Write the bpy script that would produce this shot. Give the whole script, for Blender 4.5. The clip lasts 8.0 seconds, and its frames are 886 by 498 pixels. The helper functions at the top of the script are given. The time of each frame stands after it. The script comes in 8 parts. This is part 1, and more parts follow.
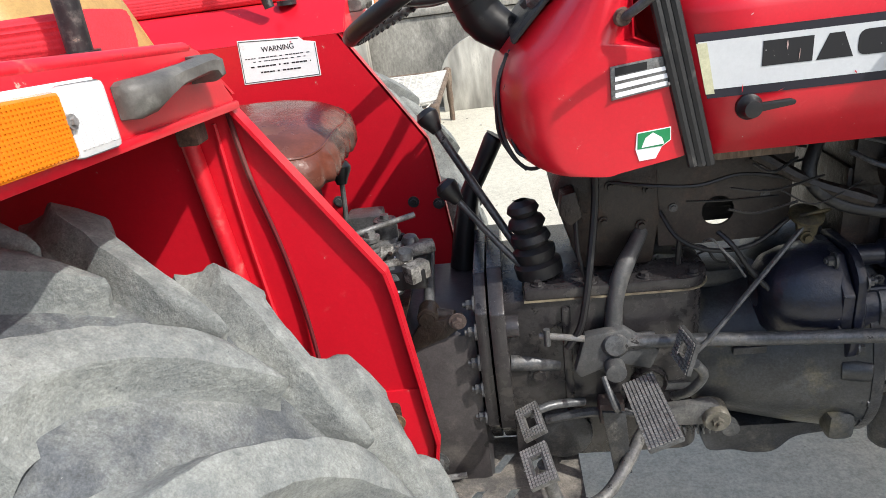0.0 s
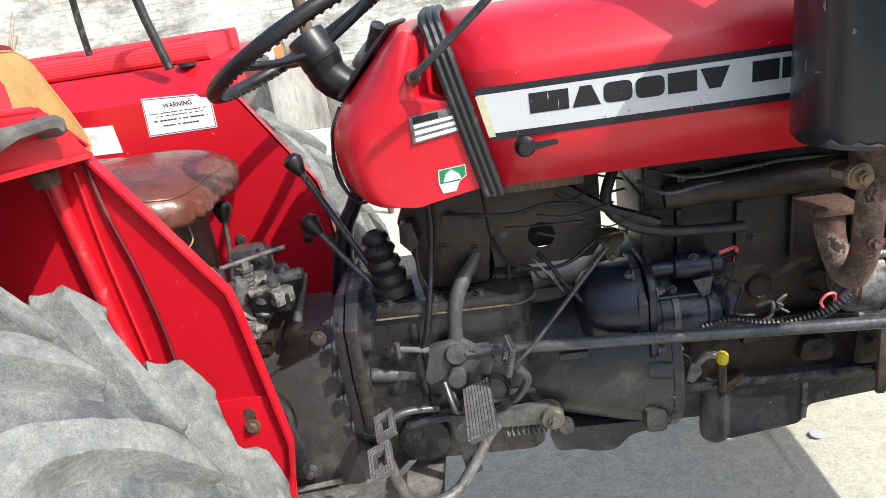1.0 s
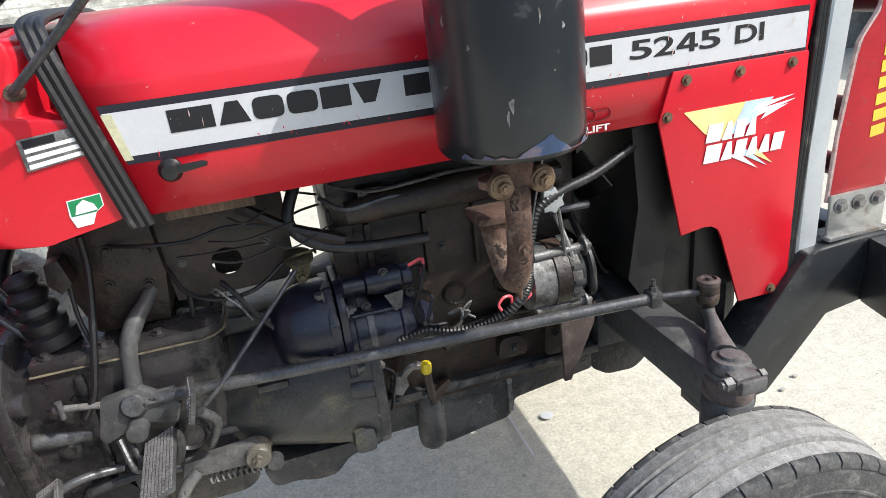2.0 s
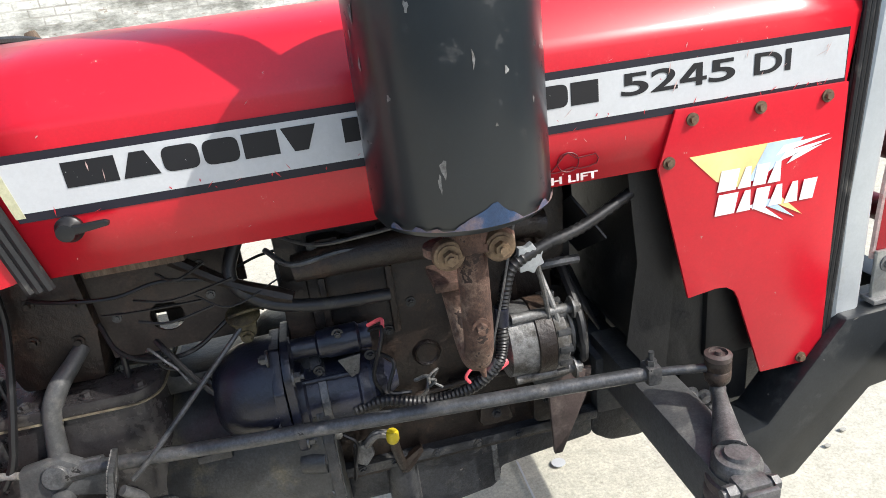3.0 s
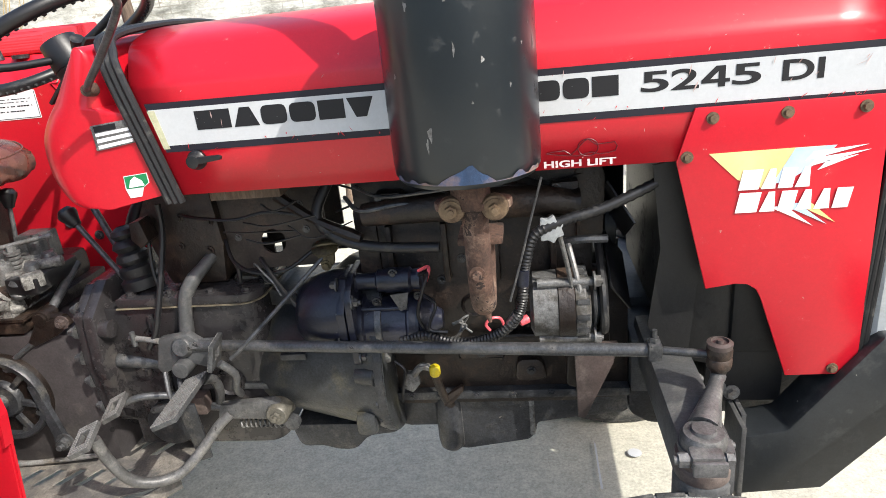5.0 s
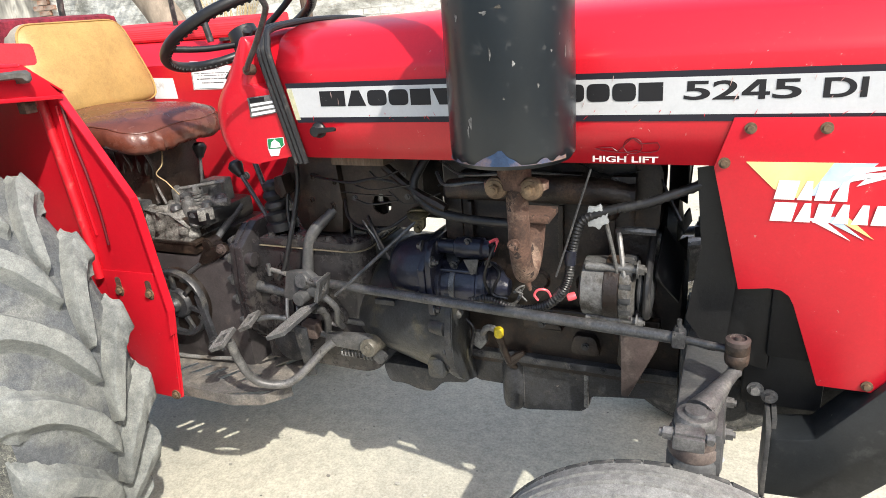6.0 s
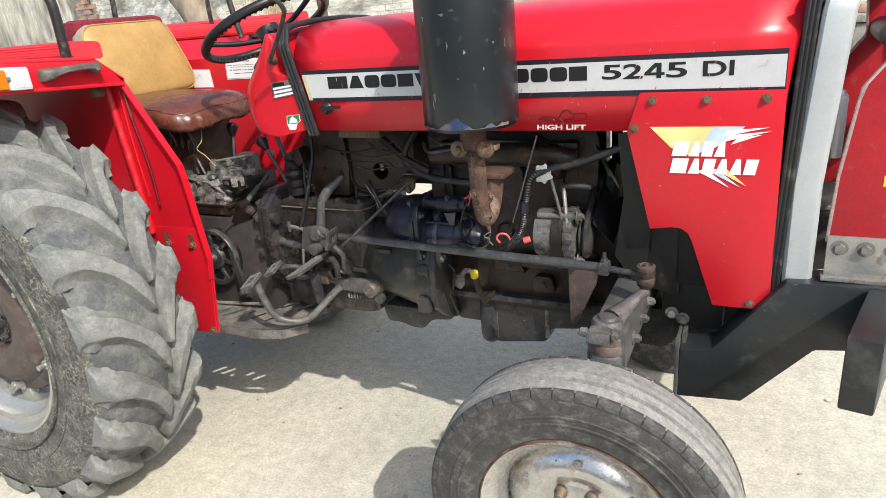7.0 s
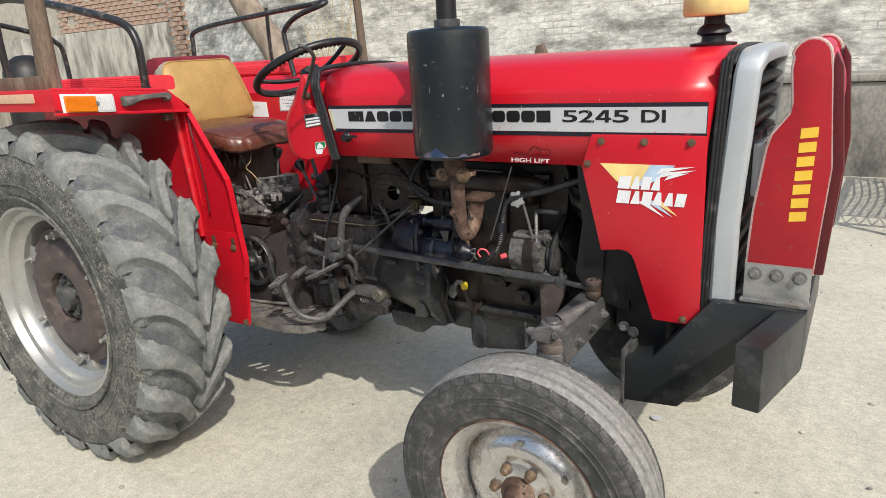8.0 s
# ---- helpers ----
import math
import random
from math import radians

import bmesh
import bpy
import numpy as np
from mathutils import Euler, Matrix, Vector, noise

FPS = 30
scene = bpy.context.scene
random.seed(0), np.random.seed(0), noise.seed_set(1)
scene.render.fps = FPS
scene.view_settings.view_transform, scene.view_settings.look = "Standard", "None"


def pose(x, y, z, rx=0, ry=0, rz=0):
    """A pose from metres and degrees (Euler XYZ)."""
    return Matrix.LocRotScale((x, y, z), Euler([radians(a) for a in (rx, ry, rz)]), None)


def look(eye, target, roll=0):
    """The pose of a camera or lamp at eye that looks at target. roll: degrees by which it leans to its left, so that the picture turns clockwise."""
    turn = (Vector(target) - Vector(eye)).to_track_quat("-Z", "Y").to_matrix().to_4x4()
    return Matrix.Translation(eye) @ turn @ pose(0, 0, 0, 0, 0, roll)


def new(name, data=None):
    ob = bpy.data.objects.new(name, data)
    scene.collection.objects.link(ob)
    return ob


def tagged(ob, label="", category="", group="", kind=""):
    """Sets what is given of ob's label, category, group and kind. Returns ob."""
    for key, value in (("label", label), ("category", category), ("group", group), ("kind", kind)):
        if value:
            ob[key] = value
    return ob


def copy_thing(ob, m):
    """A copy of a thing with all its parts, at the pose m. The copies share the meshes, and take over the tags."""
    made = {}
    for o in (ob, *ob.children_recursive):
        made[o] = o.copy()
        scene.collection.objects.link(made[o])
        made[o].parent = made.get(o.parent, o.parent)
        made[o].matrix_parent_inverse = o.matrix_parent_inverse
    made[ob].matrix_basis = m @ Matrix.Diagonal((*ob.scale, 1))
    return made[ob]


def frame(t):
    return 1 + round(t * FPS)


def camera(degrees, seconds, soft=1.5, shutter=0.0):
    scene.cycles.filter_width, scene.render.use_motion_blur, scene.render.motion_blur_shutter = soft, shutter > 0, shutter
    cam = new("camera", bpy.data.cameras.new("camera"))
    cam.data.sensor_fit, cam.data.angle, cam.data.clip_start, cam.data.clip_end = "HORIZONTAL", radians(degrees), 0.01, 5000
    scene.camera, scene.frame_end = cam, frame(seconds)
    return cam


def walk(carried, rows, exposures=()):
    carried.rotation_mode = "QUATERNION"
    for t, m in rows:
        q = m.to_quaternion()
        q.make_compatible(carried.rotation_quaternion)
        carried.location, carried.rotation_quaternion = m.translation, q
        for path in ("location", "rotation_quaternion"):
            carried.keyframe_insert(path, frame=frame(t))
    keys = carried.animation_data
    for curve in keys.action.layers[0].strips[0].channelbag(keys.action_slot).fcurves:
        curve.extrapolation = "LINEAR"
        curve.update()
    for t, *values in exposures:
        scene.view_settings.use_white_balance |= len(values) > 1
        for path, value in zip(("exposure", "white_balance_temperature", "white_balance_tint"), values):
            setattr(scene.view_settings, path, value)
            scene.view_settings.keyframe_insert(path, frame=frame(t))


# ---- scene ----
cam = camera(68.3, 8.0, soft=0.7)
PATH = [
    (0, (0.632, -1.193, 1.405), (0.412, 0.621, 0.593), -8.0),
    (0.5, (0.709, -1.24, 1.408), (0.691, 0.595, 0.612), -8.2),
    (1, (0.882, -1.348, 1.406), (0.73, 0.52, 0.708), -8.8),
    (1.5, (0.998, -1.374, 1.413), (1.117, 0.501, 0.726), -9.4),
    (2, (1.085, -1.293, 1.388), (1.545, 0.495, 0.619), -6.5),
    (2.2, (1.122, -1.248, 1.392), (1.653, 0.508, 0.594), -6.9),
    (3.3, (1.358, -1.152, 1.406), (1.472, 0.699, 0.658), -6.7),
    (3.5, (1.421, -1.161, 1.406), (1.397, 0.692, 0.653), -6.1),
    (4, (1.487, -1.192, 1.405), (1.32, 0.661, 0.671), -6.7),
    (4.2, (1.485, -1.219, 1.403), (1.286, 0.618, 0.637), -7.1),
    (5.3, (1.559, -1.397, 1.391), (1.198, 0.44, 0.688), -4.3),
    (5.5, (1.633, -1.415, 1.396), (1.119, 0.381, 0.683), -4.0),
    (6, (1.777, -1.491, 1.407), (0.984, 0.207, 0.708), -4.7),
    (6.5, (1.89, -1.643, 1.396), (1.043, 0.043, 0.735), -5.4),
    (7, (2.028, -1.772, 1.417), (1.162, -0.114, 0.709), -5.4),
    (7.5, (2.224, -1.855, 1.405), (1.201, -0.283, 0.71), -2.5),
    (8, (2.362, -1.931, 1.426), (1.312, -0.333, 0.843), -3.6),
]
walk(cam, [(t, look(eye, target, roll)) for t, eye, target, roll in PATH], exposures=((0.0, 0.70, 6250, 10), (0.5, 0.88, 6250, 10), (1.0, 0.88, 6250, 10), (1.5, 0.75, 6200, 10), (4.0, 0.82, 6250, 10), (5.5, 0.92, 6450, 10), (6.5, 0.83, 6500, 10), (7.5, 0.34, 6500, 10), (8.0, 0.20, 6500, 10)))

# ---- light ----
world = bpy.data.worlds.new("sky")
scene.world = world
world.use_nodes = True
wn = world.node_tree.nodes
sky = wn.new("ShaderNodeTexSky")
sky.sky_type, sky.sun_disc = "NISHITA", False
sky.sun_elevation, sky.sun_rotation = radians(44.3), radians(123.4)
sky.air_density, sky.dust_density = 1.2, 3.0
world.node_tree.links.new(sky.outputs[0], wn["Background"].inputs[0])
wn["Background"].inputs[1].default_value = 0.15
sun = new("sun", bpy.data.lights.new("sun", "SUN"))
sun.data.energy, sun.data.angle, sun.data.color = 3.15, radians(0.55), (1.0, 0.95, 0.86)
sun.matrix_world = look((4.7, -3.1, 5.5), (0, 0, 0))

# ---- materials ----
def material(name, col, rough=0.5, metal=0.0, var=0.12, scale=6.0, bump=0.05, bscale=90.0, dirt=None, amount=0.0, dscale=4.0,
             drough=0.9, coat=0.0, chip=None, chipamount=0.0, chipscale=30.0, stretch=(1, 1, 1), crack=None, crackscale=40.0, crackwidth=0.03, shift=False, grain=0.12, gscale=220.0, courses=None):
    """Paint or bare stuff with slow colour change, a layer of dirt, chips, and fine relief."""
    m = bpy.data.materials.new(name)
    m.use_nodes = True
    n, l = m.node_tree.nodes, m.node_tree.links
    b = n["Principled BSDF"]
    b.inputs["Roughness"].default_value, b.inputs["Metallic"].default_value = rough, metal
    b.inputs["Coat Weight"].default_value, b.inputs["Coat Roughness"].default_value = coat, 0.12
    tc = n.new("ShaderNodeTexCoord")
    mp = n.new("ShaderNodeMapping")
    mp.inputs["Scale"].default_value = stretch
    l.new(tc.outputs["Object"], mp.inputs[0])
    if shift:
        oi, sc = n.new("ShaderNodeObjectInfo"), n.new("ShaderNodeVectorMath")
        sc.operation = "SCALE"
        sc.inputs[0].default_value = (7.3, 4.1, 9.7)
        l.new(oi.outputs["Random"], sc.inputs["Scale"])
        l.new(sc.outputs[0], mp.inputs["Location"])

    def noise_at(sc, detail=5.0, ro=0.6):
        t = n.new("ShaderNodeTexNoise")
        t.inputs["Scale"].default_value, t.inputs["Detail"].default_value, t.inputs["Roughness"].default_value = sc, detail, ro
        l.new(mp.outputs[0], t.inputs["Vector"])
        return t

    def ramp(src, a, z):
        r = n.new("ShaderNodeMapRange")
        r.inputs[1].default_value, r.inputs[2].default_value = a, z
        l.new(src, r.inputs[0])
        return r.outputs[0]

    def mix(f, a, z):
        x = n.new("ShaderNodeMix")
        x.data_type = "RGBA"
        for s, v in ((x.inputs[0], f), (x.inputs[6], a), (x.inputs[7], z)):
            if isinstance(v, (float, int)):
                s.default_value = v
            elif isinstance(v, tuple):
                s.default_value = (*v, 1)
            else:
                l.new(v, s)
        return x.outputs[2]

    big = noise_at(scale)
    c = mix(ramp(big.outputs[0], 0.3, 0.7), tuple(v * (1 - var) for v in col), tuple(min(1, v * (1 + var)) for v in col))
    rsock = None
    if dirt:
        d = noise_at(dscale, 9.0, 0.68)
        f = ramp(d.outputs[0], 0.62 - 0.5 * amount, 0.74 - 0.34 * amount)
        c = mix(f, c, dirt)
        rr = n.new("ShaderNodeMapRange")
        rr.inputs[3].default_value, rr.inputs[4].default_value = rough, drough
        l.new(f, rr.inputs[0])
        rsock = rr.outputs[0]
    if chip:
        d = noise_at(chipscale, 4.0, 0.7)
        f = ramp(d.outputs[0], 0.72 - 0.3 * chipamount, 0.735 - 0.3 * chipamount)
        c = mix(f, c, chip)
    if crack:
        v = n.new("ShaderNodeTexVoronoi")
        v.feature = "DISTANCE_TO_EDGE"
        v.inputs["Scale"].default_value = crackscale
        wob = n.new("ShaderNodeMix")
        wob.data_type = "VECTOR"
        wob.inputs[0].default_value = 0.06
        l.new(mp.outputs[0], wob.inputs[4])
        l.new(noise_at(crackscale * 0.7, 3.0).outputs["Color"], wob.inputs[5])
        l.new(wob.outputs[1], v.inputs["Vector"])
        f1 = ramp(v.outputs[0], crackwidth, 0.0)
        f2 = ramp(noise_at(crackscale * 0.25, 3.0).outputs[0], 0.34, 0.62)
        mul = n.new("ShaderNodeMath")
        mul.operation = "MULTIPLY"
        l.new(f1, mul.inputs[0])
        l.new(f2, mul.inputs[1])
        c = mix(mul.outputs[0], c, crack)
    if courses:
        sx, cx_ = n.new("ShaderNodeSeparateXYZ"), n.new("ShaderNodeCombineXYZ")
        l.new(tc.outputs["Object"], sx.inputs[0])
        l.new(sx.outputs[0], cx_.inputs[0])
        l.new(sx.outputs[2], cx_.inputs[1])
        bt = n.new("ShaderNodeTexBrick")
        bt.inputs["Scale"].default_value, bt.inputs["Mortar Size"].default_value, bt.inputs["Mortar Smooth"].default_value = 1.0, 0.010, 0.6
        bt.inputs["Brick Width"].default_value, bt.inputs["Row Height"].default_value = 0.236, 0.080
        l.new(cx_.outputs[0], bt.inputs["Vector"])
        thin = n.new("ShaderNodeMath")
        thin.operation = "MULTIPLY"
        l.new(bt.outputs["Fac"], thin.inputs[0])
        l.new(ramp(noise_at(2.3, 5.0).outputs[0], 0.42, 0.70), thin.inputs[1])
        c = mix(thin.outputs[0], c, courses)
    if grain:
        for gs, amt in ((gscale, grain), (gscale * 0.22, grain * 0.7)):
            g = n.new("ShaderNodeMapRange")
            g.inputs[1].default_value, g.inputs[2].default_value, g.inputs[3].default_value, g.inputs[4].default_value = 0.32, 0.68, 1 - amt, 1 + amt
            l.new(noise_at(gs, 3.0, 0.75).outputs[0], g.inputs[0])
            x = n.new("ShaderNodeMix")
            x.data_type, x.blend_type = "RGBA", "MULTIPLY"
            x.inputs[0].default_value = 1.0
            l.new(c, x.inputs[6])
            l.new(g.outputs[0], x.inputs[7])
            c = x.outputs[2]
    l.new(c, b.inputs["Base Color"])
    if rsock:
        l.new(rsock, b.inputs["Roughness"])
    if bump:
        bp = n.new("ShaderNodeBump")
        bp.inputs["Strength"].default_value, bp.inputs["Distance"].default_value = min(1.0, bump * 4), 0.003
        l.new(noise_at(bscale, 6.0, 0.65).outputs[0], bp.inputs["Height"])
        l.new(bp.outputs[0], b.inputs["Normal"])
    return m


RED = material("red enamel", (0.53, 0.0080, 0.020), 0.32, var=0.05, scale=2, bump=0.008, bscale=12, dirt=(0.55, 0.03, 0.04), amount=0.03, dscale=60,
               drough=0.5, coat=0.12, chip=(0.42, 0.28, 0.22), chipamount=0.03, chipscale=60, grain=0.04)
RED_DULL = material("dusty red enamel", (0.52, 0.010, 0.02), 0.40, var=0.08, bump=0.02, bscale=30, dirt=(0.47, 0.09, 0.08), amount=0.08, dscale=45,
                    chip=(0.14, 0.06, 0.03), chipamount=0.03, chipscale=40)
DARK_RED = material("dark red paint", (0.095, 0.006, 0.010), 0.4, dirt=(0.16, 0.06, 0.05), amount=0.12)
BLACK = material("black gloss paint", (0.0095, 0.0128, 0.0155), 0.30, var=0.15, bump=0.012, bscale=22, dirt=(0.022, 0.025, 0.026), amount=0.06, dscale=40, coat=0.15, grain=0.06)
BLACK_MATT = material("black matt paint", (0.0080, 0.0080, 0.0082), 0.5, var=0.35, bump=0.06, dirt=(0.020, 0.019, 0.017), amount=0.12, dscale=18, grain=0.25)
PLASTIC = material("black plastic", (0.010, 0.010, 0.011), 0.40, bump=0.02, dirt=(0.06, 0.06, 0.056), amount=0.10, dscale=20)
GUARD_RED = material("dark red guard paint", (0.36, 0.009, 0.016), 0.42, var=0.12, bump=0.015, bscale=30, dirt=(0.26, 0.07, 0.06), amount=0.08, dscale=30)
GREY_PLASTIC = material("weathered grey plastic", (0.085, 0.081, 0.073), 0.5, var=0.25, scale=20, bump=0.06, dirt=(0.15, 0.145, 0.13), amount=0.3, dscale=26, grain=0.15)
BUMPER = material("dusty black bumper paint", (0.018, 0.0205, 0.0225), 0.36, var=0.25, scale=7, bump=0.03, bscale=40, dirt=(0.060, 0.061, 0.058), amount=0.16, dscale=9, drough=0.7,
                  chip=(0.16, 0.15, 0.13), chipamount=0.03, chipscale=50, grain=0.14)
RUBBER = material("black rubber", (0.013, 0.013, 0.014), 0.45, bump=0.06, dirt=(0.075, 0.072, 0.064), amount=0.12, dscale=30)
CAST = material("dark grey cast iron", (0.0255, 0.0270, 0.0305), 0.36, var=0.42, scale=9, bump=0.16, bscale=70, dirt=(0.085, 0.080, 0.070), amount=0.17, dscale=14,
                drough=0.62, chip=(0.15, 0.138, 0.12), chipamount=0.05, chipscale=80, grain=0.42)
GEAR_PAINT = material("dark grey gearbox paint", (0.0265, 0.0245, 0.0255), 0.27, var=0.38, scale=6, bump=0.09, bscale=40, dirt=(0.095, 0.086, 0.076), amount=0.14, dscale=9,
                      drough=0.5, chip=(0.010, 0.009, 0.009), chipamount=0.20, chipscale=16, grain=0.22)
# rear housing grey, set lighter than the gearbox grey
HOUSING_PAINT = material("lighter grey housing paint", (0.048, 0.043, 0.044), 0.38, var=0.3, scale=5, bump=0.08, bscale=40, dirt=(0.100, 0.090, 0.082), amount=0.14, dscale=7,
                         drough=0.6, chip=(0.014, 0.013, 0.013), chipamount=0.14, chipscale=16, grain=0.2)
PAD_STEEL = material("polished pedal steel", (0.225, 0.220, 0.212), 0.42, 0.2, var=0.25, scale=30, bump=0.06, dirt=(0.10, 0.09, 0.08), amount=0.18, dscale=40, grain=0.2)
BELL_PAINT = material("oil-stained grey housing paint", (0.029, 0.031, 0.033), 0.34, var=0.4, scale=7, bump=0.12, bscale=60, dirt=(0.088, 0.078, 0.046), amount=0.20, dscale=6,
                      drough=0.5, chip=(0.13, 0.12, 0.10), chipamount=0.05, chipscale=80, grain=0.36)
GASKET = material("tan paper gasket", (0.17, 0.145, 0.095), 0.8, var=0.4, scale=30, bump=0.1, dirt=(0.07, 0.055, 0.04), amount=0.3, dscale=18)
CAST_BLUE = material("blue-black painted casting", (0.0120, 0.0138, 0.0250), 0.28, var=0.4, bump=0.12, bscale=60, dirt=(0.036, 0.035, 0.034), amount=0.10, dscale=30, drough=0.55,
                     chip=(0.17, 0.16, 0.14), chipamount=0.06, chipscale=80, grain=0.35)
CAST_BROWN = material("oily brown-black casting", (0.0155, 0.0100, 0.0074), 0.42, var=0.5, scale=11, bump=0.28, bscale=50, dirt=(0.056, 0.034, 0.022), amount=0.20, dscale=13,
                      drough=0.7, chip=(0.10, 0.074, 0.05), chipamount=0.07, chipscale=70, grain=0.42)
STEEL = material("dull steel", (0.225, 0.224, 0.218), 0.40, 0.25, var=0.25, bump=0.06, dirt=(0.15, 0.130, 0.105), amount=0.3, dscale=18, drough=0.7, grain=0.25)
STEEL_DARK = material("greasy dark steel", (0.078, 0.080, 0.083), 0.34, 0.4, var=0.4, scale=14, bump=0.08, dirt=(0.118, 0.114, 0.108), amount=0.22, dscale=30, drough=0.65,
                      chip=(0.022, 0.021, 0.020), chipamount=0.20, chipscale=30, grain=0.30)
AXLE = material("dust-grey black axle paint", (0.060, 0.061, 0.062), 0.46, var=0.22, scale=12, bump=0.08, dirt=(0.115, 0.112, 0.104), amount=0.20, dscale=22, drough=0.7,
                chip=(0.022, 0.022, 0.022), chipamount=0.10, chipscale=34, grain=0.22)
FORGED = material("dusty forged steel", (0.100, 0.099, 0.098), 0.42, 0.25, var=0.35, scale=18, bump=0.12, bscale=70, dirt=(0.165, 0.160, 0.148), amount=0.20, dscale=26, drough=0.8,
                  chip=(0.030, 0.028, 0.027), chipamount=0.20, chipscale=40, grain=0.28)
RAIL_PAINT = material("worn black rail paint", (0.020, 0.020, 0.021), 0.34, var=0.3, scale=20, bump=0.05, dirt=(0.12, 0.112, 0.10), amount=0.18, dscale=30, drough=0.7,
                      chip=(0.15, 0.12, 0.095), chipamount=0.06, chipscale=60, grain=0.25)
ALLOY = material("oxidised grey alloy", (0.19, 0.19, 0.187), 0.42, 0.4, var=0.3, bump=0.12, dirt=(0.07, 0.065, 0.056), amount=0.36, dscale=20, grain=0.3)
BRASS = material("worn brass bolt", (0.185, 0.130, 0.080), 0.5, 0.4, bump=0.08, dirt=(0.11, 0.075, 0.05), amount=0.4, dscale=40)
RUST = material("rusty cast iron", (0.078, 0.043, 0.030), 0.82, var=0.6, scale=14, bump=0.5, bscale=70, dirt=(0.275, 0.200, 0.148), amount=0.19, dscale=10,
                chip=(0.030, 0.018, 0.014), chipamount=0.36, chipscale=20, grain=0.34)
SILVER = material("silver grey paint", (0.44, 0.47, 0.485), 0.36, 0.3, var=0.06, bump=0.02, dirt=(0.36, 0.36, 0.34), amount=0.06, dscale=10,
                  chip=(0.14, 0.13, 0.12), chipamount=0.03, chipscale=30, grain=0.04)
RIM = material("galvanised rim paint", (0.42, 0.425, 0.405), 0.28, 0.6, var=0.10, scale=5, bump=0.03, dirt=(0.33, 0.30, 0.25), amount=0.14, dscale=24, drough=0.5,
               chip=(0.15, 0.09, 0.055), chipamount=0.06, chipscale=30, grain=0.1)
CHROME = material("worn bright wheel paint", (0.58, 0.575, 0.56), 0.22, 0.85, var=0.15, scale=10, bump=0.05, bscale=40, dirt=(0.30, 0.22, 0.15), amount=0.15, dscale=16, drough=0.7,
                  chip=(0.12, 0.055, 0.03), chipamount=0.13, chipscale=26, grain=0.15)
HUB = material("rust-brown hub paint", (0.070, 0.052, 0.047), 0.5, var=0.3, bump=0.08, dirt=(0.14, 0.112, 0.096), amount=0.2, dscale=26, grain=0.2)
DUSTY = material("dusty grey valve casting", (0.175, 0.17, 0.158), 0.55, 0.2, var=0.4, scale=22, bump=0.4, bscale=70, dirt=(0.036, 0.031, 0.026), amount=0.30, dscale=34, grain=0.45)
TYRE = material("dusty tread rubber", (0.082, 0.089, 0.096), 0.88, var=0.22, scale=14, bump=0.3, bscale=90, dirt=(0.165, 0.172, 0.163), amount=0.40, dscale=10,
                chip=(0.26, 0.265, 0.25), chipamount=0.05, chipscale=200, grain=0.3, gscale=400)
TYRE_SIDE = material("cracked tyre sidewall", (0.046, 0.048, 0.046), 0.8, var=0.3, scale=18, bump=0.25, bscale=90, dirt=(0.115, 0.117, 0.104), amount=0.42, dscale=22,
                     chip=(0.20, 0.20, 0.17), chipamount=0.12, chipscale=130, crack=(0.34, 0.335, 0.27), crackscale=52, crackwidth=0.060, grain=0.34, gscale=400)
TYRE_LUG = material("dust-grey tyre lugs", (0.150, 0.160, 0.155), 0.9, var=0.16, scale=9, bump=0.3, bscale=130, dirt=(0.225, 0.236, 0.220), amount=0.40, dscale=16,
                    chip=(0.07, 0.075, 0.076), chipamount=0.09, chipscale=150, shift=True, grain=0.22, gscale=380)
TYRE_FRONT = material("worn front tyre sidewall", (0.050, 0.051, 0.050), 0.78, var=0.25, scale=30, bump=0.2, bscale=140, dirt=(0.13, 0.127, 0.117), amount=0.24, dscale=30,
                      chip=(0.16, 0.155, 0.14), chipamount=0.06, chipscale=160, grain=0.3, gscale=420)
TYRE_TREAD = material("dusty front tyre tread", (0.20, 0.20, 0.192), 0.9, var=0.14, scale=25, bump=0.2, bscale=150, dirt=(0.27, 0.27, 0.255), amount=0.4, dscale=60,
                      chip=(0.10, 0.10, 0.095), chipamount=0.06, chipscale=180, grain=0.22, gscale=420)
WHITE = material("white decal", (0.78, 0.79, 0.80), 0.4, var=0.03, bump=0.0, dirt=(0.5, 0.48, 0.45), amount=0.08, dscale=20, chip=(0.45, 0.06, 0.07), chipamount=0.02, chipscale=50, grain=0.03)
SILVER_DECAL = material("silver-white decal", (0.53, 0.545, 0.56), 0.4, 0.1, var=0.04, bump=0.0, chip=(0.45, 0.05, 0.06), chipamount=0.06, chipscale=60, grain=0.03)
INK = material("black ink", (0.005, 0.005, 0.007), 0.55, bump=0.0, chip=(0.5, 0.5, 0.5), chipamount=0.04, chipscale=170, grain=0.03)
NAVY = material("dark navy ink", (0.007, 0.006, 0.014), 0.55, bump=0.0, chip=(0.5, 0.1, 0.1), chipamount=0.12, chipscale=45, grain=0.03)
YELLOW = material("yellow ink", (0.80, 0.50, 0.05), 0.45, bump=0.0, chip=(0.5, 0.2, 0.03), chipamount=0.1, chipscale=60, grain=0.03)
CREAM = material("pale yellow ink", (0.82, 0.62, 0.25), 0.45, bump=0.0, var=0.2, scale=10, grain=0.03)
SKYBLUE = material("pale blue ink", (0.48, 0.62, 0.78), 0.45, bump=0.0, var=0.25, scale=14, grain=0.03)
GREEN = material("green ink", (0.012, 0.20, 0.07), 0.45, bump=0.0, grain=0.03)
ORANGE = material("amber lamp lens", (0.72, 0.20, 0.008), 0.18, bump=0.0, coat=0.5, grain=0.03)
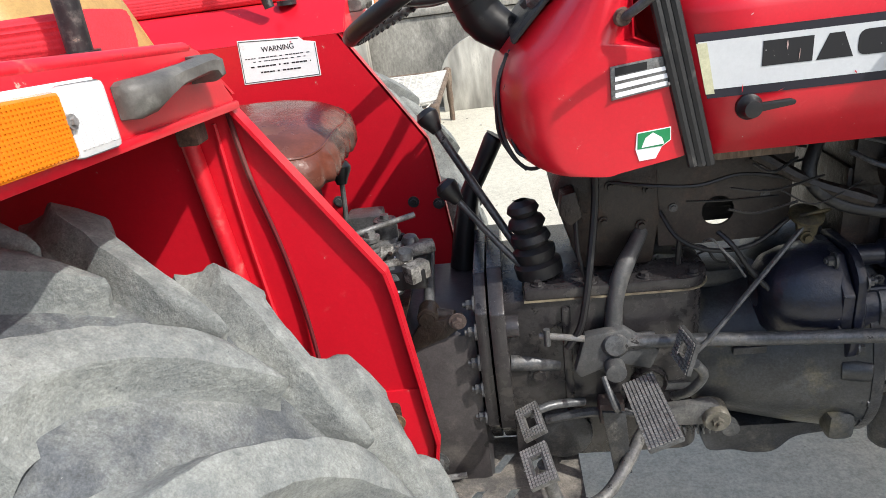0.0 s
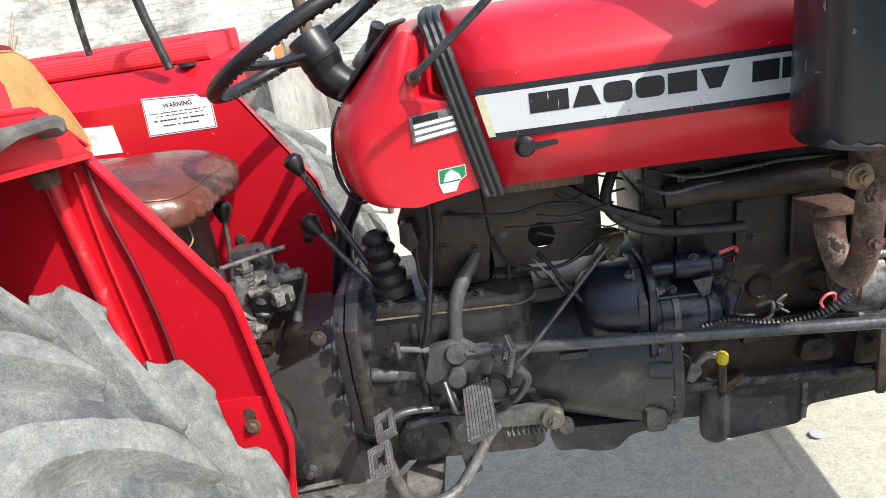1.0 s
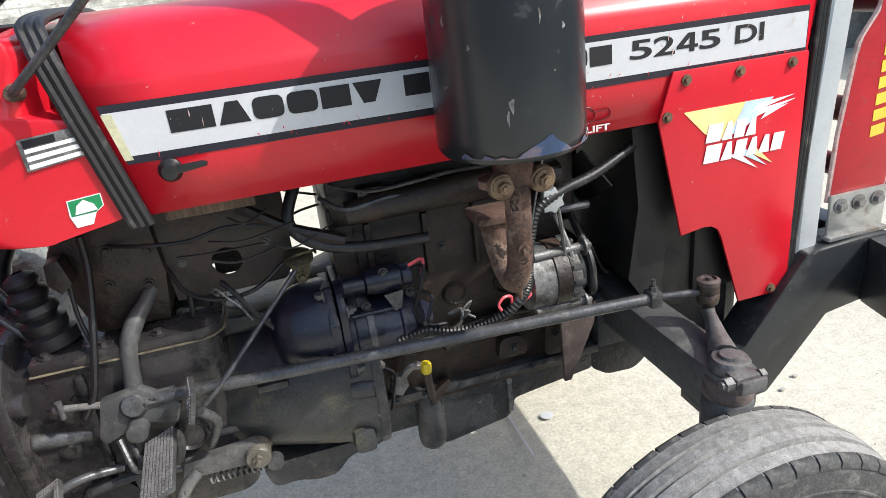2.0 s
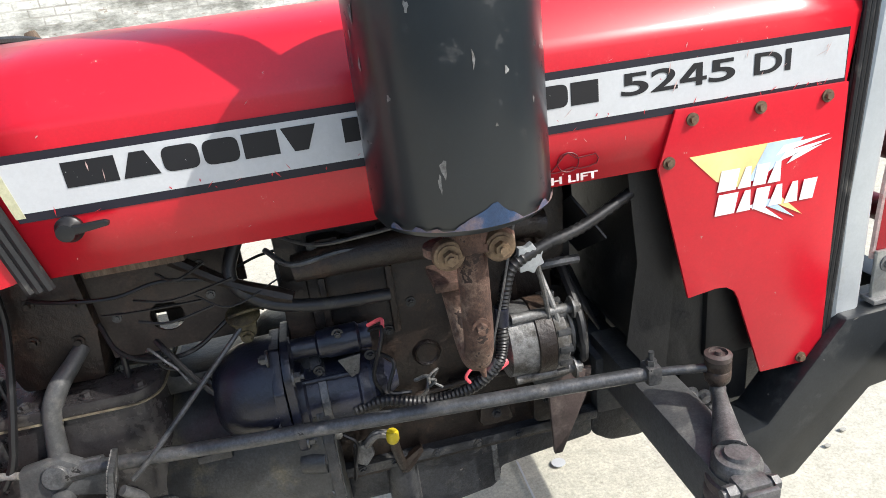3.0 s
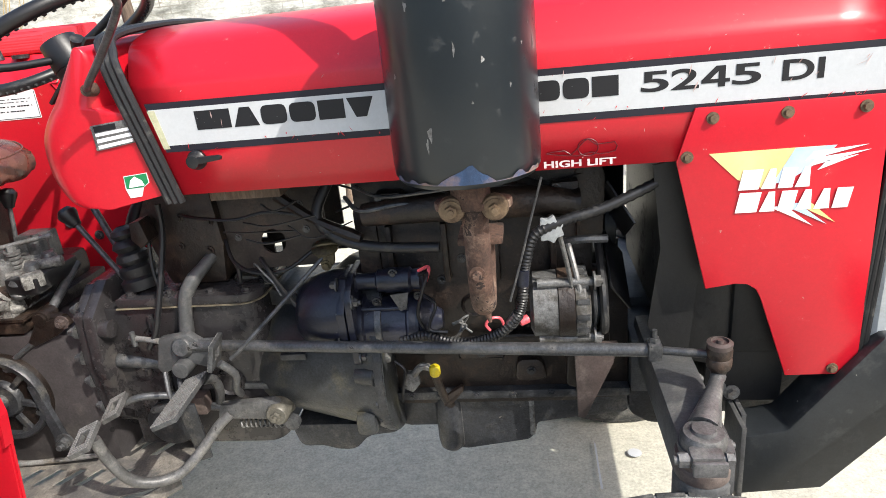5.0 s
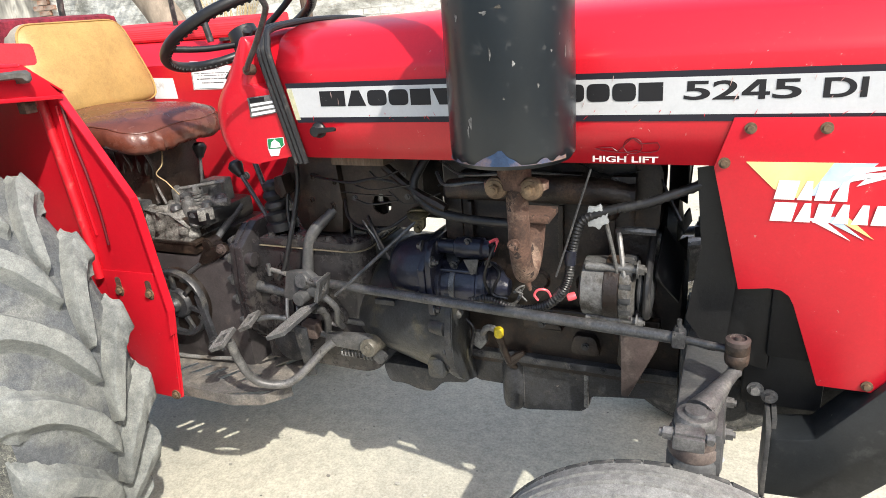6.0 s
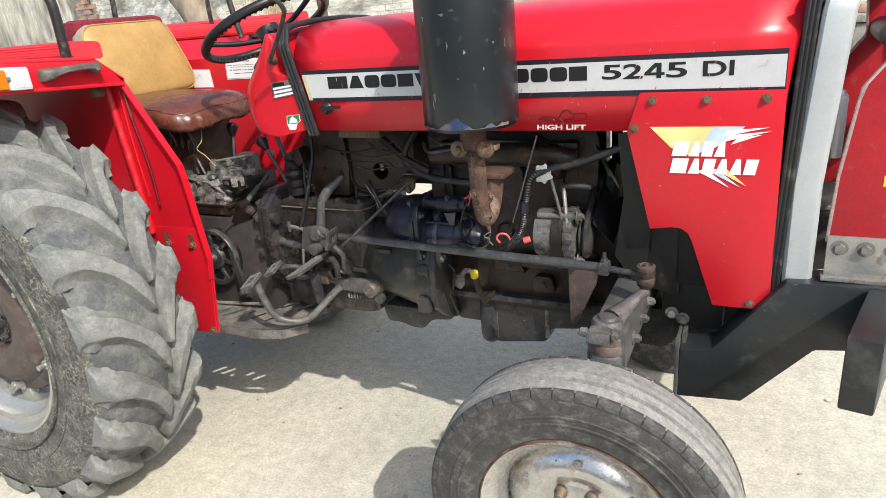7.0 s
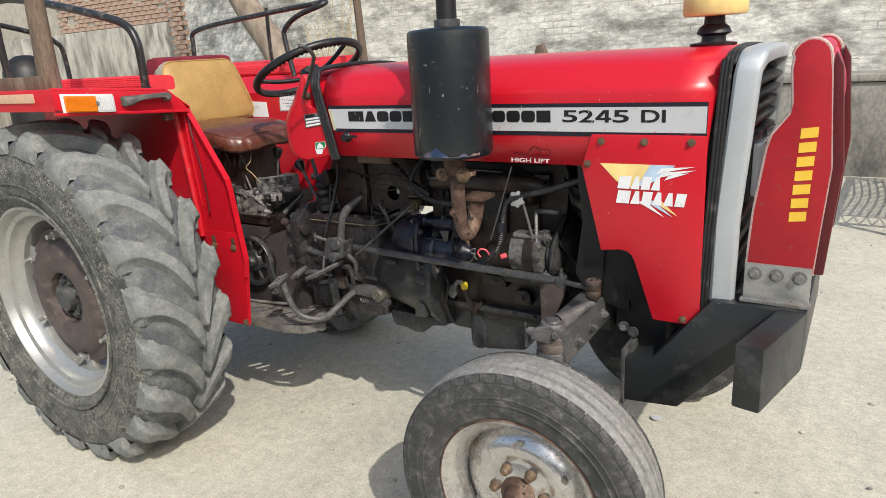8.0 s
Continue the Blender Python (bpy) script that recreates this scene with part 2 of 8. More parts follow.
CLEAR = material("clear lamp lens", (0.56, 0.57, 0.565), 0.12, bump=0.0, coat=0.6, grain=0.03)
PALE_EDGE = material("pale worn paint edge", (0.50, 0.36, 0.33), 0.6, var=0.3, scale=30, bump=0.1, dirt=(0.35, 0.10, 0.09), amount=0.2, dscale=30)
PINK = material("faded maroon-pink cloth", (0.46, 0.055, 0.10), 0.85, var=0.3, bump=0.2, bscale=60, grain=0.3)
CUSHION = material("red corduroy cushion", (0.66, 0.030, 0.045), 0.85, var=0.08, bump=0.1, bscale=200, grain=0.1)
LEATHER = material("brown leatherette", (0.105, 0.034, 0.022), 0.26, var=0.35, scale=9, bump=0.16, bscale=28, dirt=(0.16, 0.07, 0.05), amount=0.16, dscale=8, grain=0.12)
MUSTARD = material("mustard seat cover", (0.365, 0.228, 0.075), 0.55, var=0.16, scale=7, bump=0.14, bscale=12, dirt=(0.33, 0.18, 0.06), amount=0.12, dscale=9)
MAROON = material("maroon woven cloth", (0.17, 0.012, 0.026), 0.95, var=0.5, scale=60, bump=0.3, bscale=120)
TAN = material("tan reflector strip", (0.55, 0.36, 0.24), 0.4, bump=0.02)
WOOD = material("weathered wood", (0.115, 0.082, 0.058), 0.85, var=0.4, scale=7, bump=0.25, bscale=50, dirt=(0.20, 0.165, 0.13), amount=0.2, dscale=20, stretch=(1, 1, 0.15), grain=0.3)
ROPE = material("white woven rope", (0.50, 0.485, 0.44), 0.9, var=0.3, scale=30, bump=0.3, bscale=120)
BARK = material("grey bark", (0.22, 0.18, 0.14), 0.95, var=0.4, scale=9, bump=0.4, bscale=30, stretch=(1, 1, 0.3))
OLIVE = material("pale olive tape", (0.46, 0.45, 0.30), 0.5, var=0.1, bump=0.02)
STRAW = material("dry straw", (0.42, 0.33, 0.18), 0.9, var=0.35, scale=20, bump=0.1)
PINKWIRE = material("pink wire", (0.70, 0.10, 0.12), 0.4, bump=0.0)
YELLOW_CAP = material("yellow cap", (0.62, 0.48, 0.02), 0.4, bump=0.02)

# ground: beige packed concrete, and the plastered yard wall
GROUND = material("dusty concrete ground", (0.49, 0.470, 0.388), 0.95, var=0.06, scale=0.7, bump=0.35, bscale=70, dirt=(0.43, 0.41, 0.342), amount=0.30, dscale=1.6,
                  chip=(0.33, 0.315, 0.265), chipamount=0.14, chipscale=34, grain=0.20, gscale=110)
PLASTER = material("grey cement plaster", (0.43, 0.415, 0.365), 0.95, var=0.25, scale=1.5, bump=0.3, bscale=25, dirt=(0.17, 0.163, 0.143), amount=0.36, dscale=5, stretch=(1, 1, 0.25), grain=0.25, gscale=40)
PLINTH = material("dark-stained cement ledge", (0.29, 0.28, 0.245), 0.95, var=0.25, scale=1.5, bump=0.3, bscale=25, dirt=(0.14, 0.135, 0.12), amount=0.36, dscale=3, stretch=(1, 1, 0.5), grain=0.25, gscale=40)
BRICK = material("weathered brick", (0.34, 0.19, 0.13), 0.95, var=0.35, scale=5, bump=0.25, bscale=40, dirt=(0.42, 0.38, 0.32), amount=0.3, dscale=3)
MORTAR = material("pale mortar", (0.42, 0.39, 0.33), 0.95, var=0.2, bump=0.25, bscale=30)
WHITEWASH = material("peeling whitewash", (0.66, 0.655, 0.60), 0.95, var=0.14, scale=1.0, bump=0.5, bscale=18, dirt=(0.235, 0.235, 0.205), amount=0.34, dscale=3.0,
                     chip=(0.42, 0.37, 0.30), chipamount=0.24, chipscale=8, stretch=(0.6, 1, 1.5), grain=0.22, gscale=26, courses=(0.30, 0.285, 0.24))

# ---- mesh helpers ----
CY = -0.06   # the tractor's middle plane


def link(name, bm, mat, parent=None, label="", sharp=38):
    me = bpy.data.meshes.new(name)
    bm.normal_update()
    bm.to_mesh(me)
    bm.free()
    me.materials.append(mat)
    me.shade_smooth()
    me.set_sharp_from_angle(angle=radians(sharp))
    ob = new(name, me)
    ob.parent = parent
    if label:
        tagged(ob, label)
    return ob


def part(name, bm, mat, parent, label="", sharp=38):
    return link(name, bm, mat, parent, label, sharp)


def nb():
    return bmesh.new()


def bevel(bm, verts, off, seg=2):
    es = list({e for v in verts for e in v.link_edges})
    if off > 0:
        bmesh.ops.bevel(bm, geom=es, offset=off, segments=seg, affect="EDGES", profile=0.6)


def box(bm, x0, x1, y0, y1, z0, z1, bev=0.004, m=None):
    t = Matrix.Translation(((x0 + x1) / 2, (y0 + y1) / 2, (z0 + z1) / 2)) @ Matrix.Diagonal((abs(x1 - x0), abs(y1 - y0), abs(z1 - z0), 1))
    r = bmesh.ops.create_cube(bm, size=1, matrix=(m @ t) if m else t)
    bevel(bm, r["verts"], bev)
    return bm


def prism(bm, pts, axis, a, b, bev=0.0):
    """A polygon of (u, v) pushed from a to b along axis: x takes (y, z), y takes (x, z), z takes (x, y)."""
    put = {"x": lambda u, v, w: (w, u, v), "y": lambda u, v, w: (u, w, v), "z": lambda u, v, w: (u, v, w)}[axis]
    lo = [bm.verts.new(put(u, v, a)) for u, v in pts]
    hi = [bm.verts.new(put(u, v, b)) for u, v in pts]
    fs = [bm.faces.new(lo), bm.faces.new(hi[::-1])]
    k = len(pts)
    for i in range(k):
        fs.append(bm.faces.new((lo[i], hi[i], hi[(i + 1) % k], lo[(i + 1) % k])))
    bmesh.ops.recalc_face_normals(bm, faces=fs)
    if bev:
        bevel(bm, lo + hi, bev)
    return bm


def frame_of(d):
    d = Vector(d).normalized()
    return d.to_track_quat("Z", "Y").to_matrix().to_4x4()


def cyl(bm, p0, p1, r0, r1=None, seg=20, bev=0.0):
    p0, p1 = Vector(p0), Vector(p1)
    m = Matrix.Translation((p0 + p1) / 2) @ frame_of(p1 - p0)
    r = bmesh.ops.create_cone(bm, cap_ends=True, segments=seg, radius1=r0, radius2=r0 if r1 is None else r1, depth=(p1 - p0).length, matrix=m)
    if bev:
        bevel(bm, r["verts"], bev)
    return bm


def spline(pts, sub=6, closed=False):
    pts = [Vector(p) for p in pts]
    if len(pts) < 3:
        return pts
    out, k = [], len(pts)
    for i in range(k if closed else k - 1):
        if closed:
            a, b, c, d = (pts[(i + j) % k] for j in (-1, 0, 1, 2))
        else:
            b, c = pts[i], pts[i + 1]
            a = pts[i - 1] if i else b * 2 - c
            d = pts[i + 2] if i + 2 < k else c * 2 - b
        for s in range(sub):
            t = s / sub
            out.append(0.5 * ((2 * b) + (c - a) * t + (2 * a - 5 * b + 4 * c - d) * t * t + (3 * b - a - 3 * c + d) * t ** 3))
    if not closed:
        out.append(pts[-1])
    return out


def tube(bm, pts, r, seg=10, sub=6, closed=False, ribs=0.0):
    """A round bar along a smooth line; r is one radius or one for each given point."""
    line = spline(pts, sub, closed)
    k = len(line)
    if isinstance(r, (int, float)):
        rad = [r] * k
    else:
        rad = [r[min(int(i * (len(r) - 1) / max(1, k - 1)), len(r) - 2)] * (1 - f) + r[min(int(i * (len(r) - 1) / max(1, k - 1)) + 1, len(r) - 1)] * f
               for i in range(k) for f in ((i * (len(r) - 1) / max(1, k - 1)) % 1.0,)]
    if ribs:
        rad = [v + (ribs if i % 2 else 0) for i, v in enumerate(rad)]
    rings, up = [], None
    for i, p in enumerate(line):
        d = (line[(i + 1) % k] - line[i - 1]) if closed else (line[min(i + 1, k - 1)] - line[max(i - 1, 0)])
        d.normalize()
        if up is None:
            up = d.orthogonal().normalized()
        up = (up - d * up.dot(d)).normalized()
        side = d.cross(up)
        rings.append([bm.verts.new(p + (up * math.cos(a) + side * math.sin(a)) * rad[i]) for a in (2 * math.pi * j / seg for j in range(seg))])
    for i in range(k if closed else k - 1):
        q, w = rings[i], rings[(i + 1) % k]
        for j in range(seg):
            bm.faces.new((q[j], q[(j + 1) % seg], w[(j + 1) % seg], w[j]))
    if not closed:
        bm.faces.new(rings[0][::-1])
        bm.faces.new(rings[-1])
    return bm


def lathe(bm, prof, o, axis, seg=32, closed=False):
    """A profile of (radius, height along axis) turned round the axis through o."""
    m = Matrix.Translation(o) @ frame_of(axis)
    rings = []
    for r, h in prof:
        if r < 1e-6:
            rings.append([bm.verts.new(m @ Vector((0, 0, h)))])
        else:
            rings.append([bm.verts.new(m @ Vector((r * math.cos(a), r * math.sin(a), h))) for a in (2 * math.pi * j / seg for j in range(seg))])
    fs = []
    pairs = list(zip(rings, rings[1:])) + ([(rings[-1], rings[0])] if closed else [])
    for q, w in pairs:
        for j in range(seg):
            j2 = (j + 1) % seg
            if len(q) == 1 and len(w) == 1:
                continue
            if len(q) == 1:
                fs.append(bm.faces.new((q[0], w[j], w[j2])))
            elif len(w) == 1:
                fs.append(bm.faces.new((q[j], w[0], q[j2])))
            else:
                fs.append(bm.faces.new((q[j], w[j], w[j2], q[j2])))
    bmesh.ops.recalc_face_normals(bm, faces=fs)
    return bm


def bolt(bm, p, axis, r=0.009, h=0.007, washer=True, stud=0.0):
    p, a = Vector(p), Vector(axis).normalized()
    if washer:
        cyl(bm, p - a * 0.001, p + a * 0.0025, r * 1.55, seg=16)
    cyl(bm, p + a * 0.001, p + a * (0.002 + h), r, r * 0.94, seg=6)
    if stud:
        cyl(bm, p, p + a * (h + stud), r * 0.5, seg=10)
    return bm


def fillet(pts, r, k=5):
    """The corners of a closed outline drawn round by r."""
    out, m = [], len(pts)
    for i in range(m):
        a, b, c = Vector(pts[i - 1]), Vector(pts[i]), Vector(pts[(i + 1) % m])
        p = b + (a - b).normalized() * min(r, (a - b).length * 0.45)
        q = b + (c - b).normalized() * min(r, (c - b).length * 0.45)
        for j in range(k + 1):
            t = j / k
            w = p * (1 - t) ** 2 + b * (2 * t * (1 - t)) + q * t * t
            out.append((w.x, w.y))
    return out


def arc(cx, cz, r, a0, a1, k=6):
    return [(cx + r * math.cos(radians(a0 + (a1 - a0) * i / k)), cz + r * math.sin(radians(a0 + (a1 - a0) * i / k))) for i in range(k + 1)]


def ground():
    bm = nb()
    k = 120
    xs = [math.copysign(abs(u) ** 3 * 400 + abs(u) * 6, u) + 0.8 for u in (i / k * 2 - 1 for i in range(k + 1))]
    vs = [[bm.verts.new((x, y, 0.006 * noise.noise((x * 1.1, y * 1.1, 0)) if abs(x) < 12 and abs(y) < 12 else 0.0)) for x in xs] for y in xs]
    for i in range(k):
        for j in range(k):
            bm.faces.new((vs[i][j], vs[i][j + 1], vs[i + 1][j + 1], vs[i + 1][j]))
    return tagged(link("ground", bm, GROUND), "dusty beige packed concrete yard", "ground", kind="structure")


ground()
WALL_Y, LEDGE_Y = 6.1, 5.5
wall = tagged(link("wall_north", box(nb(), -8.2, 9.0, WALL_Y, WALL_Y + 0.25, 0.0, 3.6, 0.02), WHITEWASH), "peeling whitewashed yard wall with dark damp patches", "wall", kind="structure")
plinth = nb()
box(plinth, -7.6, 9.0, LEDGE_Y, WALL_Y - 0.003, -0.02, 0.90, 0.03)
box(plinth, -7.6, 9.0, LEDGE_Y - 0.03, WALL_Y - 0.003, 0.903, 0.97, 0.02)
tagged(link("plinth", plinth, PLINTH), "low grey cement-plastered ledge along the yard wall", "wall", kind="structure")
tagged(link("wall_west", box(nb(), -16, -8.55, WALL_Y + 0.05, WALL_Y + 0.3, 0, 2.22, 0.02), PLASTER), "grey plastered yard wall, brick laid bare above", "wall", kind="structure")
for nm, b, mt, lb in (("wall_south", (-16, 9.0, -9.25, -9.0, 0, 2.6), PLASTER, "plain plastered wall that closes the yard"),
                      ("wall_east", (9.0, 9.25, -9.25, WALL_Y + 0.25, 0, 2.6), PLASTER, "plain plastered wall that closes the yard"),
                      ("wall_far_west", (-16.25, -16, -9.25, WALL_Y + 0.3, 0, 2.6), PLASTER, "plain plastered wall that closes the yard")):
    tagged(link(nm, box(nb(), *b, 0.02), mt), lb, "wall", kind="structure")

# ---- the tractor ----
tractor = tagged(new("tractor"), "used red farm tractor with a tall black silencer and dusty tyres", "tractor")


def mirror_y(y, side):
    return y if side < 0 else 2 * CY - y


# -- bonnet --
HX0, HX1 = 0.905, 2.056


def lean(z):
    """How far the nose of the tractor leans forward at height z."""
    return 0.030 * max(0.0, (z - 1.13) / 0.25) ** 1.5


def hood_section(z):
    return HX0 - (z - 1.118) * 0.235


def bonnet():
    half = 0.245
    prof = [(-half, 1.113), (-half, 1.20), (-half, 1.296), (-half + 0.003, 1.306), (-half + 0.010, 1.316), (-half + 0.046, 1.357), (-half + 0.058, 1.366), (-half + 0.085, 1.377),
            (-half + 0.14, 1.389), (-half + 0.20, 1.393)]
    prof = prof + [(-y, z) for y, z in prof[::-1]]
    bm = nb()
    rings = []
    for s in range(13):
        f = s / 12
        ring = []
        for y, z in prof:
            x0 = hood_section(z)
            dz = 0.004 * math.sin(f * math.pi) if z > 1.35 else 0
            ring.append(bm.verts.new((x0 + (HX1 - 0.003 + lean(z) - x0) * f, CY + y, z + dz)))
        rings.append(ring)
    for a, b in zip(rings, rings[1:]):
        for j in range(len(a) - 1):
            bm.faces.new((a[j], b[j], b[j + 1], a[j + 1]))
    bmesh.ops.recalc_face_normals(bm, faces=bm.faces[:])
    ob = part("bonnet", bm, RED, tractor, "glossy red sheet-metal bonnet", 50)
    so = ob.modifiers.new("thick", "SOLIDIFY")
    so.thickness, so.offset = 0.004, -1
    return ob


bonnet_ob = bonnet()
YS = -0.3055   # the bonnet's near side


def stripe(side):
    y = YS - 0.0012 if side < 0 else 2 * CY - YS + 0.0012
    dy = 0.0012 * (1 if side < 0 else -1)
    bm = prism(nb(), [(hood_section(1.19) + 0.012, 1.190), (2.052, 1.190), (2.052, 1.274), (hood_section(1.27) + 0.012, 1.274)], "y", y, y + dy)
    st = part("side_stripe", bm, NAVY, bonnet_ob, "dark navy edged decal stripe")
    y2 = y - dy * 0.5
    part("stripe_field", prism(nb(), [(hood_section(1.20) + 0.014, 1.2015), (2.050, 1.2015), (2.050, 1.2635), (hood_section(1.26) + 0.014, 1.2635)], "y", y2, y2 + dy), SILVER_DECAL, bonnet_ob,
         "scratched silver-white decal field")
    part("tape", prism(nb(), [(hood_section(1.20) + 0.012, 1.196), (0.909, 1.196), (0.897, 1.262), (hood_section(1.26) + 0.012, 1.262)], "y", y2 - dy * 0.4, y2 + dy), OLIVE, bonnet_ob, "pale olive tape end")


stripe(-1)
stripe(1)


def side_panel(side):
    y0 = mirror_y(-0.3062, side)
    y1 = mirror_y(-0.312, side)
    pts = [(1.748, 1.112), (1.774, 1.196), (2.055, 1.196), (2.060, 0.714), (1.944, 0.714), (1.892, 0.868), (1.884, 0.884), (1.870, 0.894), (1.850, 0.896), (1.802, 0.889)]
    ob = part("side_panel", prism(nb(), pts, "y", y0, y1, 0.0015), RED, tractor, "red bolted-on radiator side panel")
    for x, z in ((1.800, 1.179), (1.909, 1.1795), (2.020, 1.180), (1.764, 1.120), (2.020, 0.727)):
        part("panel_bolt", bolt(nb(), (x, y1, z), (0, -1 if side < 0 else 1, 0), 0.0062, 0.006), BRASS, ob)
    return ob


panel = side_panel(-1)
side_panel(1)

# -- rubber seal between bonnet and console, and at the radiator surround --
def seal(x_of, z0, half, top, w, name, ribs=3):
    ob = None
    for i in range(ribs):
        dx = (i - (ribs - 1) / 2) * w / ribs
        pts = [(x_of(z) + dx, CY - half, z) for z in (z0, z0 + 0.1, top - 0.07)] + [(x_of(top - 0.03) + dx, CY - half + 0.012, top - 0.03), (x_of(top) + dx, CY - half + 0.05, top - 0.004)] + \
              [(x_of(top) + dx, CY, top + 0.006)] + \
              [(x_of(top) + dx, CY + half - 0.05, top - 0.004), (x_of(top - 0.03) + dx, CY + half - 0.012, top - 0.03)] + [(x_of(z) + dx, CY + half, z) for z in (top - 0.07, z0 + 0.1, z0)]
        bm = tube(nb(), pts, w / ribs * 0.62, 8, 5)
        if ob is None:
            ob = part(name, bm, RUBBER, tractor, "ribbed black rubber sealing strip")
        else:
            part("seal_rib", bm, RUBBER, ob)
    return ob


seal(lambda z: hood_section(z) - 0.014, 1.100, 0.248, 1.392, 0.034, "bonnet_seal")
seal(lambda z: 2.0645 + lean(z), 0.722, 0.247, 1.387, 0.024, "surround_seal", 3)

# -- instrument console --
def console():
    # outline in x and z with rounded corners, then a softened plan
    rear = [(0.770, 1.388), (0.642, 1.264), (0.616, 1.218), (0.619, 1.150), (0.652, 1.092), (0.745, 1.084)]
    front = [(0.893, 1.110), (hood_section(1.25) - 0.030, 1.25), (hood_section(1.385) - 0.030, 1.378)]
    pts = fillet(rear + front, 0.028, 4)
    bm = nb()
    rows = []
    cx, cz = 0.79, 1.24
    side = [(-0.2462, 0.100), (-0.2455, 0.086), (-0.243, 0.072), (-0.237, 0.058), (-0.226, 0.044), (-0.208, 0.030), (-0.180, 0.017), (-0.140, 0.007), (-0.09, 0.0)]
    for y, ins in side + [(-a, b) for a, b in side[::-1]]:
        rows.append([bm.verts.new((x + (cx - x) * (ins / max(0.05, math.hypot(x - cx, z - cz))) if x < 0.84 else x, CY + y, z + (cz - z) * (min(ins, 0.02) * 0.5 / 0.16))) for x, z in pts])
    k = len(pts)
    for a, b in zip(rows, rows[1:]):
        for j in range(k):
            bm.faces.new((a[j], a[(j + 1) % k], b[(j + 1) % k], b[j]))
    bm.faces.new(rows[0][::-1])
    bm.faces.new(rows[-1])
    bmesh.ops.recalc_face_normals(bm, faces=bm.faces[:])
    return part("instrument_console", bm, RED, tractor, "red steel instrument console", 50)


console_ob = console()

# -- silencer --
MX, MY = 1.428, -0.425
lo, hi = 1.149, 1.476
bm = lathe(nb(), [(0.0, lo + 0.004), (0.085, lo), (0.100, lo + 0.003), (0.106, lo + 0.012), (0.107, lo + 0.03), (0.1065, hi - 0.02), (0.105, hi - 0.006), (0.098, hi), (0.03, hi + 0.006), (0, hi + 0.006)], (MX, MY, 0), (0, 0, 1), 56)
silencer = part("silencer", bm, BLACK, tractor, "tall chipped black exhaust silencer")
part("tail_pipe", cyl(nb(), (MX, MY, hi), (MX, MY, 1.95), 0.026, seg=24), BLACK_MATT, silencer, "sooty exhaust pipe")
part("collar", lathe(nb(), [(0.026, hi + 0.004), (0.034, hi + 0.006), (0.034, hi + 0.022), (0.0262, hi + 0.024)], (MX, MY, 0), (0, 0, 1), 24), STEEL_DARK, silencer)
part("bottom_flange", prism(nb(), arc(1.398, MY + 0.0, 0.026, 90, 270) + arc(1.464, MY, 0.026, -90, 90), "z", 1.096, 1.108, 0.002), RUST, silencer)
part("neck", cyl(nb(), (MX, MY, 1.10), (MX, MY, 1.155), 0.03), RUST, silencer)
for x in (1.400, 1.464):
    b = cyl(nb(), (x, MY - 0.014, 1.100), (x, MY - 0.026, 1.100), 0.0215, 0.0195, 20, 0.003)
    bolt(b, (x, MY - 0.026, 1.100), (0, -1, 0), 0.010, 0.009, True, 0.006)
    part("flange_clamp", b, BRASS, silencer, "rusted clamp nut")
el = nb()
tube(el, [(1.432, MY, 1.10), (1.432, MY + 0.002, 1.03), (1.432, MY + 0.008, 0.965), (1.432, MY + 0.032, 0.920), (1.431, MY + 0.066, 0.924), (1.430, MY + 0.096, 0.960), (1.428, MY + 0.110, 1.008)],
     [0.020, 0.020, 0.020, 0.0205, 0.021, 0.022, 0.025], 18, 6)
elbow = part("exhaust_elbow", el, RUST, tractor, "rusty cast-iron exhaust elbow")
part("elbow_flange", box(nb(), 1.392, 1.468, MY + 0.075, MY + 0.150, 1.004, 1.018, 0.004), RUST, elbow)
part("elbow_boss", bolt(nb(), (1.430, MY - 0.022, 0.995), (0, -1, 0), 0.008, 0.008), RUST, elbow)
part("elbow_drip", cyl(nb(), (1.436, MY + 0.030, 0.905), (1.440, MY + 0.034, 0.884), 0.007, 0.003, 10), RUST, elbow)

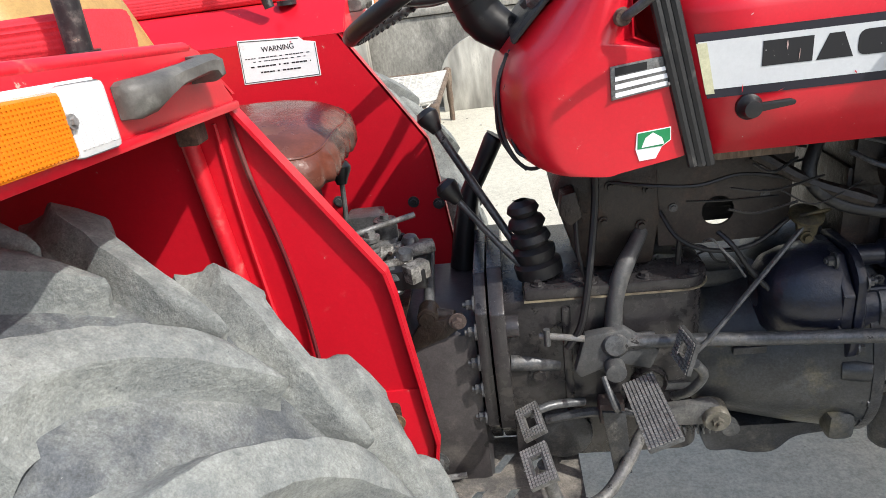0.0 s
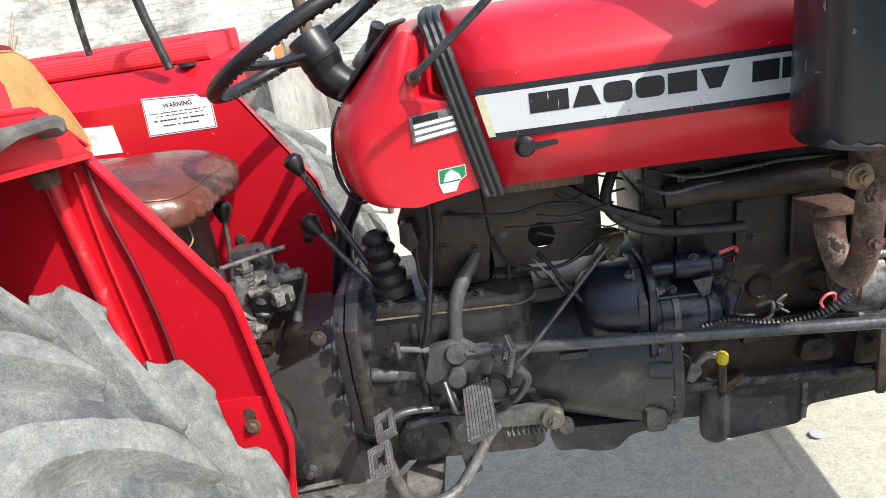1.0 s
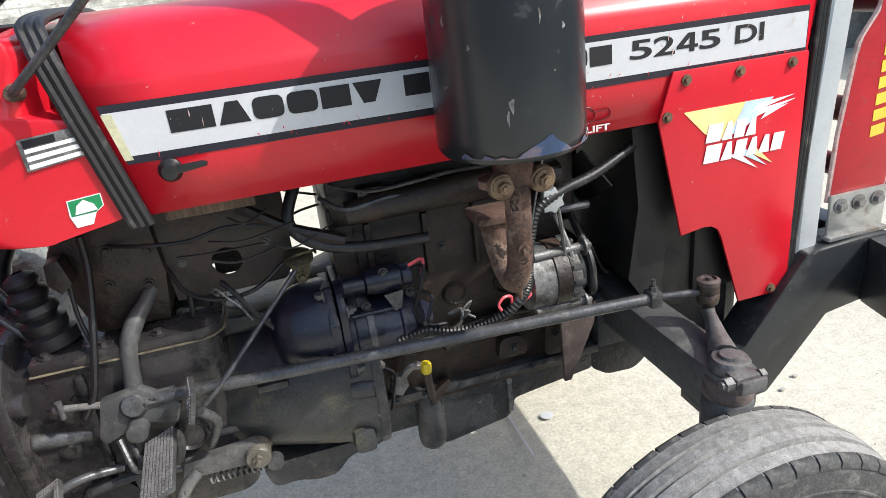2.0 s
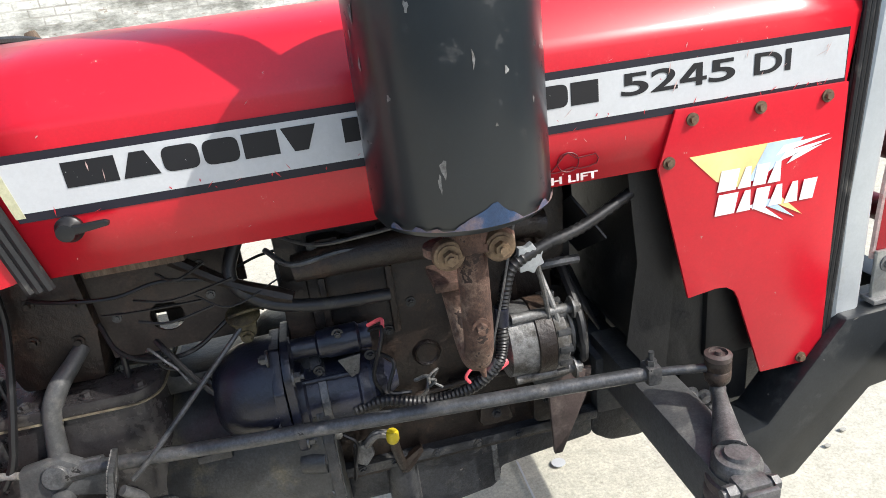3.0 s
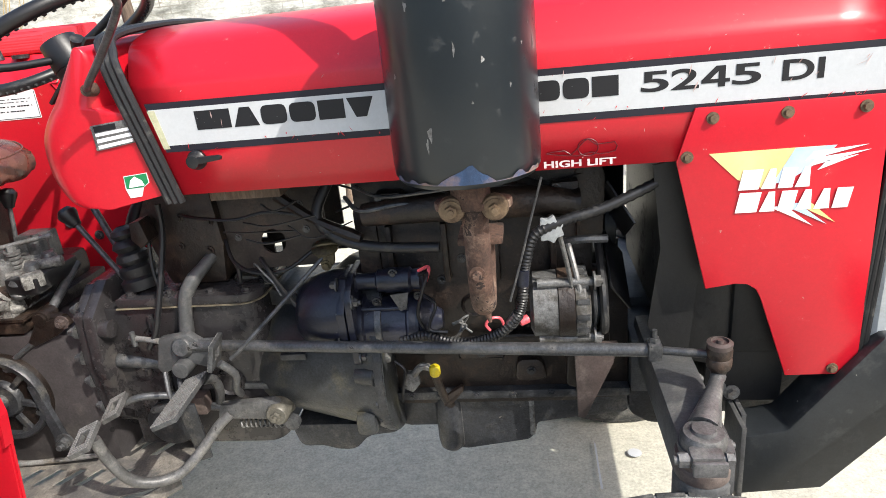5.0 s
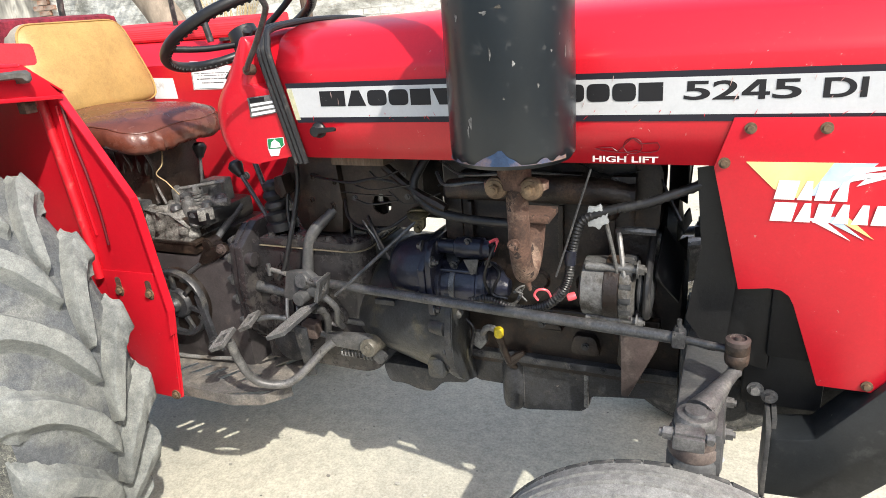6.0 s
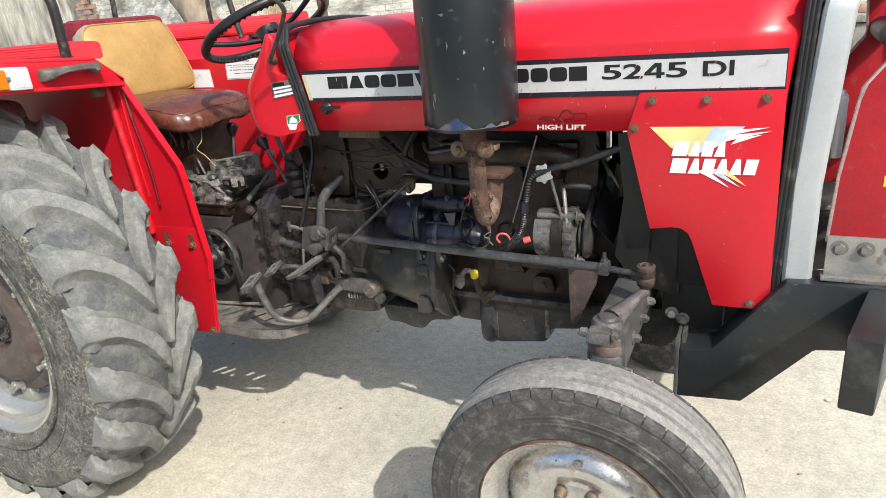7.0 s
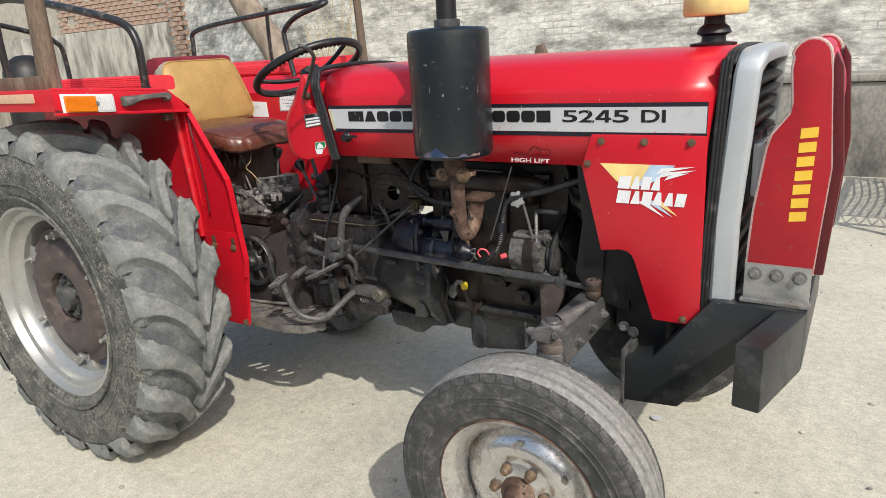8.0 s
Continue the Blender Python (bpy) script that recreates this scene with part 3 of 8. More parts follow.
# -- radiator surround, grille and headlamps --
def surround():
    # section of one side in x, y; the top follows the same depth
    zb = 0.735
    bm = nb()
    # bands up one side, over the top, and down the other
    def band(path):
        rings = []
        for (py, pz, ny, nz) in path:
            rings.append([bm.verts.new((x + lean(pz), CY + py + ny * d, pz + nz * d)) for x, d in
                          ((2.079, 0.0), (2.086, 0.005), (2.124, 0.005), (2.132, 0.001), (2.136, -0.006), (2.134, -0.030), (2.118, -0.036), (2.079, -0.03))])
        for a, b in zip(rings, rings[1:]):
            for j in range(8):
                bm.faces.new((a[j], a[(j + 1) % 8], b[(j + 1) % 8], b[j]))
        bm.faces.new(rings[0])
        bm.faces.new(rings[-1][::-1])
    w = 0.243
    path = [(-w, zb, -1, 0), (-w, 1.0, -1, 0), (-w, 1.335, -1, 0)] + [(-w + 0.05 - 0.05 * math.cos(radians(a)), 1.335 + 0.05 * math.sin(radians(a)), -math.cos(radians(a)), math.sin(radians(a))) for a in (25, 50, 75)] + [(-w + 0.05, 1.385, 0, 1), (0, 1.389, 0, 1)]
    path += [(-a, b, -c, d) for a, b, c, d in path[-2::-1]]
    band(path)
    bmesh.ops.recalc_face_normals(bm, faces=bm.faces[:])
    ob = part("radiator_surround", bm, SILVER, tractor, "scuffed silver-grey radiator surround", 35)
    part("grille_back", box(nb(), 2.098, 2.106, CY - 0.20, CY + 0.20, 0.74, 1.35, 0.0), BLACK_MATT, ob, "black mesh behind the grille")
    for z in (1.205, 1.238, 1.271, 1.304):
        lo_ = prism(nb(), [(2.106, z), (2.138 + lean(z), z + 0.002), (2.138 + lean(z), z + 0.010), (2.116, z + 0.027), (2.106, z + 0.027)], "y", CY - 0.208, CY + 0.208, 0.002)
        part("grille_louvre", lo_, PLASTIC, ob, "black grille louvre")
    for i in range(5):
        z = 0.76 + i * 0.052
        part("grille_bar", box(nb(), 2.104, 2.126, CY - 0.205, CY + 0.205, z, z + 0.024, 0.003), PLASTIC, ob)
    for s in (-1, 1):
        hl = part("headlamp", box(nb(), 2.104, 2.146, CY + s * 0.105 - 0.085, CY + s * 0.105 + 0.085, 1.030, 1.185, 0.008), PLASTIC, ob, "rectangular headlamp in a black housing")
        part("lens", box(nb(), 2.144, 2.168, CY + s * 0.110 - 0.078, CY + s * 0.110 + 0.078, 1.042, 1.173, 0.010), CLEAR, hl, "ribbed clear glass lens")
    return ob


surround()

# -- intake pre-cleaner --
pc = part("intake_boot", lathe(nb(), [(0.055, 1.392), (0.058, 1.400), (0.03, 1.404), (0.029, 1.418), (0.043, 1.425), (0.036, 1.440), (0.026, 1.447), (0.024, 1.470), (0.0, 1.470)], (2.008, CY, 0), (0, 0, 1), 28), RUBBER, tractor, "black rubber intake boot")
part("bowl", lathe(nb(), [(0.02, 1.466), (0.074, 1.468), (0.078, 1.474), (0.078, 1.50), (0.07, 1.58), (0.0, 1.60)], (2.008, CY, 0), (0, 0, 1), 36), CREAM, pc, "gold-tinted pre-cleaner bowl")

# -- radiator, shroud and the lower front box --
rad = part("radiator", box(nb(), 1.86, 2.06, CY - 0.215, CY + 0.215, 0.738, 1.305, 0.01), BLACK_MATT, tractor, "black radiator and cowl")
part("fan_shroud", prism(nb(), [(1.738, 0.79), (1.785, 0.72), (1.868, 0.70), (1.868, 1.30), (1.785, 1.28), (1.738, 1.22)], "y", CY - 0.205, CY + 0.205, 0.012), BLACK_MATT, rad)
lowbox = part("front_support", box(nb(), 1.826, 1.966, CY - 0.190, CY + 0.190, 0.618, 0.735, 0.006), BLACK_MATT, tractor, "black cast front axle support")
for x, z in ((1.850, 0.652), (1.876, 0.640)):
    part("support_bolt", bolt(nb(), (x, CY - 0.190, z), (0, -1, 0), 0.010, 0.010), STEEL, lowbox)

# -- engine, clutch housing, gearbox and rear housing --
blk = part("engine_block", box(nb(), 1.205, 1.632, CY - 0.095, CY + 0.135, 0.56, 1.00, 0.012), CAST_BROWN, tractor, "oily brown-black engine block")
part("timing_case", prism(nb(), fillet([(1.598, 0.565), (1.70, 0.565), (1.70, 0.82), (1.66, 0.87), (1.598, 0.89)], 0.012, 3), "y", CY - 0.090, CY + 0.12, 0.006), CAST_BROWN, blk)
part("thermostat_housing", prism(nb(), fillet([(1.60, 0.93), (1.650, 0.94), (1.656, 1.06), (1.640, 1.10), (1.60, 1.10)], 0.012, 3), "y", CY - 0.110, CY - 0.03, 0.006), CAST_BROWN, blk)
part("cylinder_head", box(nb(), 1.172, 1.632, CY - 0.105, CY + 0.13, 0.985, 1.085, 0.010), CAST_BROWN, blk)
part("rocker_cover", box(nb(), 1.20, 1.58, CY - 0.09, CY + 0.09, 1.085, 1.16, 0.02), CAST_BLUE, blk)
mf = nb()
tube(mf, [(1.20, CY - 0.135, 1.02), (1.30, CY - 0.145, 1.03), (1.43, CY - 0.150, 1.035), (1.54, CY - 0.145, 1.03), (1.60, CY - 0.135, 1.02)], [0.022, 0.028, 0.032, 0.028, 0.022], 14, 5)
part("exhaust_manifold", mf, CAST_BROWN, blk, "rust-brown cast exhaust manifold")
for x in (1.25, 1.36, 1.47, 1.58):
    part("manifold_pad", box(nb(), x - 0.025, x + 0.025, CY - 0.135, CY - 0.10, 1.000, 1.060, 0.006), CAST_BROWN, blk)
    part("manifold_bolt", bolt(nb(), (x - 0.016, CY - 0.135, 1.05), (0, -1, 0), 0.006, 0.005), STEEL_DARK, blk)
part("oil_sump", prism(nb(), fillet([(1.300, 0.57), (1.302, 0.445), (1.345, 0.432), (1.488, 0.455), (1.504, 0.475), (1.506, 0.500), (1.56, 0.508), (1.70, 0.525), (1.70, 0.60), (1.300, 0.60)], 0.009, 3), "y", CY - 0.085, CY + 0.105, 0.006),
     CAST, blk, "dented dark grey oil sump")
part("sump_bulge", lathe(nb(), [(0.0, 0.428), (0.018, 0.430), (0.028, 0.440), (0.031, 0.460), (0.031, 0.575), (0.024, 0.588), (0.0, 0.59)], (1.313, CY - 0.072, 0), (0, 0, 1), 24), CAST, blk, "rounded end of the oil sump")
part("sump_end", box(nb(), 1.200, 1.330, CY - 0.075, CY + 0.09, 0.485, 0.60, 0.02), CAST, blk)
# seam in paler steel: the highlight line is put into its colour
part("sump_seam", box(nb(), 1.338, 1.342, CY - 0.0865, CY - 0.08, 0.445, 0.57, 0.002), FORGED, blk, "pressed seam, pale for the highlight along it")
part("sump_edge", box(nb(), 1.490, 1.5015, CY - 0.089, CY - 0.080, 0.470, 0.575, 0.003), ALLOY, blk, "scuffed sump edge")
for i, (x, w) in enumerate(((1.30, 0.03), (1.375, 0.05), (1.45, 0.04))):
    part("sump_lobe", cyl(nb(), (x, CY - 0.088, 0.572), (x, CY - 0.07, 0.572), w * 0.6, seg=20, bev=0.004), CAST, blk)
part("sump_rail", box(nb(), 1.20, 1.70, CY - 0.115, CY + 0.115, 0.585, 0.605, 0.004), CAST, blk)
for x in (1.24, 1.30, 1.38, 1.46, 1.54, 1.62):
    part("sump_bolt", bolt(nb(), (x, CY - 0.115, 0.595), (0, -1, 0), 0.005, 0.004), CAST, blk)
part("block_rib", box(nb(), 1.42, 1.66, CY - 0.115, CY - 0.09, 0.70, 0.735, 0.006), CAST_BROWN, blk)
part("bracket", prism(nb(), [(1.585, 0.745), (1.668, 0.745), (1.660, 0.700), (1.605, 0.575), (1.590, 0.575)], "y", CY - 0.172, CY - 0.162, 0.002), HUB, blk, "rusty folded steel bracket")

ch = nb()
lathe(ch, [(0.0, 0.900), (0.128, 0.900), (0.140, 0.93), (0.156, 0.985), (0.174, 1.05), (0.190, 1.11), (0.202, 1.17), (0.210, 1.185), (0.210, 1.21), (0, 1.21)], (0, CY, 0.655), (1, 0, 0), 48)
def squash(bm):
    """The housing is flatter below its axis than above it, and rises towards the engine."""
    for v in bm.verts:
        if v.co.z < 0.655:
            v.co.z = 0.655 - (0.655 - v.co.z) * 0.79
        else:
            v.co.z = 0.655 + (v.co.z - 0.655) * (1 + 0.2 * min(1.0, max(0.0, (v.co.x - 1.03) / 0.09)))
    return bm


clutch = part("clutch_housing", squash(ch), BELL_PAINT, tractor, "smooth dark grey clutch housing")
part("housing_ear", squash(cyl(nb(), (1.150, CY - 0.186, 0.690), (1.192, CY - 0.198, 0.692), 0.016, 0.018, 16, 0.003)), BELL_PAINT, clutch)
part("housing_pad", box(nb(), 1.135, 1.180, CY - 0.206, CY - 0.16, 0.560, 0.612, 0.014), BELL_PAINT, clutch)
part("housing_number", box(nb(), 0.985, 1.040, CY - 0.162, CY - 0.150, 0.722, 0.736, 0.002), CAST, clutch, "raised casting mark")
part("housing_lip", prism(nb(), fillet([(0.95, 0.52), (0.966, 0.459), (1.017, 0.463), (1.050, 0.450), (1.096, 0.450), (1.125, 0.487), (1.20, 0.496), (1.20, 0.52)], 0.02, 3), "y", CY - 0.105, CY + 0.11, 0.004), CAST, clutch)
part("housing_flange", squash(prism(nb(), [(CY + 0.213 * math.cos(a), 0.655 + 0.213 * math.sin(a)) for a in (2 * math.pi * i / 40 for i in range(40))], "x", 1.190, 1.208, 0.003)), CAST, clutch)
for i in range(10):
    a = radians(100 + 17 * i)
    part("housing_bolt", squash(bolt(nb(), (1.190, CY + 0.203 * math.cos(a), 0.655 + 0.203 * math.sin(a)), (-1, 0, 0), 0.007, 0.007)), CAST, clutch)

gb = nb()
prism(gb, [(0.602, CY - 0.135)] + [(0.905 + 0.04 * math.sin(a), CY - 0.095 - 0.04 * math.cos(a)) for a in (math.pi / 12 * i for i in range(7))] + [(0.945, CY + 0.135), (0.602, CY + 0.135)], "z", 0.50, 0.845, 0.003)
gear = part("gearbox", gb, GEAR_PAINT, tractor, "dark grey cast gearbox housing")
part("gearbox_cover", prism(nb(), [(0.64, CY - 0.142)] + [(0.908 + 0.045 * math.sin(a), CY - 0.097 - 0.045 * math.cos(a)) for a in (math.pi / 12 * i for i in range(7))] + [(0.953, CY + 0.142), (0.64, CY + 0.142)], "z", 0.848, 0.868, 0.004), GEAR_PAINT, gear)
for x in (0.665, 0.755, 0.845, 0.925):
    part("cover_screw", bolt(nb(), (x, CY - 0.122, 0.868), (0, 0, 1), 0.008, 0.006), GEAR_PAINT, gear)
part("drain_plug", bolt(nb(), (0.655, CY - 0.135, 0.690), (0, -1, 0), 0.013, 0.007), GEAR_PAINT, gear)
part("core_plug", lathe(nb(), [(0.0, 0.004), (0.024, 0.004), (0.029, 0.009), (0.033, 0.003), (0.035, -0.004)], (0.850, CY - 0.137, 0.660), (0, -1, 0), 28), GEAR_PAINT, gear, "round pressed core plug")
part("case_rib", box(nb(), 0.700, 0.716, CY - 0.143, CY - 0.13, 0.60, 0.83, 0.005), GEAR_PAINT, gear)
part("cover_gasket", prism(nb(), [(0.638, CY - 0.1435)] + [(0.908 + 0.0465 * math.sin(a), CY - 0.097 - 0.0465 * math.cos(a)) for a in (math.pi / 12 * i for i in range(7))] + [(0.9545, CY + 0.1435), (0.638, CY + 0.1435)], "z", 0.8452, 0.8478), GASKET, gear, "tan gasket line")
part("bearing_boss", cyl(nb(), (0.69, CY - 0.13, 0.56), (0.69, CY - 0.15, 0.56), 0.055, seg=28, bev=0.006), CAST, gear)
part("side_tube", cyl(nb(), (0.602, -0.196, 0.722), (0.692, -0.182, 0.706), 0.0165, seg=18, bev=0.002), STEEL_DARK, gear)

fl = nb()
for x0, x1, g in ((0.552, 0.574, 0.0), (0.577, 0.604, 0.008)):
    prism(fl, [(CY - 0.160 - g, 0.60), (CY - 0.175 - g, 0.74), (CY - 0.165 - g, 0.845), (CY - 0.10, 0.89 + g), (CY + 0.10, 0.89 + g), (CY + 0.165 + g, 0.845), (CY + 0.175 + g, 0.74), (CY + 0.16 + g, 0.60), (CY + 0.06, 0.49), (CY - 0.06, 0.49)], "x", x0, x1, 0.004)
flange = part("joint_flange", fl, GEAR_PAINT, tractor, "double bolted casting flange")
for z, y in ((0.62, -0.155), (0.69, -0.165), (0.75, -0.17), (0.81, -0.165), (0.85, -0.14)):
    part("flange_bolt", bolt(nb(), (0.552, CY + y, z), (-1, 0, 0), 0.010, 0.012, True, 0.008), STEEL_DARK, flange)
part("ear_boss", cyl(nb(), (0.600, -0.214, 0.808), (0.626, -0.214, 0.808), 0.021, seg=18, bev=0.003), GEAR_PAINT, flange)

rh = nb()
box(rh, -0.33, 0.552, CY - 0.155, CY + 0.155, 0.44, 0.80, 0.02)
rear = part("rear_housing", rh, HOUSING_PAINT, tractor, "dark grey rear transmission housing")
part("side_cover", cyl(nb(), (0.33, CY - 0.15, 0.655), (0.33, CY - 0.172, 0.655), 0.105, seg=36, bev=0.004), CAST_BROWN, rear)
for i in range(8):
    a = radians(45 * i + 20)
    part("cover_bolt", bolt(nb(), (0.33 + 0.085 * math.cos(a), CY - 0.172, 0.655 + 0.085 * math.sin(a)), (0, -1, 0), 0.008, 0.007), STEEL_DARK, rear)
part("cover_rim", lathe(nb(), [(0.086, 0.170), (0.090, 0.184), (0.101, 0.186), (0.105, 0.180), (0.105, 0.168)], (0.33, CY, 0.655), (0, -1, 0), 40), CAST, rear, "raised rim of the round cover")
part("cover_boss", lathe(nb(), [(0.0, 0.205), (0.016, 0.205), (0.020, 0.200), (0.022, 0.188), (0.040, 0.186), (0.046, 0.180), (0.048, 0.168)], (0.33, CY, 0.655), (0, -1, 0), 28), CAST, rear, "machined hub of the round cover")
for i in range(7):
    a = radians(51.4 * i + 10)
    part("cover_web", box(nb(), 0.046, 0.092, -0.005, 0.005, -0.007, 0.007, 0.002, m=Matrix.Translation((0.33, CY - 0.178, 0.655)) @ Matrix.Rotation(a, 4, "Y")), CAST, rear)
part("cover_bracket", prism(nb(), [(0.405, 0.690), (0.425, 0.690), (0.452, 0.560), (0.470, 0.520), (0.420, 0.520), (0.425, 0.560)], "y", CY - 0.186, CY - 0.172, 0.003), CAST, rear, "cast stay beside the round cover")
part("stay_stud", bolt(nb(), (0.452, CY - 0.186, 0.545), (0, -1, 0), 0.014, 0.014, True, 0.012), STEEL_DARK, rear)
for s in (-1, 1):
    ax = nb()
    lathe(ax, [(0.0, 0.12), (0.14, 0.12), (0.14, 0.16), (0.11, 0.18), (0.085, 0.30), (0.08, 0.48), (0.10, 0.485), (0.10, 0.51), (0, 0.51)], (-0.09, CY, 0.622), (0, s, 0), 32)
    part("axle_trumpet", ax, CAST, rear, "cast rear axle housing")
lift = nb()
box(lift, -0.30, 0.42, CY - 0.155, CY + 0.155, 0.803, 0.835, 0.006)
box(lift, -0.28, 0.40, CY - 0.14, CY + 0.14, 0.83, 0.90, 0.02)
hyd = part("hydraulic_cover", lift, CAST_BROWN, tractor, "oily hydraulic lift cover")
rnd = random.Random(4)
for i in range(16):
    x, y = 0.14 + 0.28 * rnd.random(), CY - 0.135 + 0.22 * rnd.random()
    h = 0.02 + 0.05 * rnd.random()
    b = nb()
    if i % 3 == 0:
        box(b, x - 0.035, x + 0.035, y - 0.03, y + 0.03, 0.895, 0.905 + h, 0.007)
    else:
        cyl(b, (x, y, 0.895), (x, y, 0.91 + h), 0.012 + 0.012 * rnd.random(), seg=14, bev=0.003)
        bolt(b, (x, y, 0.909 + h), (0, 0, 1), 0.009, 0.008)
    part("valve_fitting", b, ALLOY if i % 2 else STEEL_DARK, hyd, "oxidised hydraulic valve fitting")
for i in range(34):
    x, y = 0.13 + 0.33 * rnd.random(), CY - 0.150 + 0.17 * rnd.random()
    z = 0.90 + 0.035 * rnd.random()
    b = nb()
    kind = i % 4
    if kind == 0:
        cyl(b, (x - 0.03, y, z), (x + 0.03, y + 0.02, z + 0.004), 0.007 + 0.008 * rnd.random(), seg=14, bev=0.002)
    elif kind == 1:
        bolt(b, (x, y, z + 0.012), (0.1, -0.2, 1), 0.008, 0.010, True, 0.008)
        cyl(b, (x, y, z - 0.02), (x, y, z + 0.013), 0.014, seg=14, bev=0.002)
    elif kind == 2:
        box(b, -0.022, 0.022, -0.014, 0.014, -0.016, 0.016, 0.005, m=pose(x, y, z, 0, 0, 60 * rnd.random()))
    else:
        lathe(b, [(0, -0.02), (0.018, -0.02), (0.02, -0.012), (0.013, -0.006), (0.013, 0.008), (0.017, 0.012), (0.012, 0.022), (0, 0.024)], (x, y, z), (0.2 * rnd.random(), -0.3 * rnd.random(), 1), 14)
    part("valve_piece", b, (DUSTY, CAST_BROWN, DUSTY, STEEL_DARK)[i % 4], hyd, "dusty hydraulic valve piece")
vc = nb()
prism(vc, [(0.16, 0.838), (0.40, 0.838), (0.405, 0.88), (0.34, 0.918), (0.20, 0.930), (0.155, 0.90)], "y", CY - 0.15, CY - 0.02)
bmesh.ops.triangulate(vc, faces=vc.faces[:])
for _ in range(4):
    bmesh.ops.subdivide_edges(vc, edges=[e for e in vc.edges if e.calc_length() > 0.012], cuts=1)
    bmesh.ops.triangulate(vc, faces=vc.faces[:])
vc.normal_update()
for v in vc.verts:
    if v.co.z > 0.842:
        cell = noise.voronoi(v.co * 26.0)[0]
        v.co += v.normal * (0.016 * (0.5 - min(1.0, (cell[1] - cell[0]) * 1.6)) * -1 + 0.006 * noise.noise(v.co * 60.0))
part("valve_chest", vc, DUSTY, hyd, "dusty knobbly cast valve chest", 60)
part("chest_gasket", box(nb(), 0.14, 0.43, CY - 0.158, CY - 0.01, 0.834, 0.840, 0.0), CAST_BROWN, hyd)

# -- wheels --
def rear_wheel():
    R, W = 0.645, 0.345
    tb = nb()
    c = 0.613
    prof = [(0.352, -0.135), (0.375, -0.150), (0.42, -0.166), (0.48, -0.174), (0.535, -0.168), (0.575, -0.155), (0.602, -0.125), (c - 0.003, -0.06), (c, 0.0), (c - 0.003, 0.06), (0.602, 0.125), (0.575, 0.155), (0.535, 0.168),
            (0.48, 0.174), (0.42, 0.166), (0.375, 0.150), (0.352, 0.135)]
    cut = 5
    lathe(tb, prof[cut:len(prof) - cut], (0, 0, 0), (0, 1, 0), 96)
    sides = []
    for run in (prof[:cut + 1], prof[len(prof) - cut - 1:]):
        sw = nb()
        lathe(sw, run, (0, 0, 0), (0, 1, 0), 96)
        sides.append(sw)
    for rr in (0.405, 0.452):
        for sgn in (-1, 1):
            lathe(sides[0 if sgn < 0 else 1], [(rr - 0.004, sgn * 0.1640), (rr - 0.002, sgn * 0.1735), (rr + 0.002, sgn * 0.1740), (rr + 0.004, sgn * 0.1665)], (0, 0, 0), (0, 1, 0), 96)
    count = 21

    def at(ang, y, r):
        return Vector((r * math.cos(ang), y, r * math.sin(ang)))

    def one(s):
        lug = nb()
        rings = []
        n = 26
        y_out, y_in = (-0.168, 0.034) if s < 0 else (0.166, 0.040)
        for i in range(n + 1):
            f = i / n
            y = y_out + (y_in - y_out) * f
            ang = -0.30 * f ** 2.06
            head = min(1.0, max(0.0, (f - 0.58) / 0.30))
            flare = 1.0 + 0.42 * head * head * (3 - 2 * head) + 0.25 * max(0.0, 1 - f / 0.25)
            tip = math.sqrt(max(0.0, 1 - max(0.0, (f - 0.91) / 0.09) ** 2))
            wtop, wbot = 0.0300 * flare / R * (0.55 + 0.45 * tip), 0.066 * (0.5 + 0.5 * flare) / R * (0.70 + 0.30 * tip)
            edge = abs(y)
            top = R + 0.006 - 0.020 * (edge / 0.168) ** 2 - ((0.036, 0.024, 0.013, 0.006, 0.002) if s < 0 else (0.018, 0.010, 0.004, 0.001, 0.0))[min(i, 4)] * (1 if i < 5 else 0) - 0.010 * (1 - tip)
            bot = 0.556 if edge > 0.155 else 0.596
            ring = []
            for q, h in ((-1, 0.0), (-0.80, 0.16), (-0.60, 0.52), (-0.52, 0.90), (-0.46, 1.0), (0.0, 1.01), (0.46, 1.0), (0.52, 0.90), (0.60, 0.52), (0.80, 0.16), (1, 0.0)):
                half = wbot if abs(q) > 0.7 else (0.5 * wbot + 0.5 * wtop / 0.5) if abs(q) > 0.55 else wtop / 0.5
                wob = 0.0024 * noise.noise((y * 60, q * 5, s * 3.0)) + 0.0016 * noise.noise((y * 190, q * 17, s * 5.0))
                ring.append(lug.verts.new(at(ang + q * half + wob * 2, y + 0.003 * noise.noise((f * 9, q * 4, 7.0)), bot + (top - bot) * h + wob * min(1.0, h * 2))))
            rings.append(ring)
        for a, b in zip(rings, rings[1:]):
            for j in range(10):
                lug.faces.new((a[j], a[j + 1], b[j + 1], b[j]))
        lug.faces.new(rings[0])
        lug.faces.new(rings[-1][::-1])
        bmesh.ops.recalc_face_normals(lug, faces=lug.faces[:])
        return lug

    rb = nb()
    lathe(rb, [(0.366, -0.148), (0.372, -0.140), (0.362, -0.128), (0.345, -0.118), (0.335, -0.09), (0.310, -0.075), (0.305, 0.075), (0.335, 0.09), (0.345, 0.118), (0.362, 0.128), (0.372, 0.140), (0.366, 0.148), (0.352, 0.135), (0.325, 0.10), (0.295, 0.08),
               (0.295, -0.05), (0.299, -0.070), (0.314, -0.0815), (0.323, -0.098), (0.327, -0.113), (0.343, -0.121), (0.349, -0.137), (0.357, -0.149)], (0, 0, 0), (0, 1, 0), 72, True)
    wheel = part("rear_wheel", rb, RIM, tractor, "galvanised rear wheel rim with wide lugged tyre")
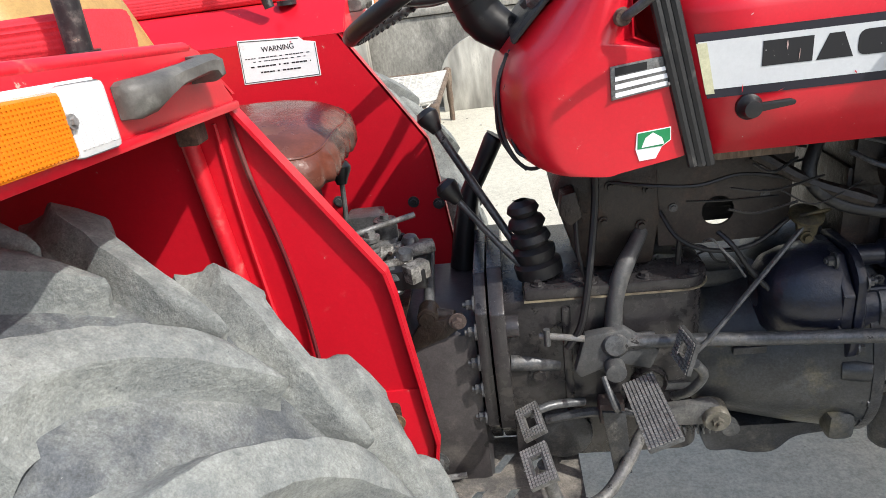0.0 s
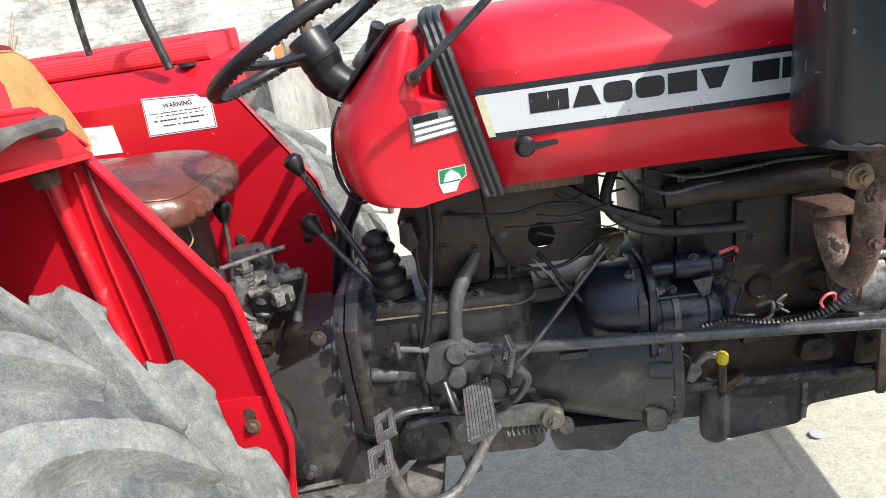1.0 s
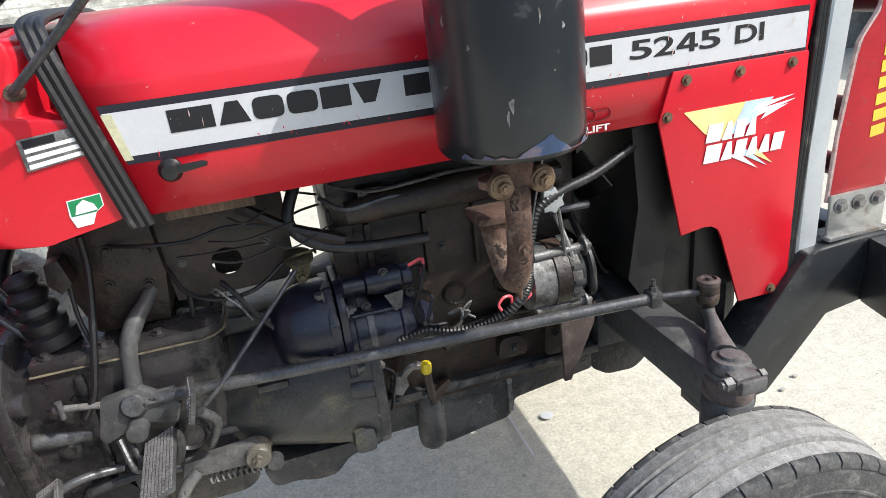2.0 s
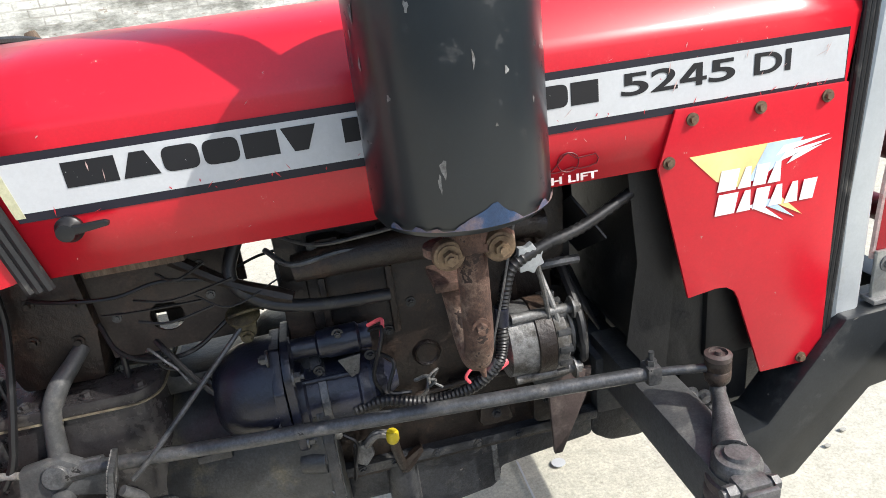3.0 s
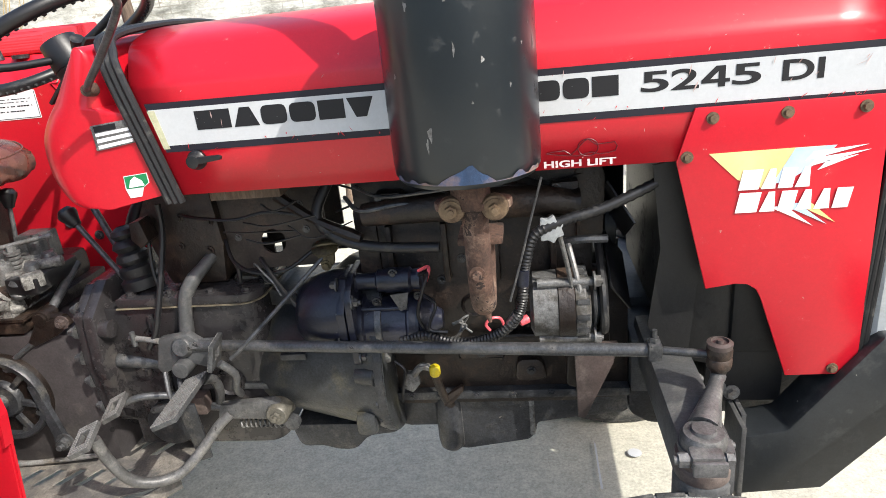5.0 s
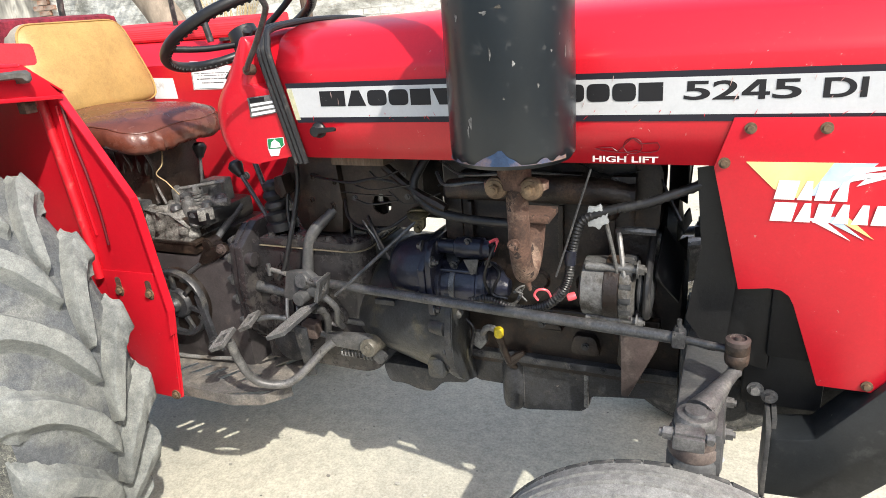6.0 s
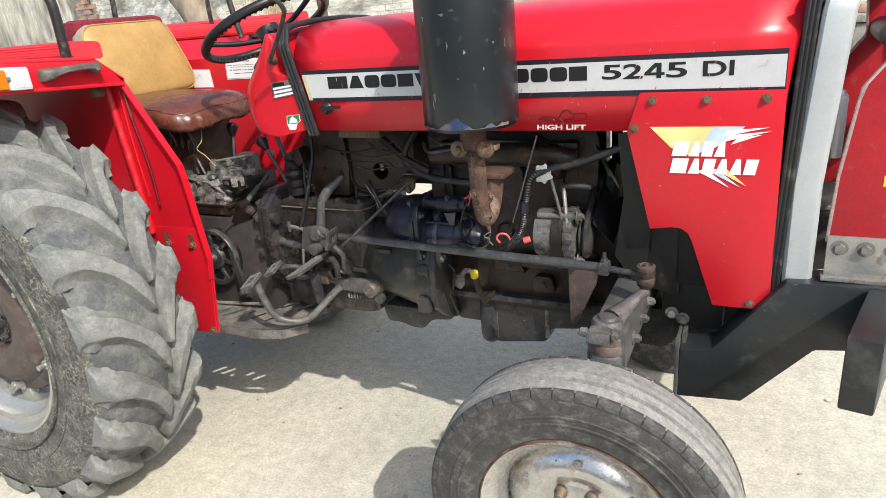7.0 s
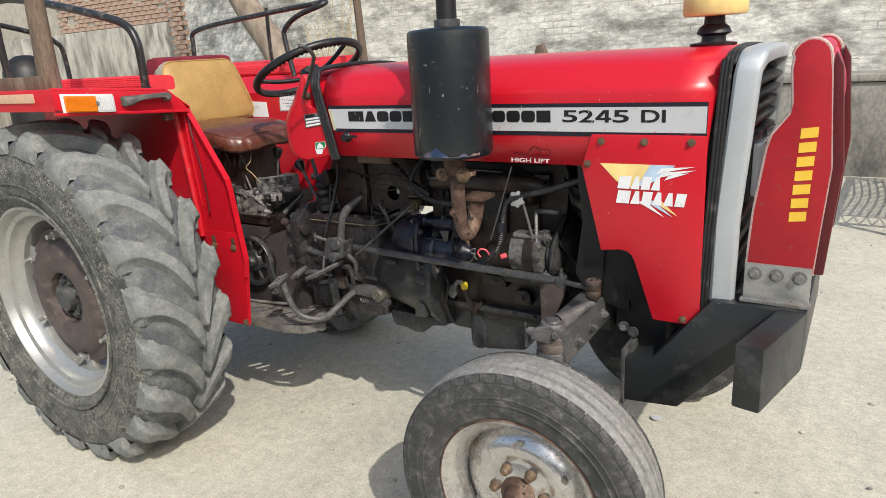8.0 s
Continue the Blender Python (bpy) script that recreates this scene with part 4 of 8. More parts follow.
    tyre = part("tyre", tb, TYRE, wheel, "dust-grey cracked rear tyre", 60)
    for sw in sides:
        part("sidewall", sw, TYRE_SIDE, tyre, "dark cracked sidewall", 60)
    for s in (-1, 1):
        first = part("tread_lug", one(s), TYRE_LUG, wheel, "curved dusty tread lug", 50)
        for i in range(count):
            o = first if i == 0 else new("tread_lug", first.data)
            o.parent = wheel
            o.matrix_basis = Matrix.Rotation(-2 * math.pi * (i + (0.40 if s > 0 else 0.0)) / count, 4, "Y")
            tagged(o, "curved dusty tread lug")
    db = nb()
    lathe(db, [(0.0, -0.034), (0.092, -0.034), (0.100, -0.078), (0.114, -0.088), (0.185, -0.090), (0.214, -0.080), (0.228, -0.060), (0.262, -0.052), (0.268, -0.040), (0.268, -0.018), (0.0, -0.018)], (0, 0, 0), (0, 1, 0), 56)
    part("wheel_disc", db, HUB, wheel, "rust-brown pressed wheel disc")
    hb = nb()
    lathe(hb, [(0.091, -0.030), (0.089, -0.056), (0.050, -0.058), (0.046, -0.092), (0.032, -0.099), (0.020, -0.090), (0.0, -0.090)], (0, 0, 0), (0, 1, 0), 32)
    part("hub", hb, AXLE, wheel, "dusty grey axle hub")
    for i in range(8):
        a = 2 * math.pi * i / 8 + 0.2
        part("hub_nut", bolt(nb(), (0.067 * math.cos(a), -0.056, 0.067 * math.sin(a)), (0, -1, 0), 0.012, 0.013, False, 0.008), STEEL_DARK, wheel)
    for i in range(6):
        a = 2 * math.pi * i / 6 + 0.35
        ca, sa = math.cos(a), math.sin(a)
        b = nb()
        box(b, -0.028, 0.028, -0.030, 0.0, -0.05, 0.055, 0.006, m=Matrix.Translation((0.275 * ca, -0.02, 0.275 * sa)) @ Matrix.Rotation(math.pi / 2 - a, 4, "Y"))
        part("rim_clamp", b, RIM, wheel)
        part("rim_bolt", bolt(nb(), (0.243 * ca, -0.056, 0.243 * sa), (0, -1, 0), 0.017, 0.020, True, 0.024), RIM, wheel)
    return wheel


def front_wheel():
    tb = nb()
    shrink = lambda pr: [(0.211 + (r - 0.211) * 0.885, h) for r, h in pr]
    prof = [(0.208, -0.060), (0.225, -0.074), (0.27, -0.083), (0.31, -0.083), (0.334, -0.078), (0.345, -0.074), (0.351, -0.066), (0.353, -0.040), (0.356, -0.036), (0.346, -0.033), (0.346, -0.028), (0.358, -0.025), (0.361, -0.004), (0.351, -0.001),
            (0.351, 0.003), (0.361, 0.006), (0.358, 0.025), (0.346, 0.028), (0.346, 0.033), (0.356, 0.036), (0.353, 0.040), (0.351, 0.066), (0.345, 0.074), (0.334, 0.078), (0.31, 0.083), (0.27, 0.083), (0.225, 0.074), (0.208, 0.060)]
    tread = [q for q in prof if q[0] > 0.3445 and abs(q[1]) < 0.0705]
    td = nb()
    lathe(td, shrink([(r + 0.0004, h) for r, h in tread]), (0, 0, 0), (0, 1, 0), 88)
    lathe(tb, shrink(prof), (0, 0, 0), (0, 1, 0), 88)
    rb = nb()
    lathe(rb, [(0.214, -0.072), (0.219, -0.066), (0.210, -0.058), (0.196, -0.052), (0.190, -0.03), (0.178, -0.022), (0.178, 0.022), (0.19, 0.03), (0.196, 0.052), (0.210, 0.058), (0.219, 0.066), (0.214, 0.072), (0.19, 0.055), (0.17, 0.025), (0.17, -0.025), (0.19, -0.055)],
          (0, 0, 0), (0, 1, 0), 64, True)
    wheel = part("front_wheel", rb, CHROME, tractor, "rust-edged silver front wheel")
    part("rim_lip", lathe(nb(), [(0.2085, -0.0655), (0.2145, -0.0735), (0.2195, -0.0690), (0.2155, -0.0640)], (0, 0, 0), (0, 1, 0), 64, True), RUST, wheel, "rust-brown rim edge")
    for rr in (0.272, 0.292):
        lathe(tb, shrink([(rr - 0.004, -0.0825), (rr - 0.002, -0.0850), (rr + 0.002, -0.0850), (rr + 0.004, -0.0825)]), (0, 0, 0), (0, 1, 0), 88)
    part("tyre", tb, TYRE_FRONT, wheel, "worn ribbed front tyre", 30)
    part("tread", td, TYRE_TREAD, wheel, "dusty ribbed tread", 30)
    first = None
    for i in range(46):
        for s in (-1, 1):
            mm = Matrix.Rotation(-2 * math.pi * i / 46, 4, "Y") @ Matrix.Rotation(0 if s < 0 else math.pi, 4, "X")
            if first is None:
                first = part("shoulder_block", prism(nb(), shrink([(0.334, -0.0800), (0.345, -0.0775), (0.3532, -0.0690), (0.3532, -0.060), (0.334, -0.060)]), "z", -0.0210, 0.0210, 0.0015), TYRE_FRONT, wheel)
            o = first if (i == 0 and s < 0) else new("shoulder_block", first.data)
            o.parent = wheel
            o.matrix_basis = mm
    db = nb()
    lathe(db, [(0.0, -0.046), (0.060, -0.046), (0.075, -0.036), (0.090, -0.034), (0.105, -0.042), (0.128, -0.040), (0.150, -0.020), (0.168, 0.000), (0.176, 0.012), (0.176, 0.018), (0.0, 0.012)], (0, 0, 0), (0, 1, 0), 56)
    part("wheel_disc", db, CHROME, wheel, "bright silver pressed wheel disc")
    hb = nb()
    lathe(hb, [(0.046, -0.044), (0.044, -0.058), (0.036, -0.064), (0.030, -0.066), (0.028, -0.084), (0.022, -0.090), (0.012, -0.086), (0, -0.086)], (0, 0, 0), (0, 1, 0), 28)
    part("hub", hb, RUST, wheel, "rusty grease-capped hub")
    for i in range(6):
        a = 2 * math.pi * i / 6 + 0.3
        part("wheel_nut", lathe(nb(), [(0.0155, 0.0), (0.0155, 0.004), (0.0125, 0.008), (0.0115, 0.018), (0.007, 0.022), (0, 0.022)], (0.066 * math.cos(a), -0.040, 0.066 * math.sin(a)), (0, -1, 0), 14), BRASS, wheel)
        part("disc_stud", bolt(nb(), (0.135 * math.cos(a + 0.5), -0.034, 0.135 * math.sin(a + 0.5)), (0, -1, 0), 0.007, 0.004), STEEL, wheel)
    return wheel


def place_part(ob, m):
    ob.matrix_basis = m


def twin(ob, m):
    """A second wheel that shares the meshes of the first."""
    o2 = copy_thing(ob, m)
    return o2


RWX, RWZ, RWY = -0.09, 0.622, -0.700
rw = rear_wheel()
place_part(rw, pose(RWX, RWY, RWZ, 0, -8.7, 0))
twin(rw, pose(RWX, 2 * CY - RWY, RWZ, 0, 0, 180))
FWX, FWY, FWZ = 1.716, -0.626, 0.3385
fw = front_wheel()
place_part(fw, pose(FWX, FWY, FWZ, 0, 17, 2))
twin(fw, pose(FWX + 0.05, 2 * CY - FWY + 0.09, FWZ, 0, 0, 180))

# -- front axle and steering --
def axle_end(side):
    s = 1 if side < 0 else -1
    Y = lambda y: mirror_y(y, side)
    b = nb()
    box(b, 1.717, 1.797, min(Y(-0.545), Y(-0.10)), max(Y(-0.545), Y(-0.10)), 0.648, 0.737, 0.014)
    arm = part("axle_arm", b, AXLE, tractor, "dusty black adjustable front axle arm")
    for y in (-0.279, -0.372, -0.470):
        part("axle_bolt", bolt(nb(), (1.797, Y(y), 0.690), (1, 0, 0), 0.011, 0.012, True, 0.006), FORGED, arm)
    KX, KY = 1.752, Y(-0.522)
    kp = nb()
    lathe(kp, [(0, 0.40), (0.040, 0.40), (0.040, 0.45), (0.0425, 0.46), (0.0425, 0.676), (0.040, 0.682), (0.036, 0.688), (0.036, 0.735), (0, 0.735)], (KX, KY, 0), (0, 0, 1), 28)
    king = part("kingpin_post", kp, AXLE, tractor, "dusty kingpin post with a rusty collar")
    part("dust_collar", lathe(nb(), [(0.0385, 0.682), (0.0415, 0.687), (0.0415, 0.704), (0.0395, 0.707), (0.0405, 0.712), (0.0405, 0.722), (0.034, 0.726)], (KX, KY, 0), (0, 0, 1), 28), HUB, king)
    part("spindle", cyl(nb(), (1.755, Y(-0.53), 0.40), (FWX, Y(-0.60), FWZ), 0.035, 0.028), STEEL_DARK, king)
    ca = nb()
    lathe(ca, [(0, 0.722), (0.030, 0.722), (0.0335, 0.728), (0.0335, 0.750), (0.029, 0.757), (0.019, 0.758), (0.017, 0.763), (0, 0.763)], (KX, KY, 0), (0, 0, 1), 28)
    box(ca, KX - 0.030, KX + 0.018, min(Y(-0.545), Y(-0.577)), max(Y(-0.545), Y(-0.577)), 0.728, 0.752, 0.008)
    box(ca, KX - 0.030, KX + 0.018, min(Y(-0.581), Y(-0.590)), max(Y(-0.581), Y(-0.590)), 0.728, 0.752, 0.004)
    cyl(ca, (KX - 0.052, Y(-0.566), 0.741), (KX + 0.032, Y(-0.566), 0.741), 0.007, seg=10)
    bolt(ca, (KX + 0.019, Y(-0.566), 0.741), (1, 0, 0), 0.011, 0.009, False)
    bolt(ca, (KX - 0.031, Y(-0.566), 0.741), (-1, 0, 0), 0.012, 0.013, False)
    # tapered arm up to the ball joint
    a, e = Vector((KX + 0.006, Y(-0.500), 0.744)), Vector((1.807, Y(-0.392), 0.768))
    tube(ca, [a, a.lerp(e, 0.35), a.lerp(e, 0.7) + Vector((0, 0, 0.002)), e], [0.026, 0.019, 0.013, 0.011], 12, 4)
    part("steering_arm", ca, FORGED, king, "greasy forged steering arm")
    bj = nb()
    lathe(bj, [(0, 0.768), (0.012, 0.770), (0.014, 0.778), (0.019, 0.783), (0.0205, 0.790), (0.0205, 0.800), (0.0185, 0.803), (0.0205, 0.806), (0.0205, 0.818), (0.019, 0.822), (0, 0.822)], (1.808, Y(-0.388), 0), (0, 0, 1), 24)
    joint = part("ball_joint", bj, CAST_BROWN, king, "black rubber-booted ball joint")
    part("dust_cap", lathe(nb(), [(0.0195, 0.820), (0.0205, 0.824), (0.0205, 0.829), (0.014, 0.832), (0.013, 0.828), (0.006, 0.828), (0.005, 0.834), (0, 0.834)], (1.808, Y(-0.388), 0), (0, 0, 1), 24), HUB, joint, "brown dust cap")
    rod = nb()
    p0, p1 = Vector((0.802, Y(-0.228), 0.770)), Vector((1.715, Y(-0.364), 0.804))
    cyl(rod, p0, p1, 0.0115, seg=20)
    cyl(rod, p1, (1.79, Y(-0.385), 0.806), 0.0072, seg=14)
    cyl(rod, p0 - Vector((0.02, 0, 0.001)), p0 + Vector((0.05, 0, 0)), 0.0150, seg=8)
    dl = part("drag_link", rod, STEEL_DARK, tractor, "long greasy steel drag link")
    cl = nb()
    box(cl, 1.698, 1.722, min(Y(-0.378), Y(-0.346)), max(Y(-0.378), Y(-0.346)), 0.788, 0.820, 0.006)
    cyl(cl, (1.710, Y(-0.363), 0.815), (1.710, Y(-0.363), 0.842), 0.0045, seg=10)
    bolt(cl, (1.710, Y(-0.363), 0.818), (0, 0, 1), 0.009, 0.008, False)
    part("rod_clamp", cl, STEEL_DARK, dl)
    ej = nb()
    lathe(ej, [(0, -0.022), (0.020, -0.022), (0.024, -0.015), (0.024, 0.012), (0.018, 0.020), (0, 0.022)], (0.785, Y(-0.224), 0.768), (0, -s, 0.25), 22)
    cyl(ej, (0.785, Y(-0.224), 0.768), (0.806, Y(-0.229), 0.770), 0.013)
    part("rod_end", ej, STEEL_DARK, dl, "round greasy rod end")
    dr = nb()
    tube(dr, [(0.848, Y(-0.140), 0.935), (0.834, Y(-0.160), 0.919), (0.813, Y(-0.184), 0.896), (0.799, Y(-0.197), 0.868), (0.791, Y(-0.203), 0.830), (0.786, Y(-0.210), 0.780)], [0.0125, 0.013, 0.0155, 0.0155, 0.014, 0.016], 14, 5)
    part("drop_arm", dr, AXLE, tractor, "bent forged steering drop arm")


axle_end(-1)
axle_end(1)
part("axle_beam", box(nb(), 1.702, 1.784, CY - 0.11, CY + 0.11, 0.590, 0.715, 0.008), AXLE, tractor, "black front axle beam")
part("axle_pivot", prism(nb(), fillet([(1.700, 0.60), (1.705, 0.515), (1.745, 0.488), (1.815, 0.484), (1.850, 0.510), (1.850, 0.60)], 0.014, 4), "y", CY - 0.075, CY + 0.075, 0.006), CAST, tractor, "grimy axle pivot casting")
# unseen block, added to keep a sun patch off the ground below the engine
part("front_support", box(nb(), 1.84, 2.06, CY - 0.11, CY + 0.115, 0.535, 0.70, 0.012), CAST, tractor, "dark block added under the nose against a sun patch")

# -- front bumper and guard --
def bumper():
    arm_pts = [(1.880, 0.600), (1.892, 0.600), (1.951, 0.612), (2.088, 0.795), (2.262, 0.802), (2.262, 0.655), (2.155, 0.640), (2.020, 0.482), (1.868, 0.468)]
    main = None
    for side in (-1, 1):
        y0, y1 = mirror_y(-0.332, side), mirror_y(-0.245, side)
        ob = part("bumper_arm", prism(nb(), arm_pts, "y", y0, y1, 0.006), BUMPER, tractor, "thick black welded bumper arm")
        part("mount_plate", prism(nb(), [(1.870, 0.456), (1.879, 0.456), (1.879, 0.622), (1.870, 0.622)], "y", mirror_y(-0.338, side), mirror_y(-0.238, side), 0.002), AXLE, ob, "bare steel mounting plate with worn paint")
        part("weld_plate", box(nb(), 1.8805, 1.890, min(mirror_y(-0.300, side), mirror_y(-0.24, side)), max(mirror_y(-0.300, side), mirror_y(-0.24, side)), 0.59, 0.624, 0.002), AXLE, ob)
        # swept end of the cross beam
        m = nb()
        ys = [mirror_y(v, side) for v in (-0.335, -0.335, -0.575, -0.565)]
        prism(m, [(2.296, ys[0]), (2.236, ys[1]), (2.181, ys[3]), (2.238, ys[2])], "z", 0.652, 0.800, 0.006)
        part("beam_end", m, BUMPER, ob, "black swept bumper end block")
        if side < 0:
            main = ob
    part("cross_beam", box(nb(), 2.236, 2.296, CY - 0.274, CY + 0.274, 0.652, 0.800, 0.006), BUMPER, tractor, "black box-section bumper beam")
    for side in (-1, 1):
        ya, yb = mirror_y(-0.308, side), mirror_y(-0.300, side)
        pl = part("bolt_plate", box(nb(), 2.155, 2.296, min(ya, yb), max(ya, yb), 0.806, 0.897, 0.002), RIM, tractor, "bare silver plate with three bolts")
        part("plate_foot", box(nb(), 2.150, 2.300, min(ya, yb) - 0.012, max(ya, yb) + 0.012, 0.801, 0.810, 0.002), STEEL, pl)
        for x in (2.178, 2.224, 2.272):
            part("plate_bolt", bolt(nb(), (x, ya, 0.873), (0, -1 if side < 0 else 1, 0), 0.0105, 0.010), STEEL, pl)
        gp = [(2.158, 0.880), (2.164, 1.02), (2.182, 1.17), (2.190, 1.200), (2.222, 1.245), (2.226, 1.27), (2.219, 1.34), (2.222, 1.365)] + arc(2.252, 1.366, 0.034, 170, 10, 8) + [(2.292, 1.33), (2.310, 1.13), (2.296, 0.880)]
        yc, yd = mirror_y(-0.2995, side), mirror_y(-0.288, side)
        g = part("guard_plate", prism(nb(), gp, "y", yc, yd, 0.001), GUARD_RED, tractor, "red painted bumper guard plate with pale edges")
        cx, cz = 2.235, 1.12
        part("guard_edge", tube(nb(), [(x, (yc + yd) / 2, z) for x, z in gp[:-1]] + [(gp[-1][0], (yc + yd) / 2, gp[-1][1])], 0.0058, 6, 2), PALE_EDGE, g, "pale worn edge")
        # narrow strip in a darker red than the guard face
        part("front_flange", prism(nb(), [(2.291, 1.33), (2.309, 1.13), (2.295, 0.882), (2.318, 0.882), (2.333, 1.13), (2.312, 1.345), (2.296, 1.375)], "y", mirror_y(-0.2990, side), mirror_y(-0.262, side), 0.004), DARK_RED, g, "dark red strip along the front edge of the guard")
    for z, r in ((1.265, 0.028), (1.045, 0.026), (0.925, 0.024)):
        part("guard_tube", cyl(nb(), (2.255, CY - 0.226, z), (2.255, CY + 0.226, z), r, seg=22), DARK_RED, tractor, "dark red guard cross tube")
    part("guard_tube", cyl(nb(), (2.252, CY - 0.226, 1.37), (2.252, CY + 0.226, 1.37), 0.026, seg=22), PINK, tractor, "guard tube wrapped in faded pink cloth")
    rib = nb()
    tube(rib, [(2.262, CY + 0.16, 1.36), (2.292, CY + 0.14, 1.30), (2.298, CY + 0.13, 1.22), (2.290, CY + 0.12, 1.15), (2.30, CY + 0.10, 1.08), (2.295, CY + 0.11, 0.98), (2.290, CY + 0.10, 0.90)], [0.024, 0.016, 0.01, 0.014, 0.02, 0.014, 0.022], 8, 5)
    tagged(link("cloth_ribbon", rib, PINK), "faded pink cloth ribbon tied to the bumper guard", "ribbon")


bumper()

# -- mudguards --
def mudguard(side):
    Y = lambda y: mirror_y(y, side)
    yy = lambda a, b: (min(Y(a), Y(b)), max(Y(a), Y(b)))
    edge = [(0.292, 1.283), (0.455, 1.028), (0.462, 0.99), (0.490, 0.73), (0.478, 0.66), (0.446, 0.458)]
    back = [(0.30, 0.458), (0.26, 0.62), (0.10, 0.80), (-0.20, 0.85), (-0.62, 0.80), (-0.72, 1.0), (-0.70, 1.283)]
    sk = prism(nb(), edge + back, "y", Y(-0.392), Y(-0.398), 0.0)
    guard = part("mudguard", sk, RED, tractor, "red sheet-steel mudguard with a folded front edge")
    # folded lip along the front edge
    lip = nb()
    for (x0, z0), (x1, z1) in zip(edge[:-2], edge[1:-1]):
        d = Vector((x1 - x0, 0, z1 - z0)).normalized()
        n = Vector((d.z, 0, -d.x))
        if n.x < 0:
            n = -n
        a, b = Vector((x0, 0, z0)), Vector((x1, 0, z1))
        vs = []
        for p in (a, b):
            for off, y in ((0.0, -0.392), (0.005, -0.392), (0.005, -0.414), (0.0, -0.414)):
                vs.append(lip.verts.new((p.x + n.x * off - n.x * 0.004, Y(y), p.z + n.z * off - n.z * 0.004)))
        for q in ((0, 1, 5, 4), (1, 2, 6, 5), (2, 3, 7, 6), (3, 0, 4, 7), (0, 3, 2, 1), (4, 5, 6, 7)):
            lip.faces.new([vs[k] for k in q])
    bmesh.ops.recalc_face_normals(lip, faces=lip.faces[:])
    part("front_lip", lip, RED, guard)
    # lower extension plate, bolted
    part("lower_plate", prism(nb(), [(0.476, 0.828), (0.484, 0.73), (0.474, 0.655), (0.442, 0.456), (0.33, 0.456), (0.29, 0.62), (0.27, 0.822)], "y", Y(-0.3985), Y(-0.4025), 0.001), RED, guard, "red lower mudguard plate")
    for x, z in ((0.429, 0.770), (0.322, 0.768), (0.432, 0.468)):
        part("plate_bolt", bolt(nb(), (x, Y(-0.4025), z), (0, -1 if side < 0 else 1, 0), 0.009, 0.008), BRASS, guard)
    part("inner_top", prism(nb(), [(Y(-0.3980), 1.2835), (Y(-0.3922), 1.2835), (Y(-0.4800), 1.3545), (Y(-0.4860), 1.3505)], "x", -0.70, 0.3035, 0.0), RED, guard, "sloping red inner edge of the mudguard top")
    rise = Matrix(((1, 0, 0, 0), (0, 1, 0, 0), (0, -0.078, 1, -0.0367), (0, 0, 0, 1))) if side < 0 else Matrix(((1, 0, 0, 0), (0, 1, 0, 0), (0, 0.078, 1, -0.0273), (0, 0, 0, 1)))
    # top box: fascia, top skin, outer skirt
    tp = nb()
    box(tp, -0.72, 0.306, *yy(-0.866, -0.483), 1.346, 1.352, 0.002)
    cyl(tp, (0.300, Y(-0.866), 1.349), (0.300, Y(-0.490), 1.349), 0.007, seg=10)
    box(tp, -0.72, 0.300, *yy(-0.868, -0.862), 1.285, 1.350, 0.002)
    tp.transform(rise)
    part("top_skin", tp, RED_DULL, guard, "flat red mudguard top")
    fa = nb()
    prism(fa, [(Y(-0.868), 1.352), (Y(-0.868), 1.292), (Y(-0.84), 1.284), (Y(-0.44), 1.278), (Y(-0.405), 1.283), (Y(-0.440), 1.322), (Y(-0.468), 1.345), (Y(-0.492), 1.352)], "x", 0.300, 0.306, 0.0015)
    fa.transform(rise)
    part("fascia", fa, RED, guard, "red front fascia")
    fe = box(nb(), 0.288, 0.312, *yy(-0.868, -0.405), 1.272, 1.282, 0.003)
    fe.transform(rise)
    part("fascia_edge", fe, RED, guard)
    part("gusset", tube(nb(), [(0.232, Y(-0.408), 1.275), (0.246, Y(-0.408), 1.10), (0.262, Y(-0.408), 0.90), (0.262, Y(-0.406), 0.80)], 0.0115, 14, 4), RED_DULL, guard, "dusty red stiffening rib")
    for x in (0.429, 0.322):
        part("bolt_slot", prism(nb(), fillet([(x - 0.010, 0.752), (x + 0.010, 0.752), (x + 0.010, 0.806), (x - 0.010, 0.806)], 0.008, 3), "y", Y(-0.4025), Y(-0.4031)), RUST, guard, "rust-stained bolt slot")
    part("gusset_block", box(nb(), 0.262, 0.288, *yy(-0.49, -0.46), 1.245, 1.275, 0.004), RUST, guard, "small rusty bracket")
    # tan strip on the outer skirt
    rs = box(nb(), -0.30, 0.20, *yy(-0.872, -0.8685), 1.312, 1.340, 0.001)
    rs.transform(rise)
    part("reflector_strip", rs, TAN, guard, "faded tan reflector strip")
    # lamp
    lp = part("indicator_lamp", box(nb(), 0.3065, 0.311, *yy(-0.838, -0.672), 1.279, 1.338, 0.0015), WHITE, guard, "amber and clear front indicator lamp")
    part("amber_lens", box(nb(), 0.3115, 0.322, *yy(-0.832, -0.734), 1.283, 1.333, 0.005), ORANGE, lp, "ribbed amber lens")
    ribs = nb()
    for i in range(13):
        z = 1.287 + i * 0.0033
        box(ribs, 0.3217, 0.3230, *yy(-0.829, -0.738), z, z + 0.0018, 0.0)
    for i in range(22):
        y = -0.829 + i * 0.0042
        box(ribs, 0.3217, 0.3228, *yy(y, y + 0.0022), 1.286, 1.330, 0.0)
    tagged(part("lens_pattern", ribs, ORANGE, lp), kind="stuff")
    lens = part("clear_lens", box(nb(), 0.3115, 0.321, *yy(-0.7335, -0.674), 1.281, 1.336, 0.006), CLEAR, lp, "clear ribbed lens")
    lr = nb()
